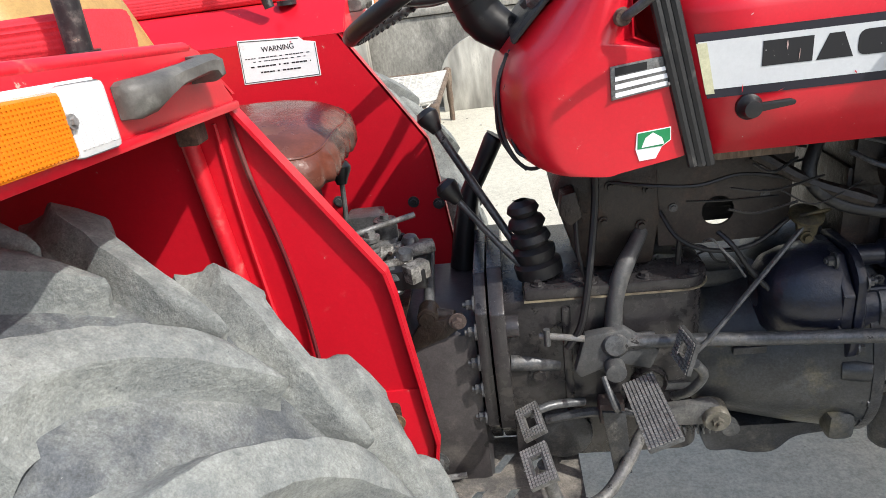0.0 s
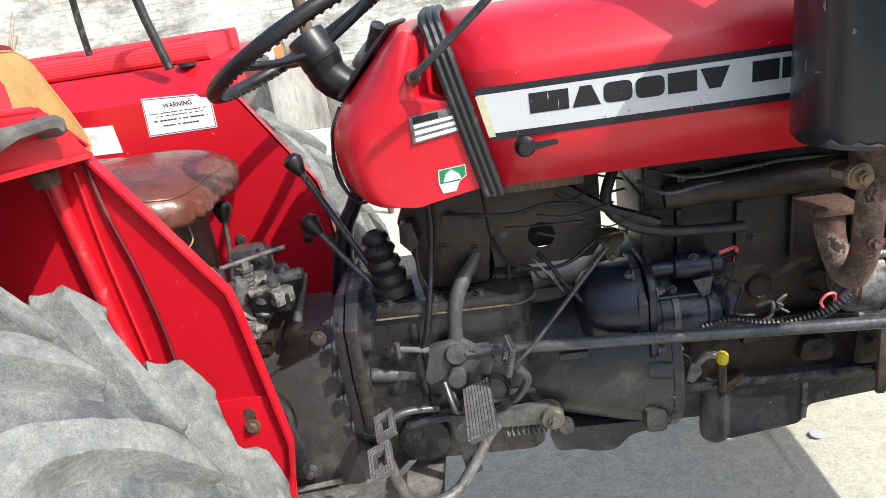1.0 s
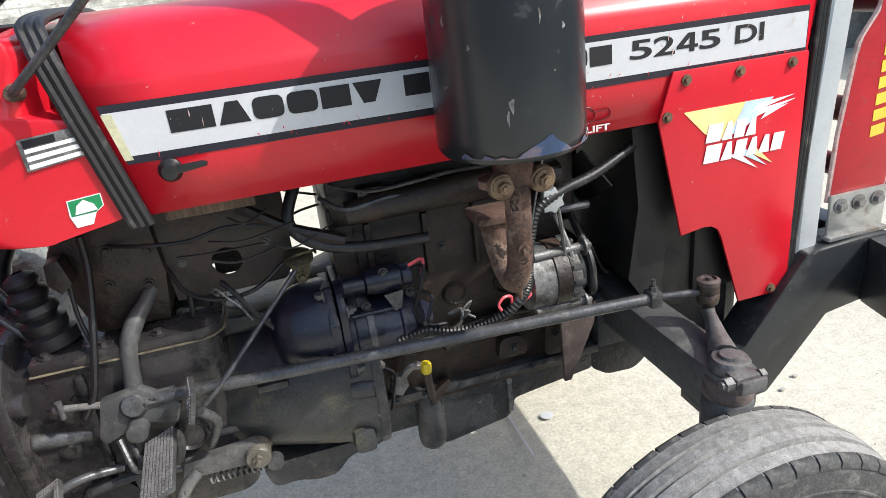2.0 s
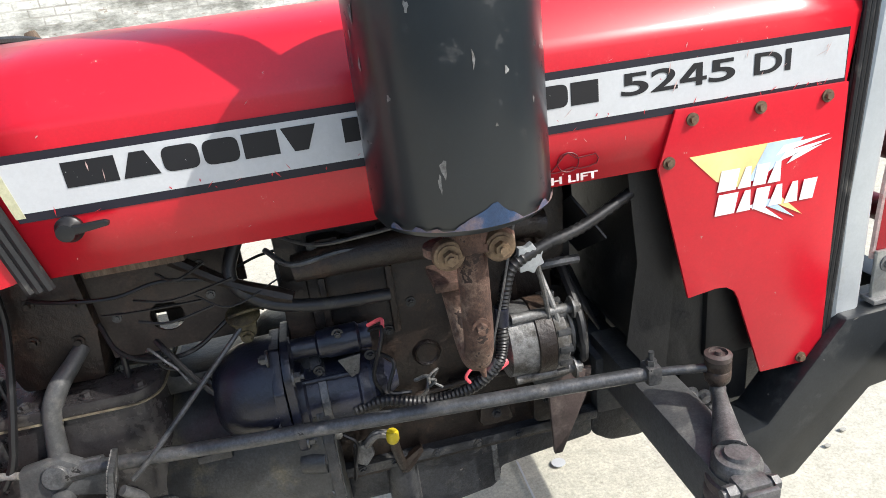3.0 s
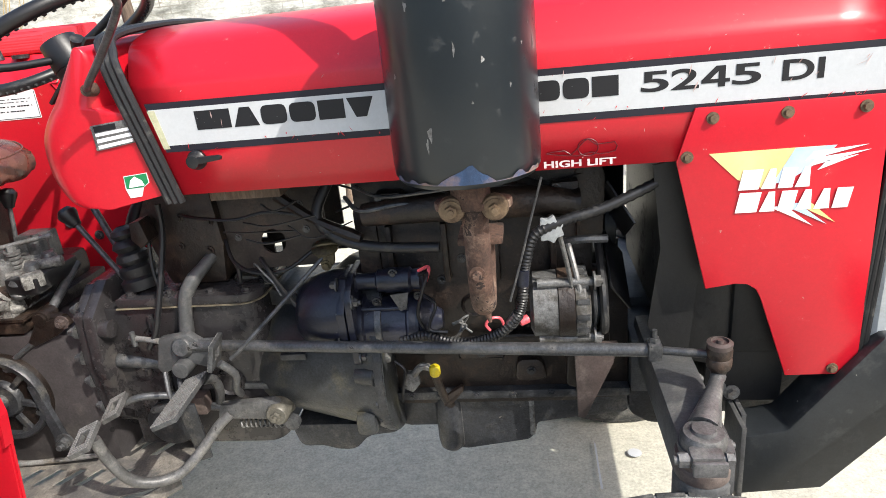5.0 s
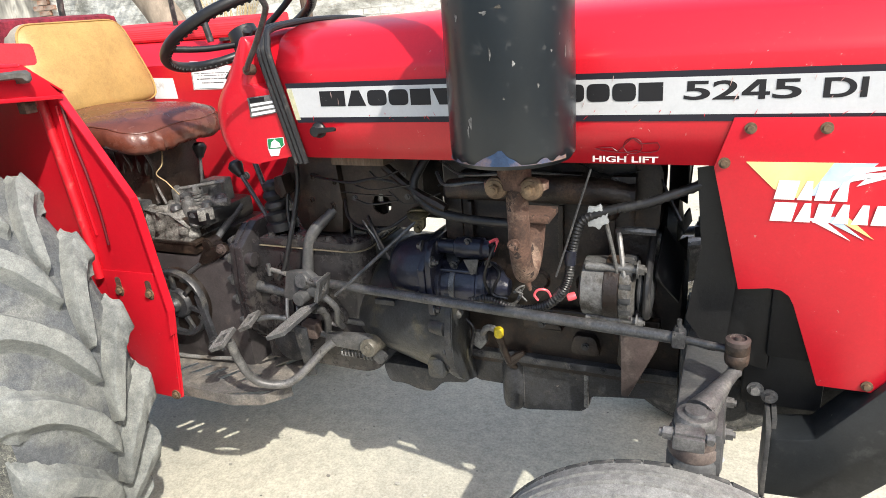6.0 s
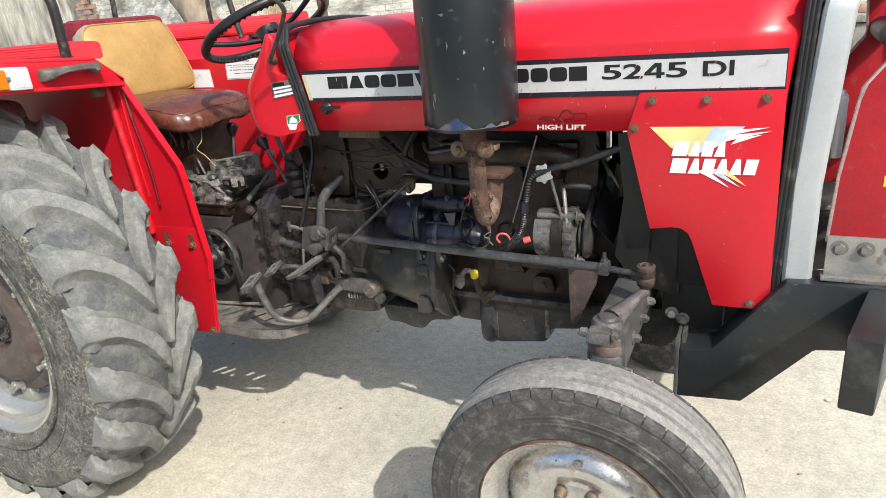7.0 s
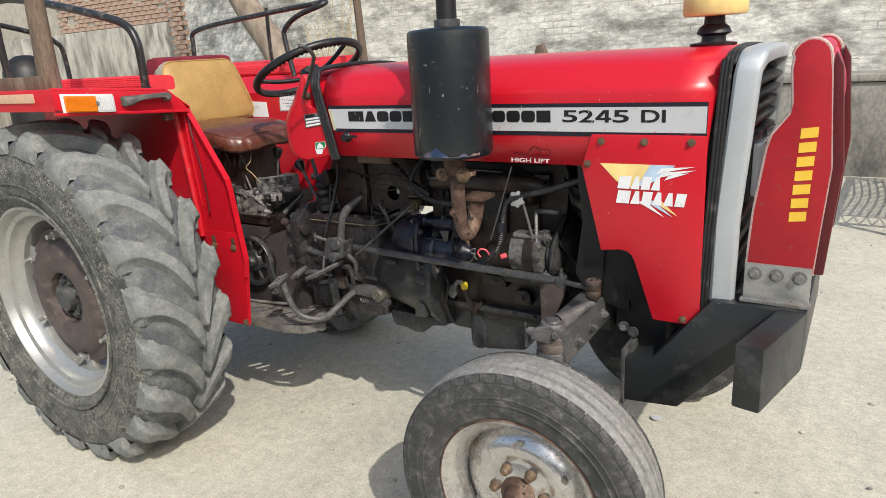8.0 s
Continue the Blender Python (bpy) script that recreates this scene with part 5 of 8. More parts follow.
    for i in range(9):
        y = -0.728 + i * 0.0058
        cyl(lr, (0.3205, Y(y), 1.288), (0.3205, Y(y), 1.330), 0.0018, seg=8)
    tagged(part("lens_fluting", lr, CLEAR, lens), kind="stuff")
    part("lens_screw", bolt(nb(), (0.321, Y(-0.733), 1.310), (1, 0, 0), 0.0038, 0.003), STEEL, lp)
    # grab handle: two feet and a raised bar
    gh = nb()
    rings = []
    for y, zc, hh, x0, x1 in ((-0.656, 1.312, 0.014, 0.3065, 0.316), (-0.648, 1.313, 0.0165, 0.3065, 0.328), (-0.630, 1.315, 0.0155, 0.3065, 0.336), (-0.612, 1.320, 0.0115, 0.314, 0.340), (-0.590, 1.325, 0.0090, 0.320, 0.342),
                              (-0.560, 1.3275, 0.0085, 0.322, 0.342), (-0.530, 1.3300, 0.0085, 0.322, 0.342), (-0.512, 1.3300, 0.0095, 0.320, 0.342), (-0.505, 1.3265, 0.0140, 0.3065, 0.342), (-0.492, 1.3270, 0.0140, 0.3065, 0.341), (-0.486, 1.3280, 0.0115, 0.3065, 0.336)):
        b_ = 0.28
        ring = []
        for u, v in ((0, -1), (1 - b_, -1), (1, -0.6), (1, 0.5), (1 - b_, 1), (0, 1)):
            ring.append(gh.verts.new((x0 + (x1 - x0) * u, Y(y), zc + hh * v)))
        rings.append(ring)
    for a, b in zip(rings, rings[1:]):
        for j in range(6):
            gh.faces.new((a[j], a[(j + 1) % 6], b[(j + 1) % 6], b[j]))
    gh.faces.new(rings[0])
    gh.faces.new(rings[-1][::-1])
    bmesh.ops.recalc_face_normals(gh, faces=gh.faces[:])
    part("grab_handle", gh, GREY_PLASTIC, guard, "worn grey plastic grab handle", 50)
    for ob in guard.children:
        if ob.name.split(".")[0] in ("indicator_lamp", "grab_handle"):
            for piece in [ob] + list(ob.children_recursive):
                if not piece.data.get("raised"):
                    piece.data.transform(rise)
                    piece.data["raised"] = True
                    if ob.name.startswith("indicator"):
                        piece.data.transform(Matrix.Translation((0, -0.010 if side < 0 else 0.010, 0)))
    # cushion along the mudguard
    cu = nb()
    ya_, yb_ = (-0.452, -0.350) if side < 0 else (-0.780, -0.515)
    base = fillet([(Y(ya_), 1.353), (Y(ya_), 1.404), (Y(yb_), 1.404), (Y(yb_), 1.353)], 0.016, 4)
    loop = []
    for (ya, za), (yb, zb) in zip(base, base[1:] + base[:1]):
        n = max(1, int(math.hypot(yb - ya, zb - za) / 0.0022))
        loop += [(ya + (yb - ya) * q / n, za + (zb - za) * q / n) for q in range(n)]
    ym = (Y(ya_) + Y(yb_)) / 2
    loop = [(y + (0.0010 if q % 3 == 0 else -0.0004) * (1 if y > ym else -1), z + (0.0010 if q % 3 == 0 and z > 1.37 else 0)) for q, (y, z) in enumerate(loop)]
    prism(cu, loop, "x", -0.62 if side < 0 else -0.66, 0.178 if side < 0 else 0.215)
    cu.transform(rise)
    tagged(link("side_cushion", cu, CUSHION, sharp=75), "flat red corduroy cushion lying on the mudguard", "cushion")
    # tube rail
    rl = nb()
    if side < 0:
        tube(rl, [(0.172, Y(-0.468), 1.35), (0.176, Y(-0.468), 1.46), (0.172, Y(-0.470), 1.52), (0.135, Y(-0.474), 1.572), (0.02, Y(-0.485), 1.612), (-0.35, Y(-0.50), 1.690), (-0.62, Y(-0.51), 1.72), (-0.69, Y(-0.51), 1.66), (-0.70, Y(-0.51), 1.35)], 0.0145, 12, 6)
    else:
        tube(rl, [(-0.585, Y(-0.47), 1.35), (-0.585, Y(-0.47), 1.52), (-0.53, Y(-0.475), 1.595), (-0.05, Y(-0.485), 1.635), (0.25, Y(-0.49), 1.652), (0.325, Y(-0.485), 1.655), (0.318, Y(-0.45), 1.638), (0.20, Y(-0.43), 1.605), (0.12, Y(-0.425), 1.555),
                  (0.115, Y(-0.425), 1.50), (0.145, Y(-0.425), 1.35)], 0.0115, 12, 6)
    cyl(rl, (0.172, Y(-0.468), 1.350), (0.172, Y(-0.468), 1.360), 0.022)
    if side > 0:
        tube(rl, [(-0.10, Y(-0.54), 1.665), (-0.11, Y(-0.542), 1.50), (-0.11, Y(-0.545), 1.352)], 0.009, 8, 3)
    part("hand_rail", rl, RAIL_PAINT, guard, "worn black tube hand rail")
    return guard


near_guard = mudguard(-1)
far_guard = mudguard(1)

# canopy poles and the angle bar behind
part("canopy_pole", tube(nb(), [(0.168, -0.795, 1.385), (0.180, -0.797, 1.50), (0.200, -0.800, 1.70), (0.235, -0.800, 2.05)], [0.033, 0.030, 0.027, 0.025], 14, 5), WOOD, tractor, "weathered wooden canopy pole")
part("canopy_pole", cyl(nb(), (0.482, 0.40, 1.36), (0.425, 0.43, 2.1), 0.017), WOOD, tractor, "rust-brown canopy pole")
part("rear_hoop", tube(nb(), [(-0.80, -0.20, 1.20), (-0.80, -0.20, 1.50), (-0.80, -0.23, 1.565), (-0.80, -0.30, 1.60), (-0.80, -0.50, 1.65), (-0.80, -0.70, 1.68)], 0.011, 10, 5), RAIL_PAINT, tractor, "black tube hoop behind the seat")
part("pole_plank", box(nb(), -0.70, 0.215, -0.838, -0.822, 1.380, 1.422, 0.003), WOOD, tractor, "rough wooden plank across the mudguard top")

# -- seat --
def seat():
    cb = nb()
    # cushion: superellipse plan, domed top that falls to the front corners, skirt that tucks under in creases
    x0, x1, k = -0.12, 0.352, 108
    rows = []
    welt = []
    for f, dz in ((0.0, 0.0), (0.30, 0.0), (0.55, 0.0), (0.75, -0.001), (0.88, -0.004), (0.95, -0.010), (0.985, -0.019), (1.0, -0.034), (0.995, -0.052), (0.97, -0.070), (0.92, -0.080), (0.80, -0.086), (0.5, -0.088), (0.0, -0.088)):
        row = []
        for i in range(k):
            a = 2 * math.pi * i / k
            ca, sa = math.cos(a), math.sin(a)
            e = (abs(ca) ** 4.2 + abs(sa) ** 4.2) ** (-1 / 4.2)
            s_, w_ = ca * e * f, sa * e * f
            px = (x0 + x1) / 2 + (x1 - x0) / 2 * s_
            py = CY - 0.002 + 0.012 * max(0, -s_) + (0.212 - 0.012 * max(0, s_)) * w_ - (0.0 if w_ < 0 else 0.022 * max(0, s_) * w_)
            ahead, near = max(0.0, s_), max(0.0, -w_)
            z = 1.196 - 0.042 * ahead ** 4 - 0.050 * near ** 2.4 * (0.35 + 0.65 * ahead ** 2) - 0.020 * max(0.0, w_) ** 3 + dz * (0.80 + 0.10 * s_)
            crease = math.sin(a * 44 + 4 * noise.noise((px * 9, py * 9, 0))) * noise.noise((a * 4.0, 2.0, 0.5))
            if f > 0.9 and dz < -0.015:
                px += 0.012 * crease * ca
                py += 0.012 * crease * sa
                z += 0.005 * noise.noise((a * 6, 0, 1.5))
            else:
                z += (0.006 * noise.noise((px * 7, py * 7, 1.0)) + 0.0022 * noise.noise((px * 30, py * 14, 4.0))) * min(1, f * 3)
            if f == 0.95:
                welt.append((px, py, z + 0.001))
            row.append(cb.verts.new((px, py, z)))
        rows.append(row)
    for a, b in zip(rows, rows[1:]):
        for i in range(k):
            cb.faces.new((a[i], b[i], b[(i + 1) % k], a[(i + 1) % k]))
    bmesh.ops.remove_doubles(cb, verts=cb.verts[:], dist=1e-5)
    bmesh.ops.recalc_face_normals(cb, faces=cb.faces[:])
    st = part("driver_seat", cb, LEATHER, tractor, "shiny brown leatherette seat cushion", 70)
    part("welt", tube(nb(), welt, 0.0022, 6, 1, True), LEATHER, st, "sewn edge welt")
    # backrest: soft mustard cover, bulging and creased, on a pale side band
    outline = fillet([(-0.208, 1.180), (0.208, 1.180), (0.226, 1.24), (0.188, 1.448), (-0.188, 1.448), (-0.226, 1.24)], 0.055, 6)
    mid_y, mid_z = 0.0, 1.315

    def cover(steps, mat, name, parent, label):
        b = nb()
        rings = []
        for dx, k_ in steps:
            ring = []
            for y, z in outline:
                py, pz = mid_y + (y - mid_y) * k_, mid_z + (z - mid_z) * k_
                fold = 0.0045 * noise.noise((py * 16, pz * 5, 2.0)) + 0.0030 * noise.noise((py * 42, pz * 9, 5.0)) * (0.3 + max(0.0, (pz - mid_z) / 0.13))
                bulge = 0.020 * (1 - k_ ** 2) if dx > -0.03 else 0.0
                ring.append(b.verts.new((-0.058 + dx + bulge + fold - (pz - 1.18) * 0.30, CY + 0.08 + py, pz + 0.003 * noise.noise((py * 12, dx * 20, 1.0)))))
            rings.append(ring)
        k = len(outline)
        for q, w in zip(rings, rings[1:]):
            for j in range(k):
                b.faces.new((q[j], q[(j + 1) % k], w[(j + 1) % k], w[j]))
        if steps[0][1] < 0.1:
            b.faces.new(rings[0])
        if steps[-1][1] < 0.95:
            b.faces.new(rings[-1][::-1])
        bmesh.ops.recalc_face_normals(b, faces=b.faces[:])
        return part(name, b, mat, parent, label, 60)

    back = cover([(0.0, 0.05), (0.0, 0.25), (0.0, 0.45), (0.0, 0.62), (0.0, 0.76), (-0.001, 0.87), (-0.005, 0.95), (-0.013, 0.99)], MUSTARD, "backrest", st, "mustard-yellow covered backrest")
    cover([(-0.013, 0.992), (-0.030, 1.005), (-0.055, 1.0), (-0.072, 0.98), (-0.080, 0.90)], material("pale grey seat band", (0.30, 0.28, 0.23), 0.6, var=0.15, bump=0.08), "side_band", back, "pale grey side band of the backrest")
    part("piping", tube(nb(), [(-0.066 - (mid_z + (z - mid_z) * 0.985 - 1.18) * 0.30, CY + 0.08 + y * 0.985, mid_z + (z - mid_z) * 0.985) for y, z in outline], 0.0030, 6, 1, True), MUSTARD, back, "seam piping")
    mb = nb()
    box(mb, -0.25, -0.165, CY - 0.115, CY + 0.29, 1.24, 1.466, 0.03)
    tagged(link("cloth_drape", mb, MAROON), "maroon woven cloth hung over the seat backrest", "cloth")
    part("seat_pillar", box(nb(), 0.02, 0.26, CY - 0.11, CY + 0.11, 0.90, 1.09, 0.03), CAST_BROWN, st, "dark seat spring stand")
    return st


seat()

# -- steering wheel and column --
def steering():
    c = Vector((0.578, CY + 0.007, 1.387))
    n = Vector((-math.sin(radians(25.7)), 0.046, math.cos(radians(25.7)))).normalized()
    m = Matrix.Translation(c) @ frame_of(n)
    R = 0.2043
    rb = nb()
    tube(rb, [m @ Vector((R * math.cos(a), R * math.sin(a), 0)) for a in (2 * math.pi * i / 24 for i in range(24))], 0.0135, 12, 3, True)
    wh = part("steering_wheel", rb, PLASTIC, tractor, "black plastic steering wheel")
    gr = nb()
    for i in range(70):
        a = 2 * math.pi * i / 70
        p = m @ Vector(((R - 0.006) * math.cos(a), (R - 0.006) * math.sin(a), -0.010))
        bmesh.ops.create_icosphere(gr, subdivisions=1, radius=0.006, matrix=Matrix.Translation(p))
    tagged(part("finger_grip", gr, PLASTIC, wh, "notched grip under the rim"), kind="stuff")
    for ang in (100, 220, 340):
        a = radians(ang)
        e = m @ Vector((R * math.cos(a), R * math.sin(a), 0))
        h = m @ Vector((0.03 * math.cos(a), 0.03 * math.sin(a), -0.035))
        part("spoke", tube(nb(), [h, h.lerp(e, 0.5) - n * 0.006, e], 0.008, 10, 3), PLASTIC, wh)
    base = Vector((0.715, CY + 0.01, 1.235))
    hb = nb()
    cyl(hb, m @ Vector((0, 0, 0.0)), m @ Vector((0, 0, -0.06)), 0.038, 0.042, 24, 0.005)
    part("hub_boss", hb, PLASTIC, wh)
    col = part("steering_column", tube(nb(), [m @ Vector((0, 0, -0.05)), m @ Vector((0.0, 0, -0.10)), base], [0.040, 0.036, 0.024], 18, 4), PLASTIC, tractor, "black steering column sleeve")
    lv = nb()
    tube(lv, [(0.675, CY - 0.045, 1.285), (0.70, CY - 0.11, 1.318), (0.722, CY - 0.145, 1.352)], 0.006, 8, 4)
    tube(lv, [(0.720, CY - 0.142, 1.348), (0.742, CY - 0.168, 1.388)], 0.012, 10, 2)
    part("hand_lever", lv, PLASTIC, col, "column lever with a black grip")
    return wh


steering()
# throttle rod that rises from the console
tr = part("throttle_rod", tube(nb(), [(0.792, -0.300, 1.306), (0.800, -0.322, 1.312), (0.865, -0.36, 1.362), (0.935, -0.405, 1.418), (0.948, -0.420, 1.436), (0.945, -0.44, 1.455), (0.932, -0.46, 1.462)], 0.0062, 10, 6), STEEL_DARK, tractor, "bent steel throttle rod")
part("grommet", cyl(nb(), (0.792, -0.296, 1.306), (0.792, -0.318, 1.306), 0.013, 0.010, 14, 0.002), RUST, tr)

# -- levers in front of the seat --
def gear_lever(knob, mid, base, name, r=0.0075):
    lv = part(name, tube(nb(), [base, mid, knob], r, 10, 5), STEEL_DARK, tractor, "black gear lever with a pear-shaped knob")
    k = Vector(knob)
    d = (k - Vector(mid)).normalized()
    part("knob", lathe(nb(), [(0, -0.012), (0.010, -0.010), (0.013, 0.0), (0.020, 0.016), (0.021, 0.024), (0.014, 0.034), (0, 0.037)], k, d, 18), PLASTIC, lv, "glossy black knob")
    return lv


gear_lever((0.508, -0.044, 1.130), (0.590, -0.09, 0.99), (0.662, -0.135, 0.870), "gear_lever")
gear_lever((0.535, -0.111, 1.018), (0.590, -0.125, 0.945), (0.655, -0.15, 0.872), "range_lever", 0.006)
gear_lever((0.315, -0.02, 1.045), (0.312, -0.03, 0.97), (0.300, -0.04, 0.88), "lift_lever", 0.005)
boot = part("lever_boot", lathe(nb(), [(0.042, 0.0), (0.043, 0.022), (0.034, 0.028), (0.037, 0.036), (0.038, 0.048), (0.027, 0.056), (0.036, 0.066), (0.033, 0.078), (0.025, 0.084), (0.034, 0.096), (0.030, 0.106), (0.022, 0.112), (0.029, 0.122), (0.025, 0.132), (0.011, 0.14)], (0.672, -0.135, 0.868), (-0.18, 0.1, 1), 24), RUBBER, tractor, "torn black rubber lever boot")
part("handbrake_lever", tube(nb(), [(0.520, 0.06, 0.80), (0.535, 0.07, 0.90), (0.552, 0.078, 0.962), (0.575, 0.085, 1.00), (0.606, 0.092, 1.058), (0.612, 0.093, 1.068)], [0.030, 0.024, 0.020, 0.018, 0.020, 0.016], 12, 4), PLASTIC, tractor, "thick black handbrake lever")

# -- starter motor --
sb = nb()
lathe(sb, [(0.02, 1.030), (0.052, 1.036), (0.070, 1.052), (0.081, 1.080), (0.087, 1.110), (0.088, 1.138), (0, 1.138)], (0, -0.174, 0.810), (1, 0, 0), 32)
starter = part("starter_motor", sb, CAST_BLUE, tractor, "blue-black painted starter motor")
fb = prism(nb(), [(-0.174 + 0.096 * math.cos(a), 0.808 + 0.096 * math.sin(a)) for a in (2 * math.pi * i / 8 + 0.4 for i in range(8))], "x", 1.132, 1.150, 0.004)
part("starter_flange", fb, CAST_BLUE, starter)
for a in (120, 200, 260):
    part("starter_bolt", bolt(nb(), (1.132, -0.174 + 0.092 * math.cos(radians(a)), 0.808 + 0.092 * math.sin(radians(a))), (-1, 0, 0), 0.009, 0.010, True, 0.005), STEEL_DARK, starter)
part("motor_body", lathe(nb(), [(0, 1.150), (0.058, 1.150), (0.060, 1.156), (0.060, 1.176), (0.054, 1.180), (0.054, 1.262), (0.058, 1.266), (0.058, 1.276), (0.048, 1.300), (0.026, 1.318), (0.018, 1.330), (0, 1.330)], (0, -0.190, 0.790), (1, 0, 0), 32), CAST_BLUE, starter)
part("solenoid", lathe(nb(), [(0, 1.165), (0.022, 1.165), (0.017, 1.170), (0.017, 1.208), (0.023, 1.212), (0.023, 1.222), (0.025, 1.226), (0.025, 1.275), (0.020, 1.280), (0.022, 1.296), (0, 1.296)], (0, -0.202, 0.885), (1, 0, 0), 24), CAST_BLUE, starter)
for z_, y_ in ((0.835, -0.226), (0.748, -0.222)):
    part("through_stud", cyl(nb(), (1.176, y_, z_), (1.268, y_, z_), 0.0045, seg=8), CAST_BLUE, starter)
part("flange_plate", prism(nb(), fillet([(-0.262, 0.730), (-0.262, 0.872), (-0.225, 0.905), (-0.12, 0.905), (-0.12, 0.715), (-0.235, 0.715)], 0.02, 3), "x", 1.152, 1.166, 0.003), CAST_BLUE, starter, "second starter flange plate")
for y_, z_ in ((-0.250, 0.862), (-0.250, 0.742), (-0.20, 0.893)):
    part("flange_nut", bolt(nb(), (1.166, y_, z_), (1, 0, 0), 0.009, 0.009, True, 0.008), STEEL_DARK, starter)
part("nose_ring", lathe(nb(), [(0.050, 1.276), (0.0555, 1.278), (0.0555, 1.288), (0.049, 1.292)], (0, -0.190, 0.790), (1, 0, 0), 28), CAST_BLUE, starter)
part("body_strap", lathe(nb(), [(0.0555, 1.20), (0.0575, 1.201), (0.0575, 1.213), (0.0555, 1.214)], (0, -0.190, 0.790), (1, 0, 0), 28), STEEL_DARK, starter)
part("terminal_plate", prism(nb(), [(1.238, 0.868), (1.275, 0.872), (1.268, 0.838), (1.255, 0.832)], "y", -0.236, -0.232, 0.001), STEEL_DARK, starter, "dull terminal tag")
for k, (pts, mt, lb) in enumerate(((((1.290, -0.212, 0.895), (1.315, -0.235, 0.91), (1.305, -0.25, 0.88), (1.29, -0.245, 0.83), (1.30, -0.24, 0.79)), PLASTIC, "black starter cable"),
                                   (((1.295, -0.21, 0.905), (1.318, -0.225, 0.918), (1.312, -0.238, 0.895)), PINKWIRE, "red-orange wire end"),
                                   (((1.30, -0.22, 0.86), (1.325, -0.24, 0.845), (1.31, -0.25, 0.80), (1.345, -0.25, 0.79)), PLASTIC, "black wire"),
                                   (((1.355, -0.235, 0.80), (1.375, -0.25, 0.812), (1.368, -0.26, 0.79), (1.34, -0.26, 0.775)), ALLOY, "pale frayed wire"))):
    part("wire", tube(nb(), pts, 0.0035, 7, 6), mt, starter, lb)

# -- alternator with its belt, pulley and brackets --
al = nb()
lathe(al, [(0, 1.505), (0.045, 1.505), (0.062, 1.512), (0.064, 1.56), (0.060, 1.563), (0.060, 1.585), (0.066, 1.588), (0.066, 1.606), (0.05, 1.616), (0, 1.616)], (0, -0.225, 0.832), (1, 0, 0), 36)
alt = part("alternator", al, ALLOY, tractor, "grey alloy alternator")
for i in range(14):
    a = 2 * math.pi * i / 14
    part("cooling_slot", box(nb(), 1.590, 1.612, -0.225 + 0.064 * math.cos(a) - 0.005, -0.225 + 0.064 * math.cos(a) + 0.005, 0.832 + 0.064 * math.sin(a) - 0.005, 0.832 + 0.064 * math.sin(a) + 0.005, 0.001), STEEL_DARK, alt)
part("stator_band", lathe(nb(), [(0.0635, 1.556), (0.0665, 1.558), (0.0665, 1.586), (0.0635, 1.588)], (0, -0.225, 0.832), (1, 0, 0), 36), CAST_BROWN, alt, "dark stator band")
part("pulley", lathe(nb(), [(0, 1.616), (0.030, 1.616), (0.046, 1.622), (0.048, 1.626), (0.036, 1.634), (0.048, 1.642), (0.046, 1.646), (0.02, 1.650), (0, 1.650)], (0, -0.220, 0.828), (1, 0, 0), 28), STEEL_DARK, alt)
for z in (0.775, 0.89):
    lug = cyl(nb(), (1.52, -0.262, z), (1.625, -0.262, z), 0.009, seg=12)
    bolt(lug, (1.622, -0.262, z), (1, 0, 0), 0.012, 0.010, True, 0.006)
    part("through_bolt", lug, ALLOY, alt)
part("adjuster_arm", tube(nb(), [(1.600, -0.275, 0.855), (1.592, -0.262, 0.90), (1.580, -0.235, 0.955)], 0.0052, 8, 4), STEEL, alt, "slotted steel adjuster arm")
part("foot_bracket", prism(nb(), [(1.545, 0.79), (1.63, 0.79), (1.62, 0.745), (1.56, 0.735)], "y", -0.24, -0.20, 0.003), STEEL_DARK, alt)
part("pink_cap", cyl(nb(), (1.485, -0.285, 0.824), (1.502, -0.278, 0.829), 0.0085, seg=12, bev=0.003), PINKWIRE, alt, "pink-red terminal cap")
pulley_pts = [(1.640, -0.268, 0.82), (1.640, -0.262, 0.79), (1.640, -0.222, 0.778), (1.640, -0.15, 0.74), (1.640, CY, 0.70), (1.640, CY + 0.07, 0.74), (1.640, CY + 0.08, 0.90), (1.640, CY - 0.02, 0.99), (1.640, -0.17, 0.93), (1.640, -0.25, 0.87)]
part("fan_belt", tube(nb(), pulley_pts, 0.008, 8, 5, True), RUBBER, tractor, "black fan belt")
fanob = part("cooling_fan", lathe(nb(), [(0, 1.650), (0.05, 1.650), (0.06, 1.66), (0.06, 1.68), (0, 1.69)], (0, CY, 0.93), (1, 0, 0), 24), BLACK_MATT, tractor, "black cooling fan")
for i in range(6):
    a = 2 * math.pi * i / 6
    m = Matrix.Translation((1.675, CY, 0.93)) @ Matrix.Rotation(a, 4, "X") @ Matrix.Translation((0, 0, 0.12)) @ Matrix.Rotation(radians(28), 4, "Z")
    part("fan_blade", box(nb(), -0.002, 0.002, -0.045, 0.045, -0.07, 0.07, 0.001, m=m), PLASTIC, fanob)
part("water_pump", lathe(nb(), [(0, 1.56), (0.055, 1.56), (0.06, 1.60), (0.04, 1.64), (0, 1.64)], (0, CY - 0.02, 0.95), (1, 0, 0), 24), CAST_BROWN, tractor, "brown water pump")
part("cowl_sheet", prism(nb(), [(1.720, 1.10), (1.775, 1.11), (1.80, 0.90), (1.785, 0.70), (1.715, 0.80), (1.735, 0.95)], "y", -0.272, -0.268, 0.0), BLACK_MATT, tractor, "bent black cowl sheet")
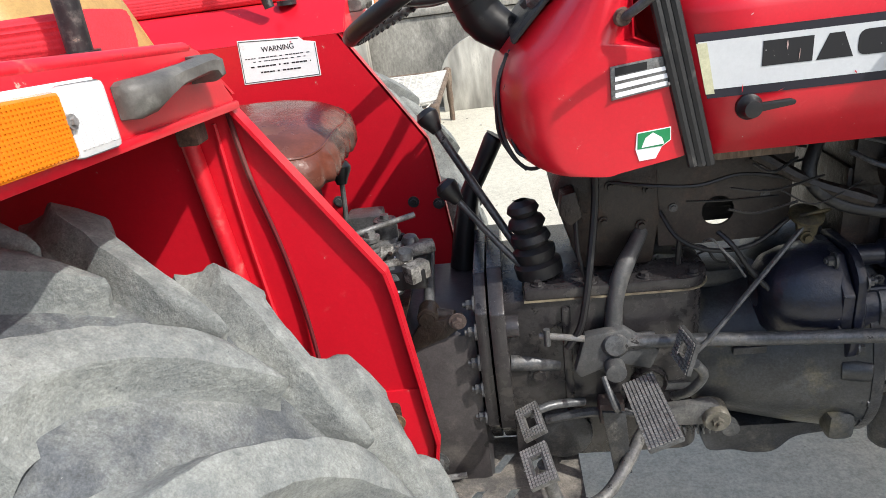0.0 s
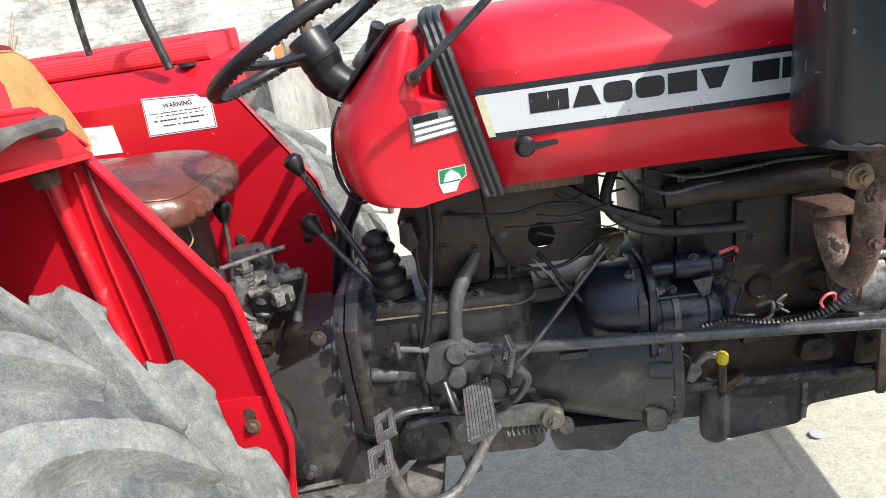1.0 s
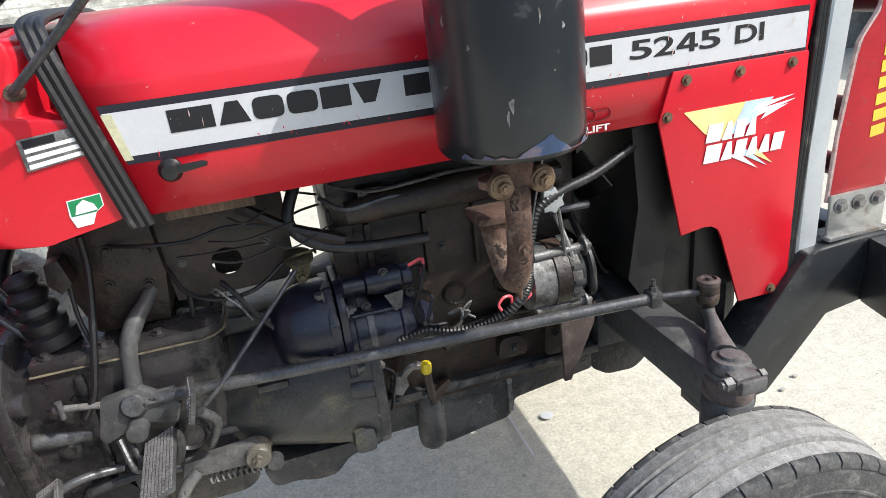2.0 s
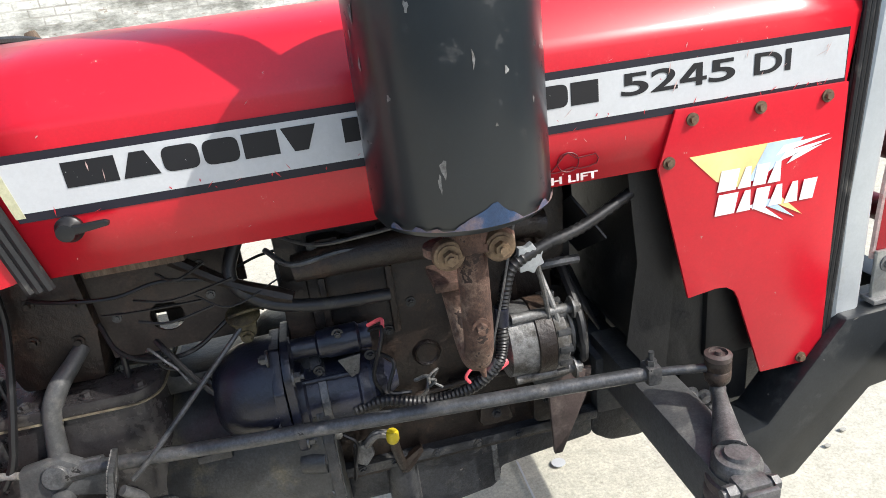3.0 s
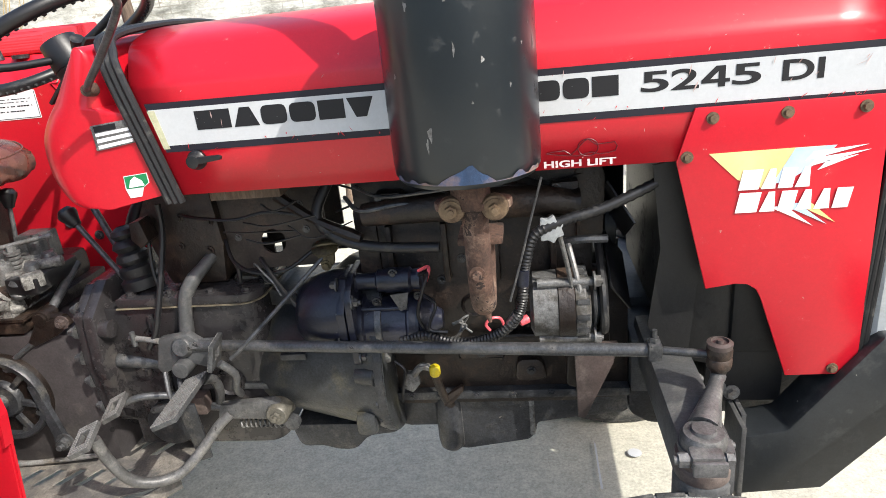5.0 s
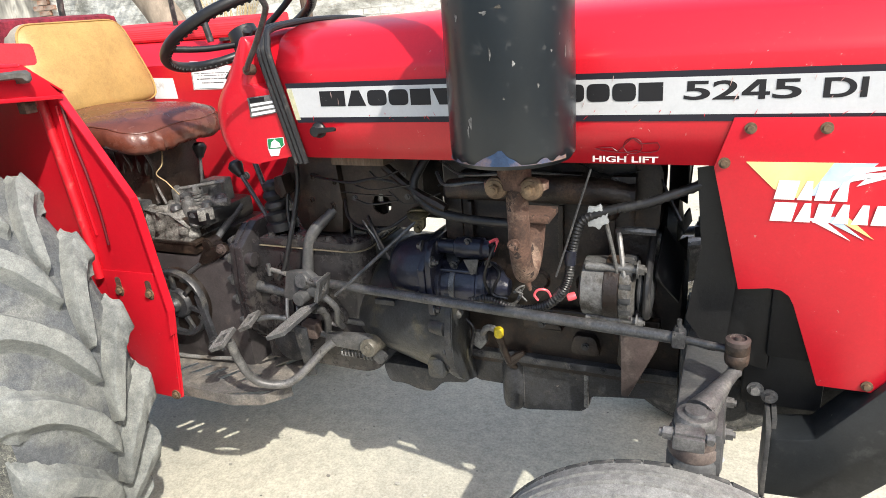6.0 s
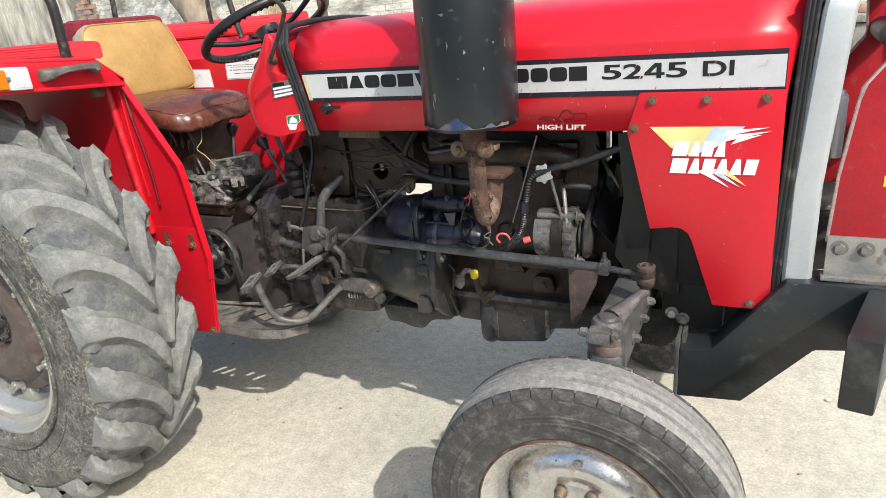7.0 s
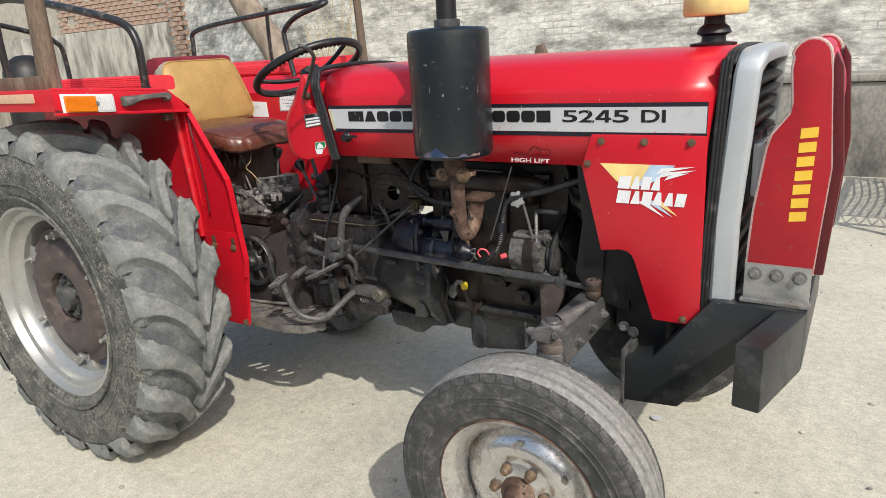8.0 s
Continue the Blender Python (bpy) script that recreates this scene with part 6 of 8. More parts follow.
part("pump_tube", tube(nb(), [(1.575, -0.225, 0.955), (1.60, -0.235, 0.962), (1.65, -0.232, 0.960)], 0.008, 8, 4), STEEL_DARK, tractor, "small greasy coolant tap")

# star-shaped plastic cap on its neck
sc = [(1.547 + (0.026 if i % 2 else 0.019) * math.cos(2 * math.pi * i / 14), 1.006 + (0.026 if i % 2 else 0.019) * math.sin(2 * math.pi * i / 14)) for i in range(14)]
star = part("star_knob", prism(nb(), sc, "y", -0.300, -0.286, 0.003), material("grey alloy knob", (0.34, 0.36, 0.37), 0.5, 0.3, bump=0.05), tractor, "star-shaped grey cap of the oil filler")
part("knob_neck", cyl(nb(), (1.547, -0.288, 1.004), (1.555, -0.19, 0.985), 0.016, 0.02), CAST_BROWN, star)
part("dip_rod", tube(nb(), [(1.585, -0.262, 0.86), (1.575, -0.275, 0.93), (1.562, -0.285, 0.995)], 0.0042, 8, 4), ALLOY, tractor, "bright steel stay rod")

# ribbed conduit from the radiator side down to the starter
hose = part("wiring_conduit", tube(nb(), [(1.80, -0.235, 1.092), (1.731, -0.262, 1.068), (1.64, -0.282, 1.035), (1.575, -0.290, 1.020), (1.520, -0.297, 0.998), (1.503, -0.297, 0.95), (1.497, -0.295, 0.915), (1.492, -0.302, 0.875), (1.480, -0.308, 0.845),
                                   (1.445, -0.297, 0.808), (1.40, -0.28, 0.785), (1.35, -0.265, 0.778), (1.30, -0.25, 0.785), (1.25, -0.24, 0.77)], 0.0088, 10, 14, ribs=0.0016), PLASTIC, tractor, "ribbed black wiring conduit")
part("conduit_tape", tube(nb(), [(1.495, -0.296, 0.905), (1.497, -0.297, 0.935)], 0.0115, 10, 2), CAST_BLUE, hose)
part("conduit_tape", tube(nb(), [(1.470, -0.304, 0.832), (1.484, -0.306, 0.852)], 0.0115, 10, 2), STEEL_DARK, hose)
part("pink_wire", tube(nb(), [(1.458, -0.30, 0.824), (1.452, -0.312, 0.848), (1.436, -0.318, 0.852), (1.426, -0.318, 0.840), (1.432, -0.314, 0.826)], 0.0026, 8, 6), PINKWIRE, hose, "loop of pink wire")
part("control_wire", tube(nb(), [(1.536, -0.298, 1.10), (1.515, -0.305, 1.03), (1.495, -0.313, 0.96), (1.472, -0.32, 0.885)], 0.0022, 6, 4), STEEL_DARK, tractor, "thin control wire")
part("black_hose", tube(nb(), [(1.13, -0.14, 1.09), (1.10, -0.175, 1.02), (1.14, -0.19, 0.975), (1.22, -0.20, 0.955), (1.34, -0.205, 0.950)], 0.011, 10, 6), RUBBER, tractor, "black rubber hose along the engine")

# oil filler with a yellow cap
fil = part("oil_filler", tube(nb(), [(1.303, -0.202, 0.668), (1.306, -0.196, 0.64), (1.312, -0.182, 0.60), (1.318, -0.165, 0.57), (1.325, -0.14, 0.555)], [0.010, 0.009, 0.0085, 0.009, 0.012], 12, 4), CAST_BROWN, tractor, "cast oil filler neck")
part("filler_cap", lathe(nb(), [(0, 0.690), (0.009, 0.689), (0.0115, 0.685), (0.0115, 0.670), (0.009, 0.666)], (1.303, -0.205, 0), (0, 0, 1), 16), YELLOW_CAP, fil, "yellow filler cap")
part("pale_clip", prism(nb(), [(1.232, 0.665), (1.262, 0.668), (1.268, 0.640), (1.250, 0.618), (1.228, 0.630)], "y", -0.196, -0.180, 0.005), ALLOY, fil, "pale alloy fitting")
part("clip_pipe", tube(nb(), [(1.255, -0.19, 0.66), (1.275, -0.2, 0.685), (1.298, -0.2, 0.68)], 0.008, 8, 4), STEEL, fil)
part("filler_stay", prism(nb(), fillet([(1.318, 0.600), (1.352, 0.622), (1.356, 0.612), (1.330, 0.580), (1.308, 0.572)], 0.003, 2), "y", -0.182, -0.168, 0.002), CAST_BROWN, fil)

# -- tank support plate with its round hole, and the board above --
def holed_plate():
    bm = nb()
    outer = [(0.882, 0.892), (1.078, 0.896), (1.098, 0.925), (1.098, 1.075), (0.870, 1.070)]
    hx, hz, r, k = 0.980, 0.952, 0.027, 24
    # a fan of quads between the hole and the outline
    ring = [(hx + r * math.cos(2 * math.pi * i / k), hz + r * math.sin(2 * math.pi * i / k)) for i in range(k)]
    def out_at(a):
        d = Vector((math.cos(a), math.sin(a)))
        best = 9.0
        for p, q in zip(outer, outer[1:] + outer[:1]):
            e = Vector((q[0] - p[0], q[1] - p[1]))
            den = d.x * e.y - d.y * e.x
            if abs(den) < 1e-9:
                continue
            w = Vector((p[0] - hx, p[1] - hz))
            t = (w.x * e.y - w.y * e.x) / den
            s = (w.x * d.y - w.y * d.x) / den
            if t > 0 and -1e-6 <= s <= 1 + 1e-6:
                best = min(best, t)
        return (hx + d.x * best, hz + d.y * best)
    far = [out_at(2 * math.pi * i / k) for i in range(k)]
    lay = []
    for y in (-0.124, -0.119):
        lay.append(([bm.verts.new((x, y, z)) for x, z in ring], [bm.verts.new((x, y, z)) for x, z in far]))
    (a, b), (c, d) = lay
    for i in range(k):
        j = (i + 1) % k
        bm.faces.new((a[i], b[i], b[j], a[j]))
        bm.faces.new((c[i], c[j], d[j], d[i]))
        bm.faces.new((a[i], a[j], c[j], c[i]))
        bm.faces.new((b[i], d[i], d[j], b[j]))
    bmesh.ops.recalc_face_normals(bm, faces=bm.faces[:])
    return part("support_plate", bm, material("brown-black sheet steel", (0.034, 0.025, 0.020), 0.5, var=0.35, bump=0.10, dirt=(0.085, 0.062, 0.047), amount=0.24, dscale=12, grain=0.25), tractor, "brown-black sheet steel tank support with a round hole", 20)


hp = holed_plate()
bp_ = nb()
for k, (xa, xb, za, zb_) in enumerate(((0.86, 1.098, 0.940, 1.09), (0.86, 0.898, 0.84, 0.944), (0.912, 0.985, 0.905, 0.944), (0.894, 0.925, 0.84, 0.918), (0.944, 1.098, 0.880, 0.908), (0.981, 1.090, 0.904, 0.944))):
    box(bp_, xa, xb, 0.0012 * (k % 3), 0.008 + 0.0012 * (k % 3), za, zb_, 0.001)
part("back_plate", bp_, CAST_BROWN, tractor, "dark cut-out plate on the far side of the tank support")
part("engine_end", box(nb(), 1.166, 1.212, CY - 0.10, CY + 0.12, 0.84, 1.02, 0.008), CAST_BROWN, blk)
for pts in ([(1.090, 0.0, 1.035), (1.13, 0.0, 1.020), (1.18, -0.02, 1.010)], [(1.090, -0.02, 0.975), (1.13, -0.02, 0.988), (1.18, -0.03, 0.998)]):
    part("spill_pipe", tube(nb(), pts, 0.0028, 6, 4), STEEL_DARK, tractor, "thin dark fuel return pipe")
part("housing_hump", prism(nb(), fillet([(0.87, 0.80), (1.14, 0.80), (1.14, 0.838), (0.955, 0.834), (0.925, 0.872), (0.87, 0.880)], 0.012, 3), "y", CY - 0.06, CY + 0.08, 0.008), BELL_PAINT, gear)
for x, z in ((0.905, 0.965), (1.055, 0.975), (1.05, 1.03)):
    part("plate_rivet", bolt(nb(), (x, -0.124, z), (0, -1, 0), 0.005, 0.003), STEEL_DARK, hp)
part("packing_board", box(nb(), 0.915, 1.055, -0.225, -0.135, 1.075, 1.100, 0.004), WOOD, tractor, "oil-stained wooden packing board")
part("fuel_tank", box(nb(), 0.95, 1.60, CY - 0.19, CY + 0.19, 1.175, 1.325, 0.02), BLACK_MATT, tractor, "black fuel tank under the bonnet")
sbx = part("steering_box", prism(nb(), [(0.742, 0.872), (0.868, 0.872), (0.880, 0.96), (0.872, 1.085), (0.735, 1.085), (0.700, 1.02), (0.720, 0.95)], "y", CY - 0.085, CY + 0.085, 0.012), CAST_BROWN, tractor, "grimy cast steering box")
for a in range(4):
    part("box_bolt", bolt(nb(), (0.822 + 0.045 * math.cos(a * 1.57 + 0.6), CY - 0.086, 0.985 + 0.045 * math.sin(a * 1.57 + 0.6)), (0, -1, 0), 0.006, 0.006), CAST_BROWN, sbx)
part("bracket_strap", prism(nb(), [(0.712, 1.03), (0.735, 1.035), (0.745, 0.99), (0.725, 0.975), (0.708, 0.995)], "y", -0.19, -0.15, 0.003), CAST_BROWN, tractor, "small rusted cable bracket")
for pts, r, lb in (([(0.770, -0.165, 1.06), (0.768, -0.170, 1.005), (0.757, -0.190, 0.93), (0.742, -0.215, 0.85), (0.728, -0.225, 0.80), (0.705, -0.228, 0.765)], 0.0065, "black control cable"),
                   ([(0.735, -0.17, 1.00), (0.735, -0.185, 0.93), (0.745, -0.195, 0.875)], 0.004, "thin black rod"),
                   ([(0.880, -0.135, 0.965), (0.905, -0.165, 0.925), (0.955, -0.180, 0.905), (1.02, -0.180, 0.910), (1.08, -0.165, 0.945)], 0.004, "black cable loop"),
                   ([(0.80, -0.15, 1.03), (0.86, -0.17, 1.025), (0.93, -0.175, 1.02), (1.00, -0.17, 1.03), (1.09, -0.16, 1.01)], 0.0035, "black cable"),
                   ([(0.90, -0.14, 0.895), (0.945, -0.16, 0.905), (0.965, -0.165, 0.88), (0.985, -0.16, 0.87)], 0.0025, "loose wire end"),
                   ([(0.94, -0.15, 0.885), (0.955, -0.165, 0.90), (0.975, -0.17, 0.895), (0.99, -0.175, 0.865)], 0.002, "loose wire end"),
                   ([(0.905, -0.16, 0.875), (0.908, -0.16, 0.92)], 0.005, "short rod"),
                   ([(1.02, -0.18, 0.86), (1.06, -0.20, 0.82), (1.12, -0.22, 0.77), (1.18, -0.225, 0.765)], 0.006, "black cable")):
    part("control_cable", tube(nb(), pts, r, 8, 6), PLASTIC, tractor, lb)
part("throttle_link", tube(nb(), [(1.106, -0.172, 0.938), (1.02, -0.214, 0.860), (0.933, -0.256, 0.782), (0.90, -0.265, 0.755)], 0.0045, 8, 3), STEEL_DARK, tractor, "thin steel throttle link")
lk = nb()
lathe(lk, [(0.0, -0.006), (0.024, -0.006), (0.027, -0.003), (0.027, 0.002), (0.018, 0.006), (0.0, 0.007)], (1.104, -0.172, 0.950), (0.05, -0.35, 1), 24)
prism(lk, fillet([(1.086, 0.945), (1.124, 0.945), (1.120, 0.915), (1.104, 0.902), (1.092, 0.912)], 0.006, 3), "y", -0.180, -0.168, 0.003)
bolt(lk, (1.104, -0.180, 0.914), (0, -1, 0), 0.007, 0.007)
tube(lk, [(1.086, -0.19, 0.958), (1.105, -0.20, 0.966), (1.132, -0.185, 0.962), (1.136, -0.165, 0.950)], 0.0028, 7, 5)
part("link_lever", lk, material("olive-brown greasy brass", (0.085, 0.070, 0.036), 0.45, 0.3, var=0.4, bump=0.15, dirt=(0.030, 0.025, 0.018), amount=0.3, dscale=30, grain=0.3), tractor, "small greasy brass governor lever")
part("engine_strut", tube(nb(), [(1.02, -0.16, 1.06), (1.10, -0.18, 1.01), (1.19, -0.20, 0.975)], [0.012, 0.01, 0.014], 8, 4), CAST_BROWN, tractor, "dark stay between tank and engine")

# -- brake pedals, their pivot and the bent step tube --
def pad(name, c, u, v, w, h, t, mat, hole=False, ribs=9, label=""):
    """A flat pad round c, w wide along u and h high along v, with raised cross bars."""
    c, u, v = Vector(c), Vector(u).normalized(), Vector(v).normalized()
    v = (v - u * v.dot(u)).normalized()
    n = u.cross(v)
    if n.z < 0:
        u, n = -u, -n
    m = Matrix((( u.x, v.x, n.x, c.x), (u.y, v.y, n.y, c.y), (u.z, v.z, n.z, c.z), (0, 0, 0, 1)))
    b = nb()
    if hole:
        for x0, x1, y0, y1 in ((-w / 2, -w * 0.2, -h / 2, h / 2), (w * 0.2, w / 2, -h / 2, h / 2), (-w * 0.2, w * 0.2, -h / 2, -h * 0.22), (-w * 0.2, w * 0.2, h * 0.22, h / 2)):
            box(b, x0, x1, y0, y1, -t / 2, t / 2, 0.0012, m=m)
    else:
        box(b, -w / 2, w / 2, -h / 2, h / 2, -t / 2, t / 2, 0.003, m=m)
    ob = part(name, b, mat, tractor, label)
    # chequered face: fine square studs
    studs = nb()
    across = 9
    for i in range(ribs):
        for j in range(across):
            x, y = w * (-0.5 + (j + 0.5) / across), -h / 2 + h * (i + 0.5) / ribs
            if not (hole and abs(x) < w * 0.23 and abs(y) < h * 0.25):
                box(studs, x - w / across * 0.33, x + w / across * 0.33, y - h / ribs * 0.33, y + h / ribs * 0.33, t * 0.45, t * 0.45 + 0.0022, 0.0, m=m)
    tagged(part("grip_face", studs, PAD_STEEL, ob, "worn chequered grip"), kind="stuff")
    return ob


# u points across the pad, v from its inner to its outer end
p1 = pad("brake_pedal", (0.822, -0.342, 0.712), (0.93, 0.05, 0.36), (-0.02, -1, -0.04), 0.056, 0.160, 0.010, STEEL_DARK, ribs=24, label="worn steel brake pedal with cross grip")
p2 = pad("brake_pedal", (0.886, -0.290, 0.786), (0.25, 0.05, 0.97), (0.05, -1, -0.30), 0.058, 0.062, 0.008, STEEL_DARK, True, 6, "dark perforated brake pedal")
pA = pad("foot_pedal", (0.632, -0.287, 0.660), (0.90, 0.1, 0.42), (0.05, -1, -0.25), 0.042, 0.066, 0.010, FORGED, True, 12, "chequered steel pedal pad with a slot")
pB = pad("foot_pedal", (0.638, -0.398, 0.664), (0.92, 0.1, 0.38), (0.05, -1, -0.28), 0.046, 0.070, 0.010, FORGED, True, 12, "chequered steel pedal pad with a slot")
part("pedal_tube", tube(nb(), [(0.646, -0.385, 0.655), (0.655, -0.378, 0.60), (0.672, -0.362, 0.540), (0.705, -0.342, 0.512), (0.752, -0.31, 0.508), (0.795, -0.275, 0.545), (0.825, -0.245, 0.580), (0.85, -0.230, 0.600)], 0.0115, 12, 6), FORGED, pB, "bent steel pedal tube")
ar = nb()
prism(ar, [(0.82, 0.588), (0.83, 0.622), (0.95, 0.632), (0.975, 0.617), (0.965, 0.588), (0.94, 0.584)], "y", -0.232, -0.212, 0.004)
part("pedal_arm", ar, FORGED, tractor, "flat forged pedal arm")
part("pedal_arm", prism(nb(), [(0.80, 0.644), (0.81, 0.660), (0.95, 0.654), (0.955, 0.638)], "y", -0.20, -0.188, 0.003), STEEL_DARK, tractor, "flat forged pedal arm")
pv = nb()
lathe(pv, [(0, 0.0), (0.021, 0.0), (0.024, 0.004), (0.024, 0.045), (0.027, 0.048), (0.027, 0.060), (0.0, 0.062)], (0.958, -0.244, 0.600), (0.02, 1, 0), 28)
bolt(pv, (0.958, -0.244, 0.600), (0, -1, 0), 0.011, 0.006, False, 0.010)
part("pedal_pivot", pv, material("tan-grey bush metal", (0.125, 0.117, 0.096), 0.45, 0.2, var=0.3, bump=0.08, dirt=(0.09, 0.08, 0.06), amount=0.25, dscale=24, grain=0.25), tractor, "greasy pedal pivot bush")
part("pivot_eye", cyl(nb(), (0.985, -0.235, 0.572), (0.985, -0.215, 0.572), 0.016, seg=16, bev=0.003), STEEL_DARK, tractor, "small spring eye")
part("return_spring", tube(nb(), [(0.86 + 0.11 * i / 40, -0.215 + 0.009 * math.cos(i * 1.6), 0.563 + 0.009 * math.sin(i * 1.6)) for i in range(41)], 0.0022, 5, 2), ALLOY, tractor, "steel return spring")
sp = nb()
prism(sp, [(0.735, 0.790), (0.80, 0.800), (0.86, 0.752), (0.845, 0.715), (0.80, 0.728), (0.765, 0.722), (0.725, 0.705), (0.715, 0.72)], "y", -0.236, -0.214, 0.006)
cyl(sp, (0.782, -0.262, 0.728), (0.782, -0.20, 0.728), 0.018, seg=18, bev=0.003)
part("pivot_bracket", sp, AXLE, tractor, "forged grey steering bracket")
part("pedal_shank", tube(nb(), [(0.826, -0.262, 0.705), (0.835, -0.235, 0.69), (0.83, -0.215, 0.65), (0.815, -0.20, 0.61)], 0.010, 10, 4), STEEL_DARK, p1)
part("pedal_shank", tube(nb(), [(0.898, -0.305, 0.770), (0.916, -0.290, 0.735), (0.900, -0.27, 0.690), (0.885, -0.23, 0.65)], 0.008, 10, 4), STEEL_DARK, p2)
part("pedal_shank", tube(nb(), [(0.63, -0.255, 0.65), (0.67, -0.24, 0.655), (0.73, -0.215, 0.64)], 0.008, 10, 4), STEEL_DARK, pA, "worn steel pedal rod")
part("pull_rod", tube(nb(), [(0.765, -0.245, 0.70), (0.78, -0.28, 0.675), (0.772, -0.30, 0.69), (0.758, -0.275, 0.735)], 0.005, 8, 5), STEEL_DARK, tractor, "bent steel pull rod")
part("hanger_plate", prism(nb(), [(0.755, 0.655), (0.795, 0.650), (0.805, 0.515), (0.775, 0.505)], "y", -0.268, -0.262, 0.001), CAST, tractor, "thin dark hanger plate")
part("linkage_rod", tube(nb(), [(0.66, -0.21, 0.60), (0.74, -0.215, 0.615), (0.82, -0.205, 0.60)], 0.009, 8, 4), STEEL_DARK, tractor, "corroded linkage rod")
part("linkage_block", box(nb(), 0.755, 0.80, -0.235, -0.20, 0.60, 0.645, 0.006), HUB, tractor, "corroded brown linkage block")
part("selector_pin", cyl(nb(), (0.66, -0.215, 0.786), (0.735, -0.232, 0.784), 0.006, seg=10), STEEL, tractor, "steel selector pin")
part("pin_cross", cyl(nb(), (0.672, -0.222, 0.770), (0.672, -0.222, 0.802), 0.006, seg=10), STEEL_DARK, tractor, "cross pin")

# -- slotted footplate --
def footplate(side):
    Y = lambda y: mirror_y(y, side)
    b = nb()
    z0, z1 = 0.467, 0.470
    # slanting slots left open, in two rows, with one short cross slot
    cols = [0.12, 0.172, 0.224, 0.276, 0.372, 0.424, 0.476, 0.528, 0.594]
    xl = sorted({0.06, 0.72, 0.330, 0.349, 0.58, 0.70, *cols, *[c + 0.021 for c in cols]})
    yl = sorted({-0.10, -0.362, -0.33, -0.302, -0.247, -0.238, -0.212, -0.204, -0.150})
    vt = {}

    def V(x, y, z):
        # the front corner is drawn in; the slots slant
        k = max(0.0, (x - 0.58) / 0.14)
        w = y + (0.085 * k * k) * max(0.0, (-y - 0.10) / 0.262)
        key = (round(x, 4), round(y, 4), z)
        if key not in vt:
            vt[key] = b.verts.new((x + (0.6 * (min(max(y, -0.302), -0.150) + 0.226) if 0.10 < x < 0.64 else 0.0), Y(w), z))
        return vt[key]
    open_cells = {(round(c, 4), q) for c in cols for q in (-0.302, -0.204)} | {(0.33, -0.238)}
    solid = set()
    for i in range(len(xl) - 1):
        for j in range(len(yl) - 1):
            if (round(xl[i], 4), round(yl[j], 4)) in open_cells:
                continue
            solid.add((i, j))
    for (i, j) in solid:
        x0, x1, y0, y1 = xl[i], xl[i + 1], yl[j], yl[j + 1]
        b.faces.new((V(x0, y0, z1), V(x1, y0, z1), V(x1, y1, z1), V(x0, y1, z1)))
        b.faces.new((V(x0, y0, z0), V(x0, y1, z0), V(x1, y1, z0), V(x1, y0, z0)))
        for di, dj, p, q in ((-1, 0, (x0, y0), (x0, y1)), (1, 0, (x1, y1), (x1, y0)), (0, -1, (x1, y0), (x0, y0)), (0, 1, (x0, y1), (x1, y1))):
            if (i + di, j + dj) not in solid:
                b.faces.new((V(*p, z0), V(*p, z1), V(*q, z1), V(*q, z0)))
    bmesh.ops.recalc_face_normals(b, faces=b.faces[:])
    ob = part("footplate", b, material("dusty dark footplate steel", (0.095, 0.090, 0.085), 0.6, var=0.3, bump=0.15, dirt=(0.19, 0.172, 0.148), amount=0.36, dscale=14, grain=0.3) if side < 0 else bpy.data.materials["dusty dark footplate steel"], tractor, "dusty slotted steel footplate", 20)
    ob.matrix_basis = pose(0.0, 0, 0.0)
    part("footplate_lip", prism(nb(), [(0.06, Y(-0.367)), (0.59, Y(-0.367)), (0.67, Y(-0.342)), (0.724, Y(-0.278)), (0.718, Y(-0.275)), (0.666, Y(-0.337)), (0.588, Y(-0.361)), (0.06, Y(-0.361))], "z", 0.440, 0.4715, 0.001), bpy.data.materials["dusty dark footplate steel"], ob)


footplate(-1)
footplate(1)
part("brake_rod", tube(nb(), [(0.22, -0.245, 0.475), (0.38, -0.235, 0.482), (0.50, -0.225, 0.49)], 0.006, 8, 4), STEEL, tractor, "thin steel brake rod")

# -- lift linkage arm beside the hydraulic cover --
la = nb()
cyl(la, (0.470, -0.218, 0.838), (0.470, -0.180, 0.838), 0.019, seg=22, bev=0.003)
cyl(la, (0.470, -0.224, 0.838), (0.470, -0.216, 0.838), 0.014, seg=18)
tube(la, [(0.470, -0.20, 0.838), (0.49, -0.20, 0.835), (0.515, -0.205, 0.832)], 0.012, 10, 3)
prism(la, [(0.455, 0.83), (0.53, 0.842), (0.538, 0.825), (0.50, 0.80), (0.44, 0.775), (0.425, 0.785)], "y", -0.222, -0.206, 0.004)
link_arm = part("lift_link", la, CAST_BROWN, tractor, "greasy lift linkage clevis")
part("clevis_pin", bolt(nb(), (0.522, -0.222, 0.832), (0, -1, 0), 0.010, 0.010, True, 0.006), HUB, link_arm)
part("lift_rod", tube(nb(), [(0.435, -0.214, 0.783), (0.36, -0.218, 0.735), (0.26, -0.222, 0.670), (0.20, -0.225, 0.64)], 0.0065, 10, 3), STEEL_DARK, link_arm)
part("rocker_shaft", cyl(nb(), (0.470, -0.19, 0.838), (0.470, -0.06, 0.905), 0.010, seg=16), STEEL_DARK, link_arm)
bxv = part("valve_box", box(nb(), 0.40, 0.475, -0.20, -0.06, 0.888, 0.925, 0.005), PLASTIC, tractor, "black control valve box")
part("paper_tag", box(nb(), 0.415, 0.440, -0.17, -0.135, 0.9255, 0.9265, 0.0), WHITE, bxv, "small white tag")
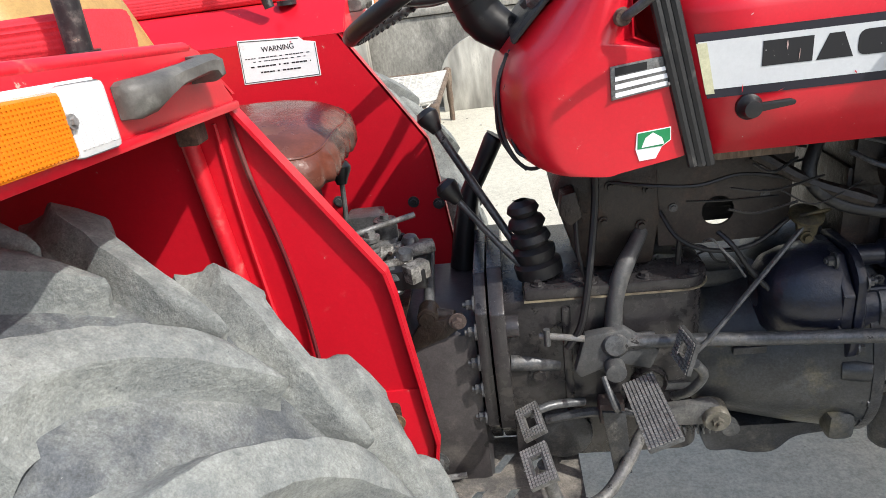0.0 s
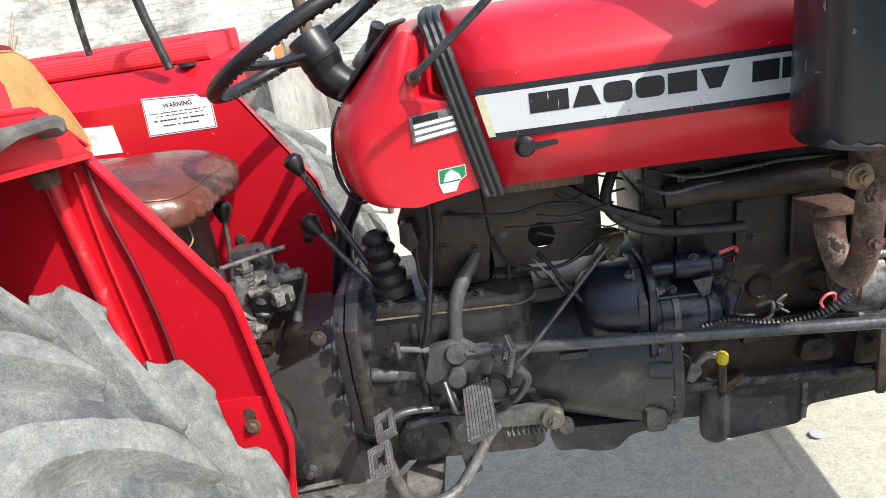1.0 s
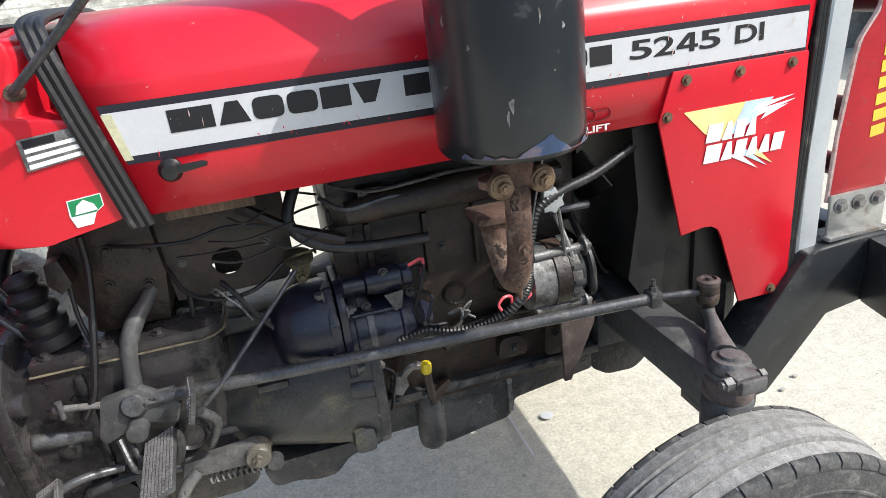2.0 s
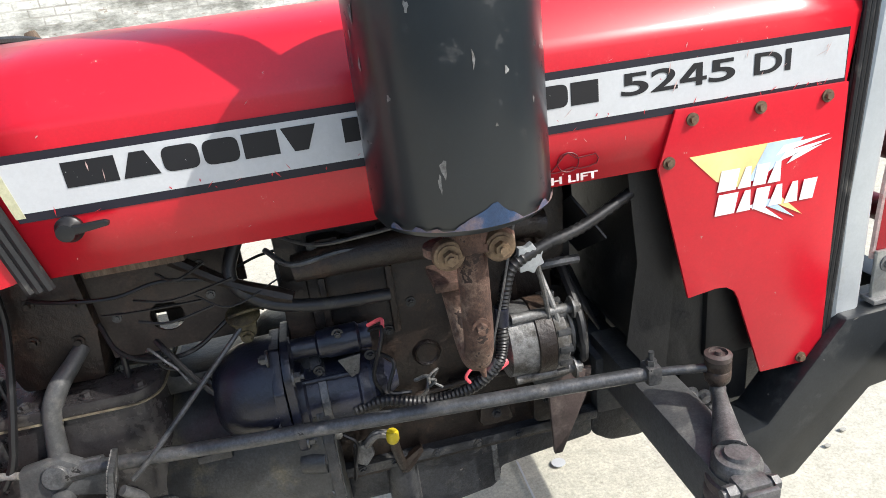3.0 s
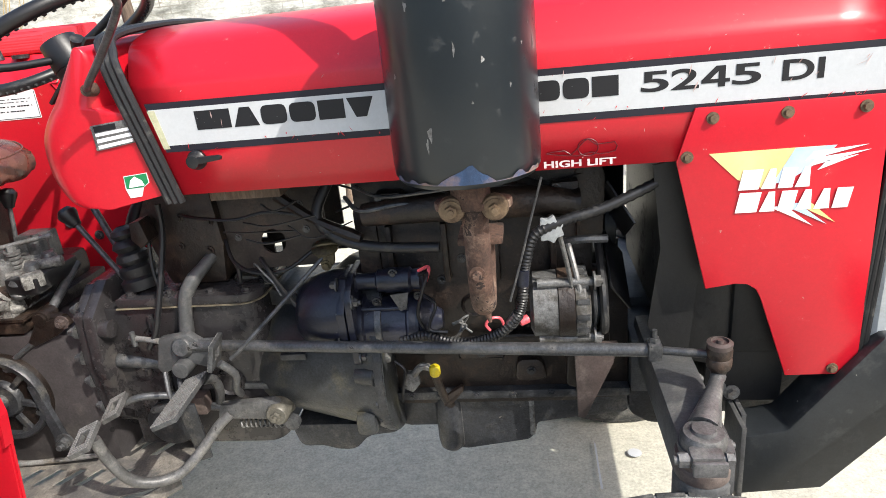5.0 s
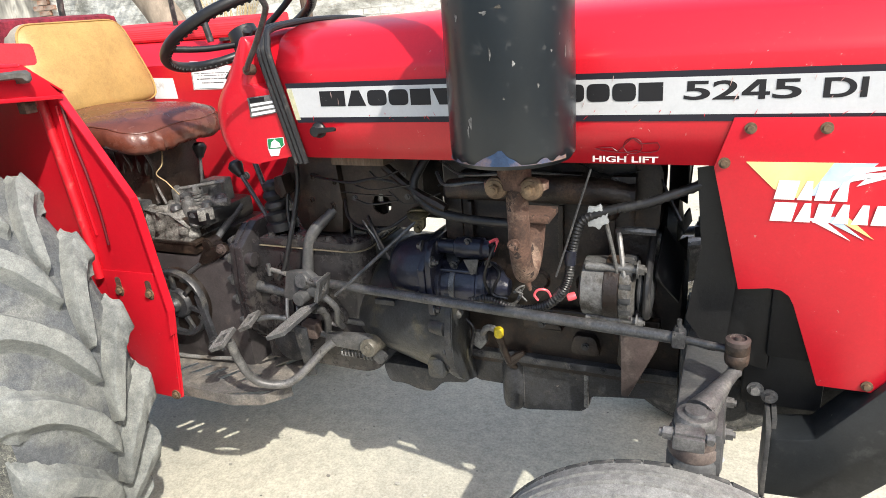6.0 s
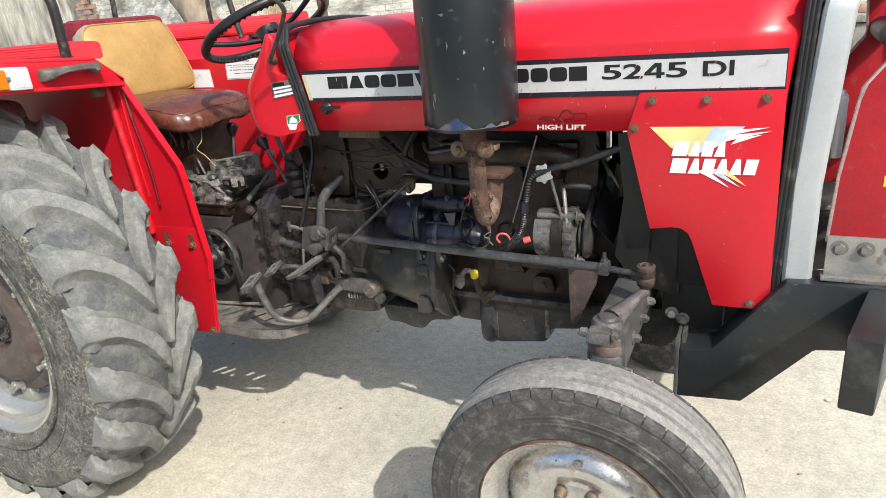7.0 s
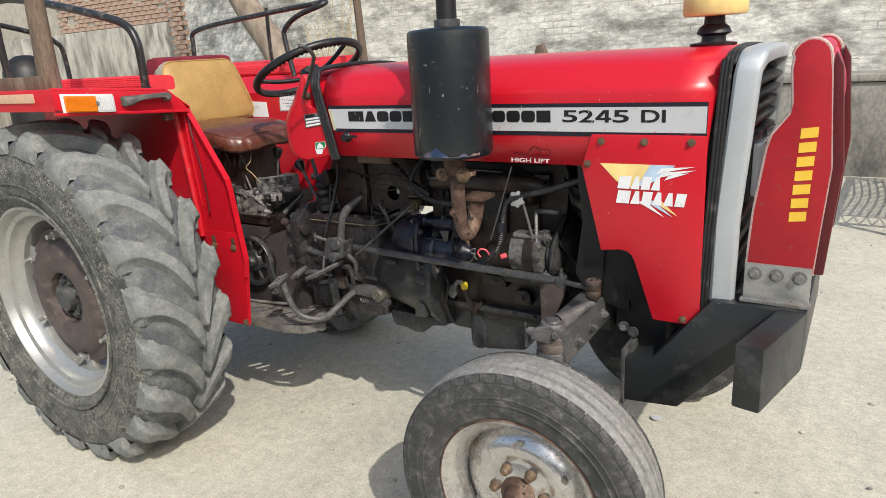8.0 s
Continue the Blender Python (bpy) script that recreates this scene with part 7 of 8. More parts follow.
part("tommy_bar", cyl(nb(), (0.33, -0.14, 0.972), (0.455, -0.09, 0.985), 0.0055, seg=10), ALLOY, tractor, "short steel handle on the valve chest")
vs = nb()
for i, z in enumerate((0.915, 0.925, 0.935, 0.945, 0.955)):
    cyl(vs, (0.375, -0.125, z), (0.375, -0.125, z + 0.008), 0.016 - 0.002 * (i % 2), seg=16, bev=0.002)
bolt(vs, (0.375, -0.125, 0.962), (0, 0, 1), 0.011, 0.012)
part("valve_stack", vs, ALLOY, hyd, "stacked alloy valve cap")
part("seat_cord", tube(nb(), [(0.285, -0.13, 1.08), (0.300, -0.155, 1.045), (0.282, -0.165, 1.02), (0.296, -0.150, 0.995), (0.318, -0.158, 0.985), (0.325, -0.14, 0.955)], 0.0018, 6, 6), STRAW, tractor, "loose straw-coloured cord under the seat")
for i in range(9):
    a = 0.05 + 0.028 * i
    part("seat_spring", tube(nb(), [(a, -0.16 + 0.02 * math.sin(i * 2.1), 1.08), (a + 0.01, -0.17, 1.04), (a - 0.01 * (i % 3), -0.15, 0.99), (a + 0.015, -0.16, 0.93)], 0.006, 6, 4), CAST_BROWN, tractor, "dark seat suspension rod")

# -- console fittings --
gp = Matrix.Translation((0.708, CY, 1.332)) @ Matrix.Rotation(radians(-45.5), 4, "Y")
part("gauge_panel", box(nb(), -0.075, 0.075, -0.17, 0.17, -0.001, 0.006, 0.003, m=gp), BLACK_MATT, console_ob, "black gauge panel")
for y, r in ((-0.11, 0.035), (-0.01, 0.045), (0.10, 0.035)):
    g = nb()
    lathe(g, [(r, 0.005), (r, 0.016), (r - 0.004, 0.020), (r - 0.006, 0.014), (0, 0.014)], (0, 0, 0), (0, 0, 1), 26)
    g.transform(gp @ Matrix.Translation((0.01, y, 0)))
    part("gauge", g, STEEL, console_ob, "round gauge with a steel bezel")
part("key_switch", cyl(nb(), (0.662, -0.225, 1.215), (0.645, -0.245, 1.218), 0.014, seg=14, bev=0.002), PLASTIC, console_ob)
for pts in ([(0.645, -0.19, 1.262), (0.628, -0.215, 1.22), (0.630, -0.235, 1.15), (0.655, -0.25, 1.105), (0.685, -0.265, 1.115), (0.675, -0.262, 1.18), (0.660, -0.245, 1.212)],
            [(0.650, -0.18, 1.265), (0.640, -0.215, 1.20), (0.645, -0.245, 1.135), (0.665, -0.255, 1.118)],
            [(0.655, -0.16, 1.27), (0.630, -0.20, 1.23), (0.622, -0.22, 1.16), (0.640, -0.24, 1.12), (0.66, -0.25, 1.10)]):
    part("dash_wire", tube(nb(), pts, 0.003, 7, 6), PLASTIC, console_ob, "looped black wire")
# bonnet latch
lt = nb()
lathe(lt, [(0, 0.0), (0.017, 0.0), (0.017, 0.006), (0.013, 0.010), (0.011, 0.022), (0, 0.024)], (0.953, YS, 1.174), (0, -1, 0), 22)
prism(lt, [(0.948, 1.168), (0.948, 1.181), (1.000, 1.183), (1.006, 1.180), (1.004, 1.175)], "y", YS - 0.022, YS - 0.014, 0.002)
part("bonnet_latch", lt, PLASTIC, bonnet_ob, "black bonnet latch handle")
# mudguard wire and rubber
part("guard_wire", tube(nb(), [(0.292, -0.402, 1.262), (0.300, -0.404, 1.18), (0.318, -0.404, 1.08), (0.330, -0.406, 0.98), (0.335, -0.41, 0.90)], 0.0035, 6, 5), DARK_RED, near_guard, "dark wire on the mudguard")
part("guard_seam", tube(nb(), [(0.270, -0.400, 1.25), (0.275, -0.401, 1.10), (0.288, -0.401, 0.92)], 0.003, 6, 4), RED, near_guard)
for x, z in ((0.40, 0.88), (0.30, 0.86), (0.46, 0.87), (0.22, 0.90)):
    part("guard_bolt", bolt(nb(), (x, 2 * CY + 0.392, z), (0, -1, 0), 0.009, 0.006), STEEL_DARK, far_guard)

# -- small wires, clips and pipes in the engine bay --
rc = random.Random(31)
for i in range(9):
    x = 0.90 + 0.70 * rc.random()
    z = 0.99 + 0.09 * rc.random()
    y = -0.17 - 0.05 * rc.random()
    l = 0.05 + 0.14 * rc.random()
    pts = [(x, y, z), (x + l * 0.4, y - 0.012 * rc.random(), z - 0.03 * rc.random()), (x + l, y + 0.01, z - 0.02 + 0.05 * rc.random())]
    part("loose_wire", tube(nb(), pts, 0.0012 + 0.0012 * rc.random(), 6, 5), (PLASTIC, RUBBER)[i % 2], tractor, "thin loose engine wire")
for x, z in ((1.245, 0.905), (1.29, 0.855), (1.205, 0.845), (1.19, 0.765), (1.33, 0.86), (1.375, 0.905)):
    part("small_bolt", bolt(nb(), (x, -0.215 if x < 1.3 else CY - 0.096, z), (0, -1, 0), 0.006, 0.006, True, 0.004), CAST, blk)
part("braided_lead", tube(nb(), [(0.965, -0.172, 0.935), (0.985, -0.19, 0.915), (1.01, -0.20, 0.875), (1.045, -0.215, 0.835), (1.075, -0.225, 0.815)], 0.0042, 8, 8, ribs=0.001), PLASTIC, tractor, "braided black lead")
part("pale_lead", tube(nb(), [(0.945, -0.165, 0.915), (0.955, -0.18, 0.925), (0.972, -0.185, 0.905), (0.99, -0.19, 0.885), (1.005, -0.2, 0.86)], 0.0022, 6, 6), ALLOY, tractor, "thin pale lead")
part("fuel_pipe", tube(nb(), [(1.16, -0.17, 1.05), (1.20, -0.215, 1.035), (1.28, -0.222, 1.045), (1.36, -0.222, 1.035), (1.44, -0.215, 1.05), (1.56, -0.205, 1.045)], 0.0045, 8, 6), STEEL_DARK, tractor, "bent steel fuel pipe")
part("fuel_pipe", tube(nb(), [(1.18, -0.17, 1.07), (1.24, -0.215, 1.06), (1.32, -0.225, 1.065), (1.40, -0.222, 1.07), (1.50, -0.205, 1.06)], 0.0035, 8, 6), STEEL_DARK, tractor, "bent steel fuel pipe")
part("wire_tuft", tube(nb(), [(1.375, -0.262, 0.800), (1.385, -0.27, 0.815), (1.372, -0.275, 0.825), (1.39, -0.27, 0.835), (1.380, -0.265, 0.812), (1.395, -0.272, 0.80)], 0.0022, 6, 4), ALLOY, starter, "pale frayed wire tuft")
part("lower_cable", tube(nb(), [(1.22, -0.20, 0.70), (1.24, -0.205, 0.68), (1.232, -0.205, 0.64), (1.225, -0.2, 0.60)], 0.0035, 6, 4), PLASTIC, tractor, "short black cable")
part("switch_body", cyl(nb(), (1.212, -0.205, 0.728), (1.212, -0.232, 0.722), 0.009, seg=12, bev=0.002), ALLOY, tractor, "small alloy sender")
for x, z, w, h in ((1.40, 0.70, 0.10, 0.036), (1.60, 0.66, 0.06, 0.10), (1.50, 0.655, 0.07, 0.05)):
    part("casting_lug", prism(nb(), fillet([(x - w / 2, z - h / 2), (x + w / 2, z - h / 2), (x + w * 0.32, z + h / 2), (x - w * 0.4, z + h / 2)], min(w, h) * 0.3, 3), "y", CY - 0.118, CY - 0.08, 0.006), CAST_BROWN, blk)
    part("lug_bolt", bolt(nb(), (x, CY - 0.118, z), (0, -1, 0), 0.006, 0.005), CAST, blk)
# oil gallery pipe and core plugs along the block
part("gallery_pipe", tube(nb(), [(1.24, CY - 0.112, 0.735), (1.33, CY - 0.116, 0.728), (1.45, CY - 0.114, 0.736), (1.56, CY - 0.112, 0.730), (1.62, CY - 0.10, 0.70)], 0.006, 8, 5), CAST_BROWN, blk)
for x in (1.28, 1.39, 1.50):
    part("block_plug", lathe(nb(), [(0.0, 0.002), (0.018, 0.002), (0.022, 0.006), (0.025, 0.002), (0.027, -0.003)], (x, CY - 0.096, 0.80), (0, -1, 0), 24), CAST_BROWN, blk)
for x in (1.235, 1.345, 1.445, 1.555):
    part("head_rib", box(nb(), x - 0.006, x + 0.006, CY - 0.112, CY - 0.09, 0.86, 0.985, 0.004), CAST_BROWN, blk)

# -- lettering, labels and decals --
def fit_text(name, words, x0, x1, z0, z1, y, mat, parent, bold=0.0, slant=0.0, label=""):
    """Flat lettering on a face that looks to -y, made to fill x0..x1, z0..z1."""
    cu = bpy.data.curves.new(name, "FONT")
    cu.body, cu.size, cu.offset = words, 1.0, bold
    ob = new(name, cu)
    me = bpy.data.meshes.new_from_object(ob)
    bpy.data.objects.remove(ob)
    co = np.zeros(len(me.vertices) * 3)
    me.vertices.foreach_get("co", co)
    co = co.reshape(-1, 3)
    a, b = co.min(0), co.max(0)
    u = (co[:, 0] - a[0]) / (b[0] - a[0])
    v = (co[:, 1] - a[1]) / (b[1] - a[1])
    co = np.stack([x0 + u * (x1 - x0) + v * slant, np.full(len(u), y), z0 + v * (z1 - z0)], 1)
    me.vertices.foreach_set("co", co.ravel())
    me.materials.clear()
    me.materials.append(mat)
    out = new(name, me)
    out.parent = parent
    if label:
        tagged(out, label)
    return out


def marks(shapes, x0, x1, z0, z1, y, mat, parent, slant=0.0, gap=0.10, name="brand_mark"):
    """One solid plain shape for each letter of a brand: b block, t tapering upwards, v tapering downwards, o rounded, w wide block."""
    units = [1.35 if c == "w" else 1.0 for c in shapes]
    step = (x1 - x0) / sum(units)
    h, at_x = z1 - z0, x0
    for c, u in zip(shapes, units):
        a, b = at_x + step * gap / 2, at_x + step * (u - gap / 2)
        at_x += step * u
        d = (b - a) * 0.30
        pts = {"t": [(a, 0), (b, 0), (b - d, h), (a + d, h)], "v": [(a + d, 0), (b - d, 0), (b, h), (a, h)]}.get(c, [(a, 0), (b, 0), (b, h), (a, h)])
        if c == "o":
            pts = fillet(pts, h * 0.35, 4)
        part(name, prism(nb(), [(px + slant * pz / h, z0 + pz) for px, pz in pts], "y", y, y + 0.0006), mat, parent)


yl_ = YS - 0.0026
marks("wtoobv", 0.964, 1.276, 1.2245, 1.2560, yl_, INK, bonnet_ob)
marks("bbboooob", 1.305, 1.662, 1.2250, 1.2560, yl_, INK, bonnet_ob)
for k, digit in enumerate("5245"):
    dx0, dw, dh = 1.693 + 0.0446 * k, 0.0412, 0.031
    if digit != "4":
        fit_text("model_digit", digit, dx0, dx0 + dw, 1.2255, 1.2255 + dh, yl_, INK, bonnet_ob, 0.018, label="bold black model digit")
        continue
    # the four: stem, foot bar and slanting stroke
    four = nb()
    for n, shape in enumerate(([(0.60, 0.0), (0.84, 0.0), (0.84, 1.0), (0.60, 1.0)], [(0.0, 0.20), (1.0, 0.20), (1.0, 0.38), (0.0, 0.38)], [(0.0, 0.36), (0.29, 0.36), (0.62, 0.78), (0.62, 1.0), (0.50, 1.0)])):
        prism(four, [(dx0 + dw * a, 1.2255 + dh * b) for a, b in shape], "y", yl_ - 0.00005 * n, yl_ + 0.0004 - 0.00005 * n)
    part("model_digit", four, INK, bonnet_ob, "bold black model digit")
fit_text("model_letters", "DI", 1.898, 1.957, 1.2260, 1.2565, yl_, INK, bonnet_ob, 0.022, label="bold black model letters")
fit_text("lift_lettering", "HIGH LIFT", 1.541, 1.656, 1.116, 1.1275, YS - 0.0012, material("worn white ink", (0.62, 0.52, 0.52), 0.45, var=0.15, scale=60, bump=0.0, chip=(0.45, 0.03, 0.05), chipamount=0.30, chipscale=160, grain=0.05), bonnet_ob, 0.03, label="small white HIGH LIFT lettering")
# faint outline picture above that lettering
ol = [(1.545, 1.140), (1.575, 1.143), (1.585, 1.136), (1.600, 1.150), (1.612, 1.160), (1.625, 1.150), (1.654, 1.152), (1.655, 1.138), (1.630, 1.134), (1.618, 1.138), (1.600, 1.134), (1.585, 1.134)]
part("outline_decal", tube(nb(), [(x, YS - 0.0006, z) for x, z in ol], 0.0009, 5, 2, True), DARK_RED, bonnet_ob, "faint dark red outline decal")
part("outline_decal", tube(nb(), [(1.612 + 0.016 * math.cos(a), YS - 0.0006, 1.146 + 0.014 * math.sin(a)) for a in (2 * math.pi * i / 14 for i in range(14))], 0.0008, 5, 2, True), DARK_RED, bonnet_ob)

# side panel decal: fading yellow wedge, pale streaks, white letter bars
PY = -0.3126
part("decal_wedge", prism(nb(), [(1.797, 1.123), (1.968, 1.124), (1.925, 1.085), (1.880, 1.062), (1.842, 1.078)], "y", PY - 0.0006, PY), CREAM, panel, "pale yellow decal wedge")
part("decal_wedge", prism(nb(), [(1.925, 1.1235), (1.985, 1.1240), (1.960, 1.098), (1.915, 1.070), (1.895, 1.068)], "y", PY - 0.0010, PY - 0.0004), SKYBLUE, panel, "pale blue decal wedge")
for i, (a, b) in enumerate((((1.940, 1.108), (2.030, 1.122)), ((1.945, 1.098), (2.034, 1.114)), ((1.960, 1.092), (2.018, 1.107)))):
    part("decal_streak", prism(nb(), [(a[0], a[1] - 0.006), b, (a[0] + 0.012, a[1] + 0.008)], "y", PY - 0.0014, PY - 0.0004), WHITE, panel)
for i, (a, b) in enumerate((((1.905, 1.028), (1.962, 0.994)), ((1.925, 1.030), (1.982, 0.996)), ((1.945, 1.030), (1.995, 0.998)))):
    part("decal_streak", prism(nb(), [(a[0] - 0.008, a[1]), (a[0] + 0.010, a[1] + 0.004), b], "y", PY - 0.0010, PY), (WHITE, SKYBLUE, CREAM)[i], panel)
marks("wtbt", 1.842, 1.952, 1.0605, 1.0930, PY - 0.0018, WHITE, panel, 0.006, 0.14)
marks("wtbttb", 1.839, 2.012, 1.0225, 1.0555, PY - 0.0018, WHITE, panel, 0.006, 0.14)

# scratches through the stripe and dust marks on the bonnet side
sr = random.Random(17)
def scratches(count, zlo, zhi, mat, label, y, length):
    sb_ = nb()
    for _ in range(count):
        x, z = 0.93 + 1.10 * sr.random(), zlo + (zhi - zlo) * sr.random()
        l, a, w = length * (0.3 + sr.random()), radians(sr.choice((20, 35, 60, 80, 110)) + 20 * sr.random()), 0.0004 + 0.0009 * sr.random()
        dx, dz = l * math.cos(a), l * math.sin(a)
        prism(sb_, [(x, z), (x + dx * 0.5 + w, z + dz * 0.5), (x + dx, z + dz), (x + dx * 0.5 - w, z + dz * 0.5)], "y", y, y - 0.0002)
    tagged(part("scratch_marks", sb_, mat, bonnet_ob, label), kind="stuff")
scratches(34, 1.188, 1.206, RED, "red scratches through the stripe edge", YS - 0.0030, 0.010)
scratches(16, 1.200, 1.262, PALE_EDGE, "pale scratches on the stripe", YS - 0.0034, 0.016)
scratches(40, 1.116, 1.300, PALE_EDGE, "fine pale scratches on the bonnet", YS - 0.0004, 0.006)

# data plate and the green sticker on the console
cy = CY - 0.2465
plq = part("data_plate", prism(nb(), [(0.776, 1.202), (0.853, 1.213), (0.851, 1.253), (0.775, 1.246)], "y", cy - 0.003, cy + 0.0005, 0.0005), ALLOY, console_ob, "riveted data plate with worn black print")
for i, (f0, f1) in enumerate(((0.06, 0.20), (0.30, 0.45), (0.55, 0.68), (0.72, 0.95))):
    zz = lambda f, x: (1.202 + (x - 0.776) * 0.143) * (1 - f) + (1.246 + (x - 0.776) * 0.093) * f
    x0, x1 = 0.781, (0.848 if i < 3 else 0.822)
    part("plate_field", prism(nb(), [(x0, zz(f0, x0)), (x1, zz(f0, x1)), (x1, zz(f1, x1)), (x0, zz(f1, x0))], "y", cy - 0.0038, cy - 0.003), INK if i == 3 else WHITE, plq)
for x, z in ((0.779, 1.206), (0.850, 1.217), (0.848, 1.249), (0.778, 1.243)):
    part("plate_rivet", bolt(nb(), (x, cy - 0.003, z), (0, -1, 0), 0.0025, 0.001, False), STEEL, plq)
stk = part("sticker", prism(nb(), [(0.807, 1.131), (0.812, 1.114), (0.834, 1.116), (0.842, 1.132), (0.854, 1.140), (0.854, 1.158), (0.809, 1.154)], "y", cy - 0.0012, cy + 0.0004), WHITE, console_ob, "torn green and white sticker")
part("sticker_field", prism(nb(), [(0.8095, 1.131), (0.842, 1.133), (0.853, 1.141), (0.853, 1.157), (0.8105, 1.153)], "y", cy - 0.0018, cy - 0.0012), GREEN, stk)
part("sticker_mark", prism(nb(), [(0.815, 1.133), (0.845, 1.136), (0.842, 1.145), (0.830, 1.153), (0.820, 1.146)], "y", cy - 0.0022, cy - 0.0017), WHITE, stk)

# warning label and a paper on the inner face of the far mudguard
wy = 2 * CY + 0.392
wl = part("warning_label", prism(nb(), [(0.060, 1.198), (0.238, 1.199), (0.240, 1.272), (0.214, 1.277), (0.205, 1.286), (0.066, 1.293)], "y", wy - 0.0012, wy - 0.0002), WHITE, far_guard, "white warning label with a torn corner")
for pts in (((0.063, 1.201), (0.2355, 1.202)), ((0.2355, 1.202), (0.2375, 1.270)), ((0.0685, 1.290), (0.203, 1.283)), ((0.063, 1.201), (0.0685, 1.290))):
    part("label_border", cyl(nb(), (pts[0][0], wy - 0.0014, pts[0][1]), (pts[1][0], wy - 0.0014, pts[1][1]), 0.0007, seg=6), INK, wl)
fit_text("label_heading", "WARNING", 0.116, 0.190, 1.263, 1.2745, wy - 0.0016, INK, wl, 0.018, label="black WARNING heading")
rl_ = random.Random(3)
for z, a, b, h in ((1.251, 0.075, 0.228, 0.0020), (1.2435, 0.092, 0.212, 0.0019), (1.232, 0.084, 0.222, 0.0032), (1.219, 0.104, 0.196, 0.0032)):
    x = a
    while x < b:
        w = 0.003 + 0.006 * rl_.random()
        part("print_bar", prism(nb(), [(x, z), (min(b, x + w), z), (min(b, x + w), z + h), (x, z + h)], "y", wy - 0.0016, wy - 0.0012), INK, wl)
        x += w + (0.0015 if rl_.random() < 0.7 else 0.007)
part("paper_label", prism(nb(), [(-0.127, 1.172), (-0.02, 1.170), (-0.025, 1.240), (-0.125, 1.244)], "y", wy - 0.0012, wy - 0.0002), WHITE, far_guard, "blank white paper label")

# vertical yellow bars on the guard plate
gob = [o for o in tractor.children if o.name == "guard_plate"][0]
for i in range(7):
    z = 1.192 - i * 0.0315
    x = 2.245 - i * 0.0012
    bm = nb()
    prism(bm, [(x, z), (x + 0.034, z + 0.004), (x + 0.034, z + 0.026), (x, z + 0.022)], "y", -0.3006, -0.2998)
    part("painted_bar", bm, YELLOW, gob, "hand-painted yellow mark")

# silencer: bare rust patch and blue under-paint at its foot
rs = nb()
k = 40
ang0, ang1 = radians(-150), radians(-20)
vsr = []
for i in range(k + 1):
    a = ang0 + (ang1 - ang0) * i / k
    top = lo + 0.014 + 0.012 * noise.noise((i * 0.35, 0.3, 0)) + 0.020 * max(0, 1 - abs(i / k - 0.52) / 0.14)
    vsr.append([rs.verts.new((MX + 0.1078 * math.cos(a), MY + 0.1078 * math.sin(a), z)) for z in (lo + 0.011, max(lo + 0.012, top))])
for p, q in zip(vsr, vsr[1:]):
    rs.faces.new((p[0], q[0], q[1], p[1]))
part("rust_band", rs, material("rust and blue under-paint", (0.022, 0.055, 0.13), 0.6, var=0.4, scale=12, bump=0.1, dirt=(0.19, 0.12, 0.085), amount=0.42, dscale=12), silencer, "rusted and blue bare band")
rp = random.Random(8)
for i in range(26):
    a, z = radians(-175 + 165 * rp.random()), lo + 0.03 + 0.30 * rp.random()
    r1, r2 = 0.0015 + 0.0045 * rp.random() ** 2, 0.002 + 0.008 * rp.random() ** 2
    b = nb()
    vv = []
    for j in range(9):
        t = 2 * math.pi * j / 9
        q = 1 + 0.35 * math.sin(3 * t + i)
        vv.append(b.verts.new((MX + 0.1072 * math.cos(a + r1 * q * math.cos(t) / 0.107), MY + 0.1072 * math.sin(a + r1 * q * math.cos(t) / 0.107), z + r2 * q * math.sin(t))))
    b.faces.new(vv)
    part("paint_chip", b, ALLOY, silencer)

# ---- things in the yard ----
def cot(name, m, length, width, label):
    """A string cot: four turned legs, two side rails, two end rails and a woven bed."""
    e = tagged(new(name), label, "cot")
    h = 0.44
    for sx in (-1, 1):
        for sy in (-1, 1):
            part("leg", lathe(nb(), [(0, 0), (0.022, 0), (0.026, 0.05), (0.020, 0.12), (0.030, 0.2), (0.026, 0.3), (0.036, h - 0.07), (0.036, h + 0.03), (0.02, h + 0.045), (0, h + 0.045)], (sx * width / 2, sy * length / 2, 0), (0, 0, 1), 14), WOOD, e)
    for sx in (-1, 1):
        part("side_rail", cyl(nb(), (sx * width / 2, -length / 2, h), (sx * width / 2, length / 2, h), 0.026, seg=12), WOOD, e)
    for sy in (-1, 1):
        part("end_rail", cyl(nb(), (-width / 2, sy * length / 2, h), (width / 2, sy * length / 2, h), 0.026, seg=12), WOOD, e)
    lace = 0.26
    y0, y1 = -length / 2 + lace, length / 2 - 0.03
    for i in range(17):
        x = -width / 2 + width * (i + 0.5) / 17
        part("cross_rope", tube(nb(), [(x, y0, h), (x + 0.01, (y0 + y1) / 2, h - 0.045), (x, y1, h + 0.01)], 0.008, 5, 3), ROPE, e)
    n = 30
    for i in range(n):
        y = y0 + (y1 - y0) * i / (n - 1)
        z = h + 0.012 - 0.05 * (1 - (2 * i / (n - 1) - 1) ** 2)
        part("rope", tube(nb(), [(-width / 2, y, h + 0.02), (-width / 4, y + 0.01, z), (width / 4, y - 0.01, z - 0.004), (width / 2, y, h + 0.02)], 0.011, 6, 3), ROPE, e)
    part("end_cord", cyl(nb(), (-width / 2, y0, h), (width / 2, y0, h), 0.012, seg=8), ROPE, e)
    n = 12
    for i in range(n):
        a = -width / 2 + width * i / n
        b = a + width / n
        part("lacing", tube(nb(), [(a, -length / 2, h), ((a + b) / 2, y0, h), (b, -length / 2, h)], 0.006, 5, 1), ROPE, e)
    e.matrix_basis = m
    return e


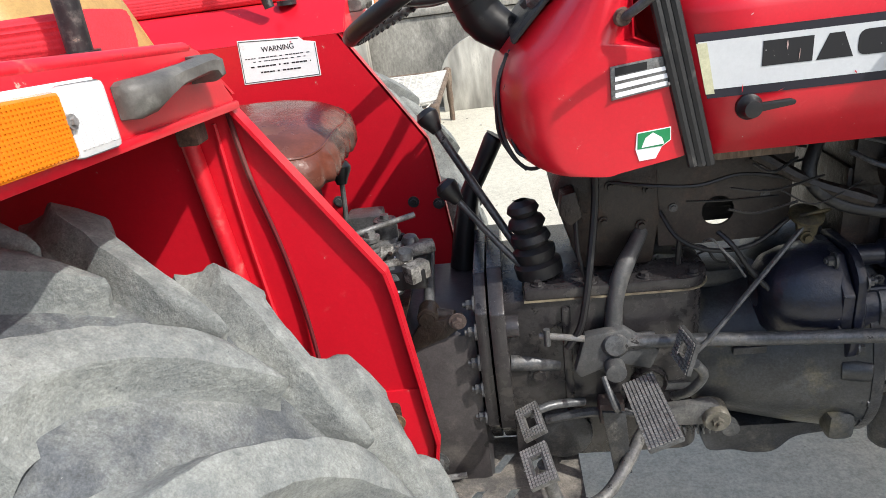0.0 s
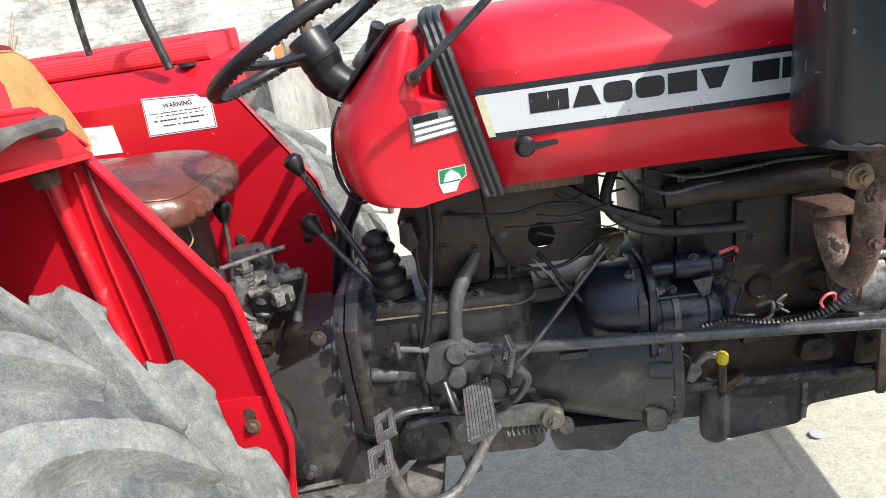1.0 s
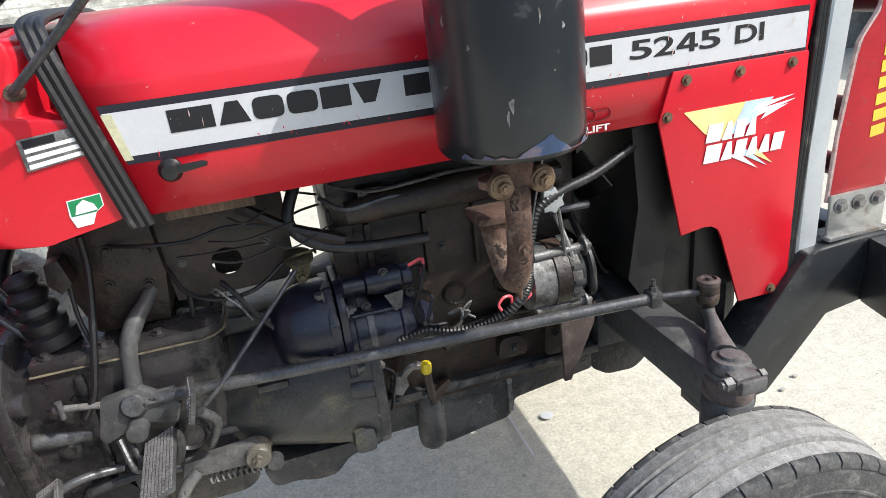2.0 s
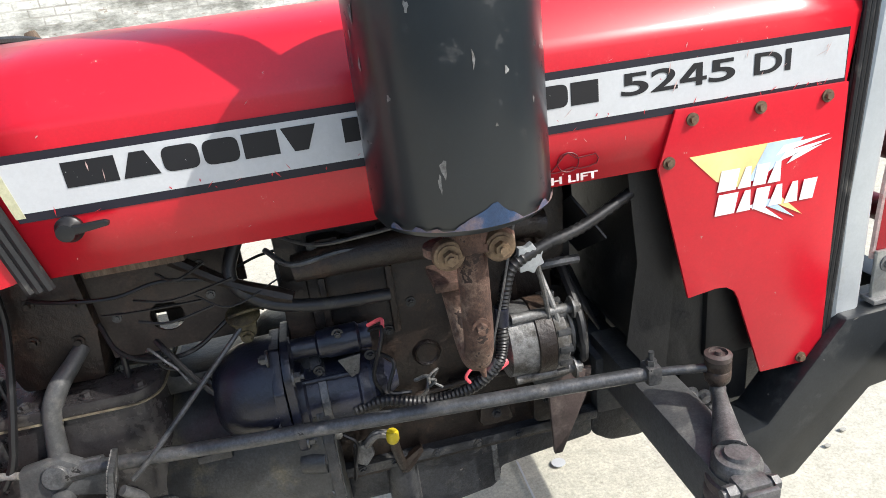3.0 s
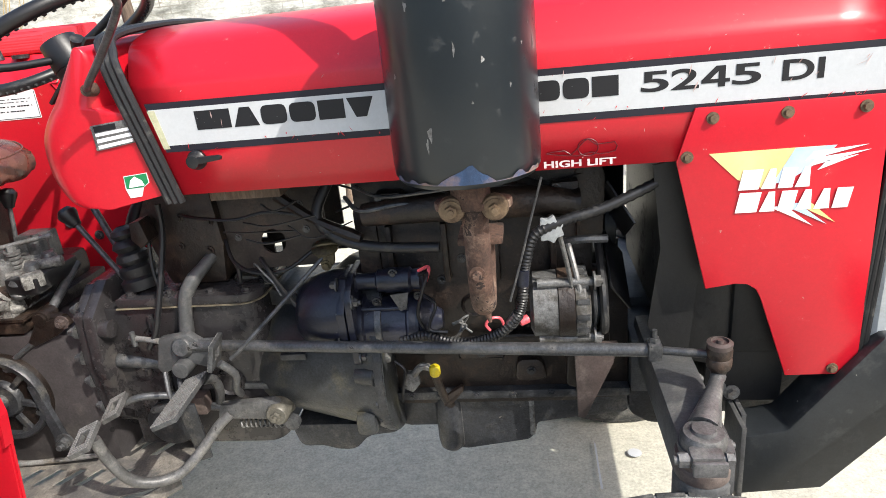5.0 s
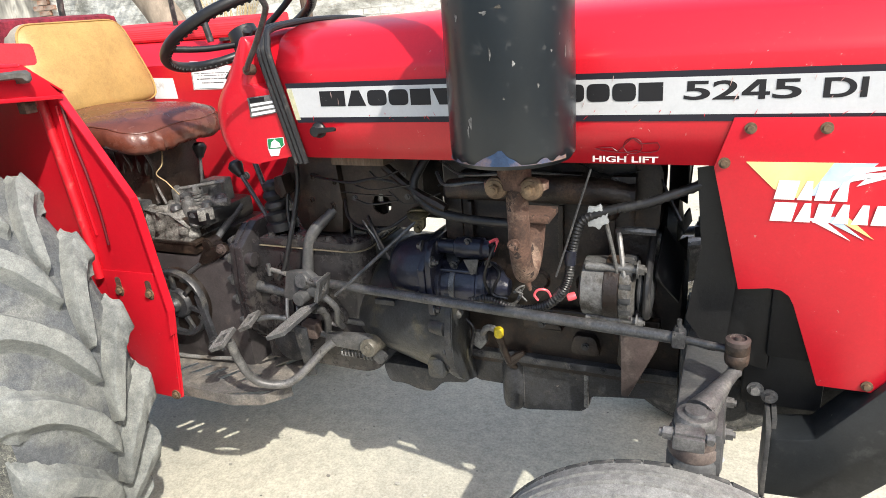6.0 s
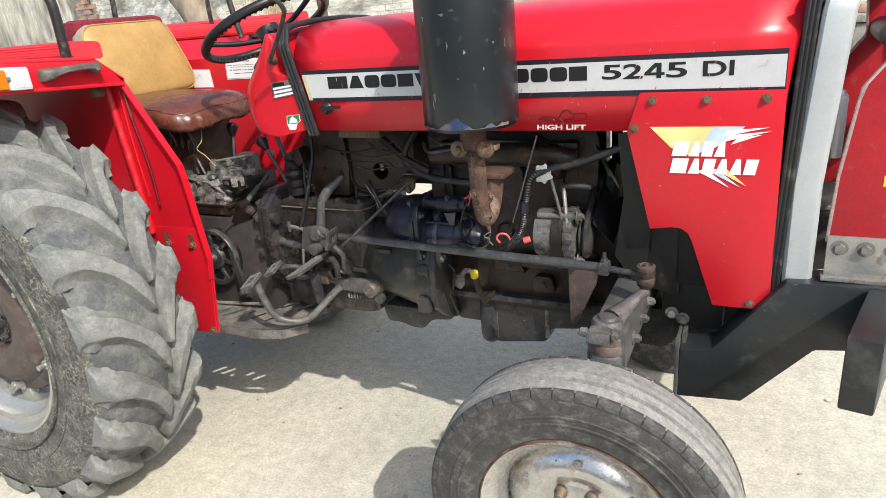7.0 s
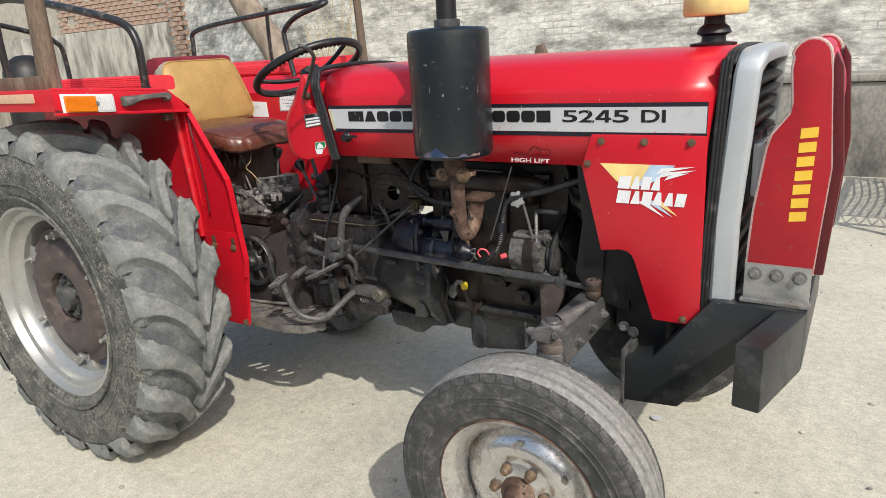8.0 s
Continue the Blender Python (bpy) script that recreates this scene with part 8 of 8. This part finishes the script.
cot("string_cot", pose(-0.34, 4.1, 0, 0, 0, 0), 1.55, 1.0, "string cot with a white woven rope bed on wooden legs")
cot("string_cot", pose(3.14, 4.27, 0, 0, 0, -2), 1.80, 1.0, "string cot with thin weathered rope on the open yard")
ms = nb()
prism(ms, [(0.06, 0.0), (0.06, 0.30)] + [(0.50 - 0.44 * math.cos(radians(a)), 0.30 + 0.40 * math.sin(radians(a))) for a in range(10, 180, 10)] + [(0.94, 0.30), (0.94, 0.0)], "y", 5.25, 5.33, 0.012)
tagged(link("stone_slab", ms, PLASTER), "rounded grey stone slab leaning by the wall", "slab")
tagged(link("wooden_post", prism(nb(), [(-1.30, 0.96), (-1.05, 0.96), (-1.09, 1.30), (-1.14, 1.42), (-1.22, 1.40), (-1.27, 1.25)], "y", 5.92, 6.02, 0.02), WOOD), "weathered wooden stump on the wall ledge", "post")
tagged(link("block_pier", box(nb(), -1.15, -0.62, 5.30, 5.47, 0, 1.06, 0.03), PLASTER), "grey plastered block pier at the ledge", "pier")
tagged(link("brick_piece", box(nb(), 2.62, 2.80, 5.72, 5.86, 0.972, 1.05, 0.01), BRICK), "broken red brick on the wall ledge", "brick")

# dry straw on the ledge
st = nb()
rs_ = random.Random(21)
for i in range(420):
    x, y = -3.3 + 1.9 * rs_.random(), 5.56 + 0.45 * rs_.random()
    a, l = rs_.random() * 6.28, 0.06 + 0.16 * rs_.random()
    z = 0.975 + 0.10 * rs_.random() * (1 - abs(x + 2.3) / 1.1)
    d = Vector((math.cos(a) * l, math.sin(a) * l * 0.4, 0.06 * (rs_.random() - 0.3)))
    p = Vector((x, y, z))
    s = Vector((-d.y, d.x, 0)).normalized() * 0.004
    q = [st.verts.new(p - s), st.verts.new(p + s), st.verts.new(p + d)]
    st.faces.new(q)
tagged(link("dry_straw", st, STRAW), "heap of dry straw on the wall ledge", "straw", kind="stuff")

# dry bush
bu = tagged(new("dry_bush"), "leafless dry bush of thin twigs by the wall", "bush")
rb2 = random.Random(5)
for i in range(46):
    a, sp = rb2.random() * 6.28, 0.15 + 0.35 * rb2.random()
    h = 0.6 + 0.7 * rb2.random()
    b0 = Vector((-4.1 + 0.15 * math.cos(a), 5.35 + 0.08 * math.sin(a), 0.9))
    part("twig", tube(nb(), [b0, b0 + Vector((sp * 0.4 * math.cos(a), sp * 0.2 * math.sin(a), h * 0.5)), b0 + Vector((sp * math.cos(a + 0.3), sp * 0.4 * math.sin(a), h))], [0.007, 0.005, 0.002], 5, 3), STRAW, bu)

# leaning tree: trunk, limbs and a crown over the wall
def tree():
    e = tagged(new("tree"), "leaning grey-barked tree by the yard wall", "tree")
    part("trunk", tube(nb(), [(-3.75, 4.55, -0.05), (-3.95, 4.52, 0.8), (-4.25, 4.5, 1.5), (-4.75, 4.5, 2.15), (-5.2, 4.5, 2.9), (-5.5, 4.5, 3.6)], [0.24, 0.21, 0.19, 0.17, 0.14, 0.10], 16, 6), BARK, e, "leaning grey trunk")
    part("limb", tube(nb(), [(-4.7, 4.5, 2.1), (-4.5, 4.55, 2.7), (-4.35, 4.6, 3.6)], [0.10, 0.08, 0.05], 10, 5), BARK, e)
    part("limb", tube(nb(), [(-5.2, 4.5, 2.9), (-5.6, 4.3, 3.3), (-6.1, 4.2, 3.9)], [0.09, 0.07, 0.04], 10, 5), BARK, e)
    leafm = material("dusty green leaves", (0.07, 0.10, 0.035), 0.7, var=0.4, scale=3, bump=0.0)
    lf = nb()
    rt = random.Random(2)
    for i in range(2600):
        c = Vector(((-4.4, 4.6, 3.9), (-5.4, 4.5, 4.1), (-6.1, 4.2, 4.2), (-5.0, 4.8, 4.6))[i % 4])
        p = c + Vector((rt.gauss(0, 0.5), rt.gauss(0, 0.45), rt.gauss(0, 0.32)))
        m = Matrix.Translation(p) @ Euler((rt.random() * 6, rt.random() * 6, rt.random() * 6)).to_matrix().to_4x4()
        vv = [lf.verts.new(m @ Vector(q)) for q in ((-0.05, 0, 0), (0, 0.022, 0.006), (0.05, 0, 0), (0, -0.022, 0.006))]
        lf.faces.new(vv)
    tagged(part("crown", lf, leafm, e, "sparse dusty leaves"), kind="stuff")


tree()
# dark tub standing far behind
tagged(link("plastic_tub", lathe(nb(), [(0, 0.004), (0.26, 0.004), (0.29, 0.03), (0.295, 0.6), (0.29, 1.30), (0.265, 1.48), (0.20, 1.60), (0.09, 1.665), (0, 1.672)], (-6.55, 2.44, 0), (0, 0, 1), 36), BLACK_MATT), "tall black rounded plastic tank in the yard", "tank")

# paint marks on the ground under the tractor
gm = prism(nb(), [(1.678, 0.20), (1.685, 0.20), (1.684, 0.30), (1.686, 0.40), (1.680, 0.42), (1.679, 0.30)], "z", 0.0085, 0.0105)
tagged(link("ground_mark", gm, SILVER_DECAL), "short pale paint streak on the ground", "mark", kind="structure")
gs = prism(nb(), [(1.80 + 0.022 * math.cos(a), 0.36 + 0.02 * math.sin(a)) for a in (2 * math.pi * i / 12 for i in range(12))], "z", 0.0085, 0.0105)
tagged(link("ground_mark", gs, SILVER_DECAL), "round pale spot on the ground", "mark", kind="structure")
# pebbles and chaff
pb = nb()
rq = random.Random(9)
for i in range(900):
    x, y = -2.5 + 7.5 * rq.random(), -1.6 + 6.5 * rq.random()
    r = 0.003 + 0.007 * rq.random() ** 3
    bmesh.ops.create_icosphere(pb, subdivisions=1, radius=r, matrix=Matrix.Translation((x, y, 0.006)) @ Matrix.Diagonal((1.4, 1, 0.55, 1)))
tagged(link("pebbles", pb, PLASTER), "scattered small pebbles and chaff on the concrete", "pebbles", kind="stuff")

# ---- bricks of the wall, last ----
def brick_courses(x0, x1, z0, z1, y, parent, seed, skip=0.25):
    rr = random.Random(seed)
    b = nb()
    box(b, -0.112, 0.112, -0.03, 0.03, -0.034, 0.034, 0.004)
    me = bpy.data.meshes.new("brick")
    b.to_mesh(me)
    b.free()
    me.materials.append(BRICK)
    z, row, count = z0, 0, 0
    while z < z1:
        x = x0 + (0.12 if row % 2 else 0.0)
        while x < x1:
            if rr.random() > skip and count < 280:
                o = new("brick", me)
                o.parent = parent
                o.matrix_basis = pose(x + 0.112, y + 0.012 * rr.random(), z + 0.036, 0, rr.uniform(-1, 1), rr.uniform(-1, 1))
                count += 1
            x += 0.236
        z += 0.080
        row += 1


west = tagged(link("wall_brick", box(nb(), -16, -8.55, WALL_Y + 0.10, WALL_Y + 0.30, 2.221, 3.6, 0.01), MORTAR), "bare brick wall above grey plaster", "wall", kind="structure")
brick_courses(-12.4, -8.7, 2.23, 3.3, WALL_Y + 0.095, west, 3, 0.12)
pier = tagged(link("wall_pier", box(nb(), -8.545, -8.205, WALL_Y - 0.02, WALL_Y + 0.3, 0, 3.4, 0.01), MORTAR), "brick pier between two yard walls", "wall", kind="structure")
brick_courses(-8.53, -8.2, 0.2, 3.3, WALL_Y - 0.03, pier, 7, 0.05)
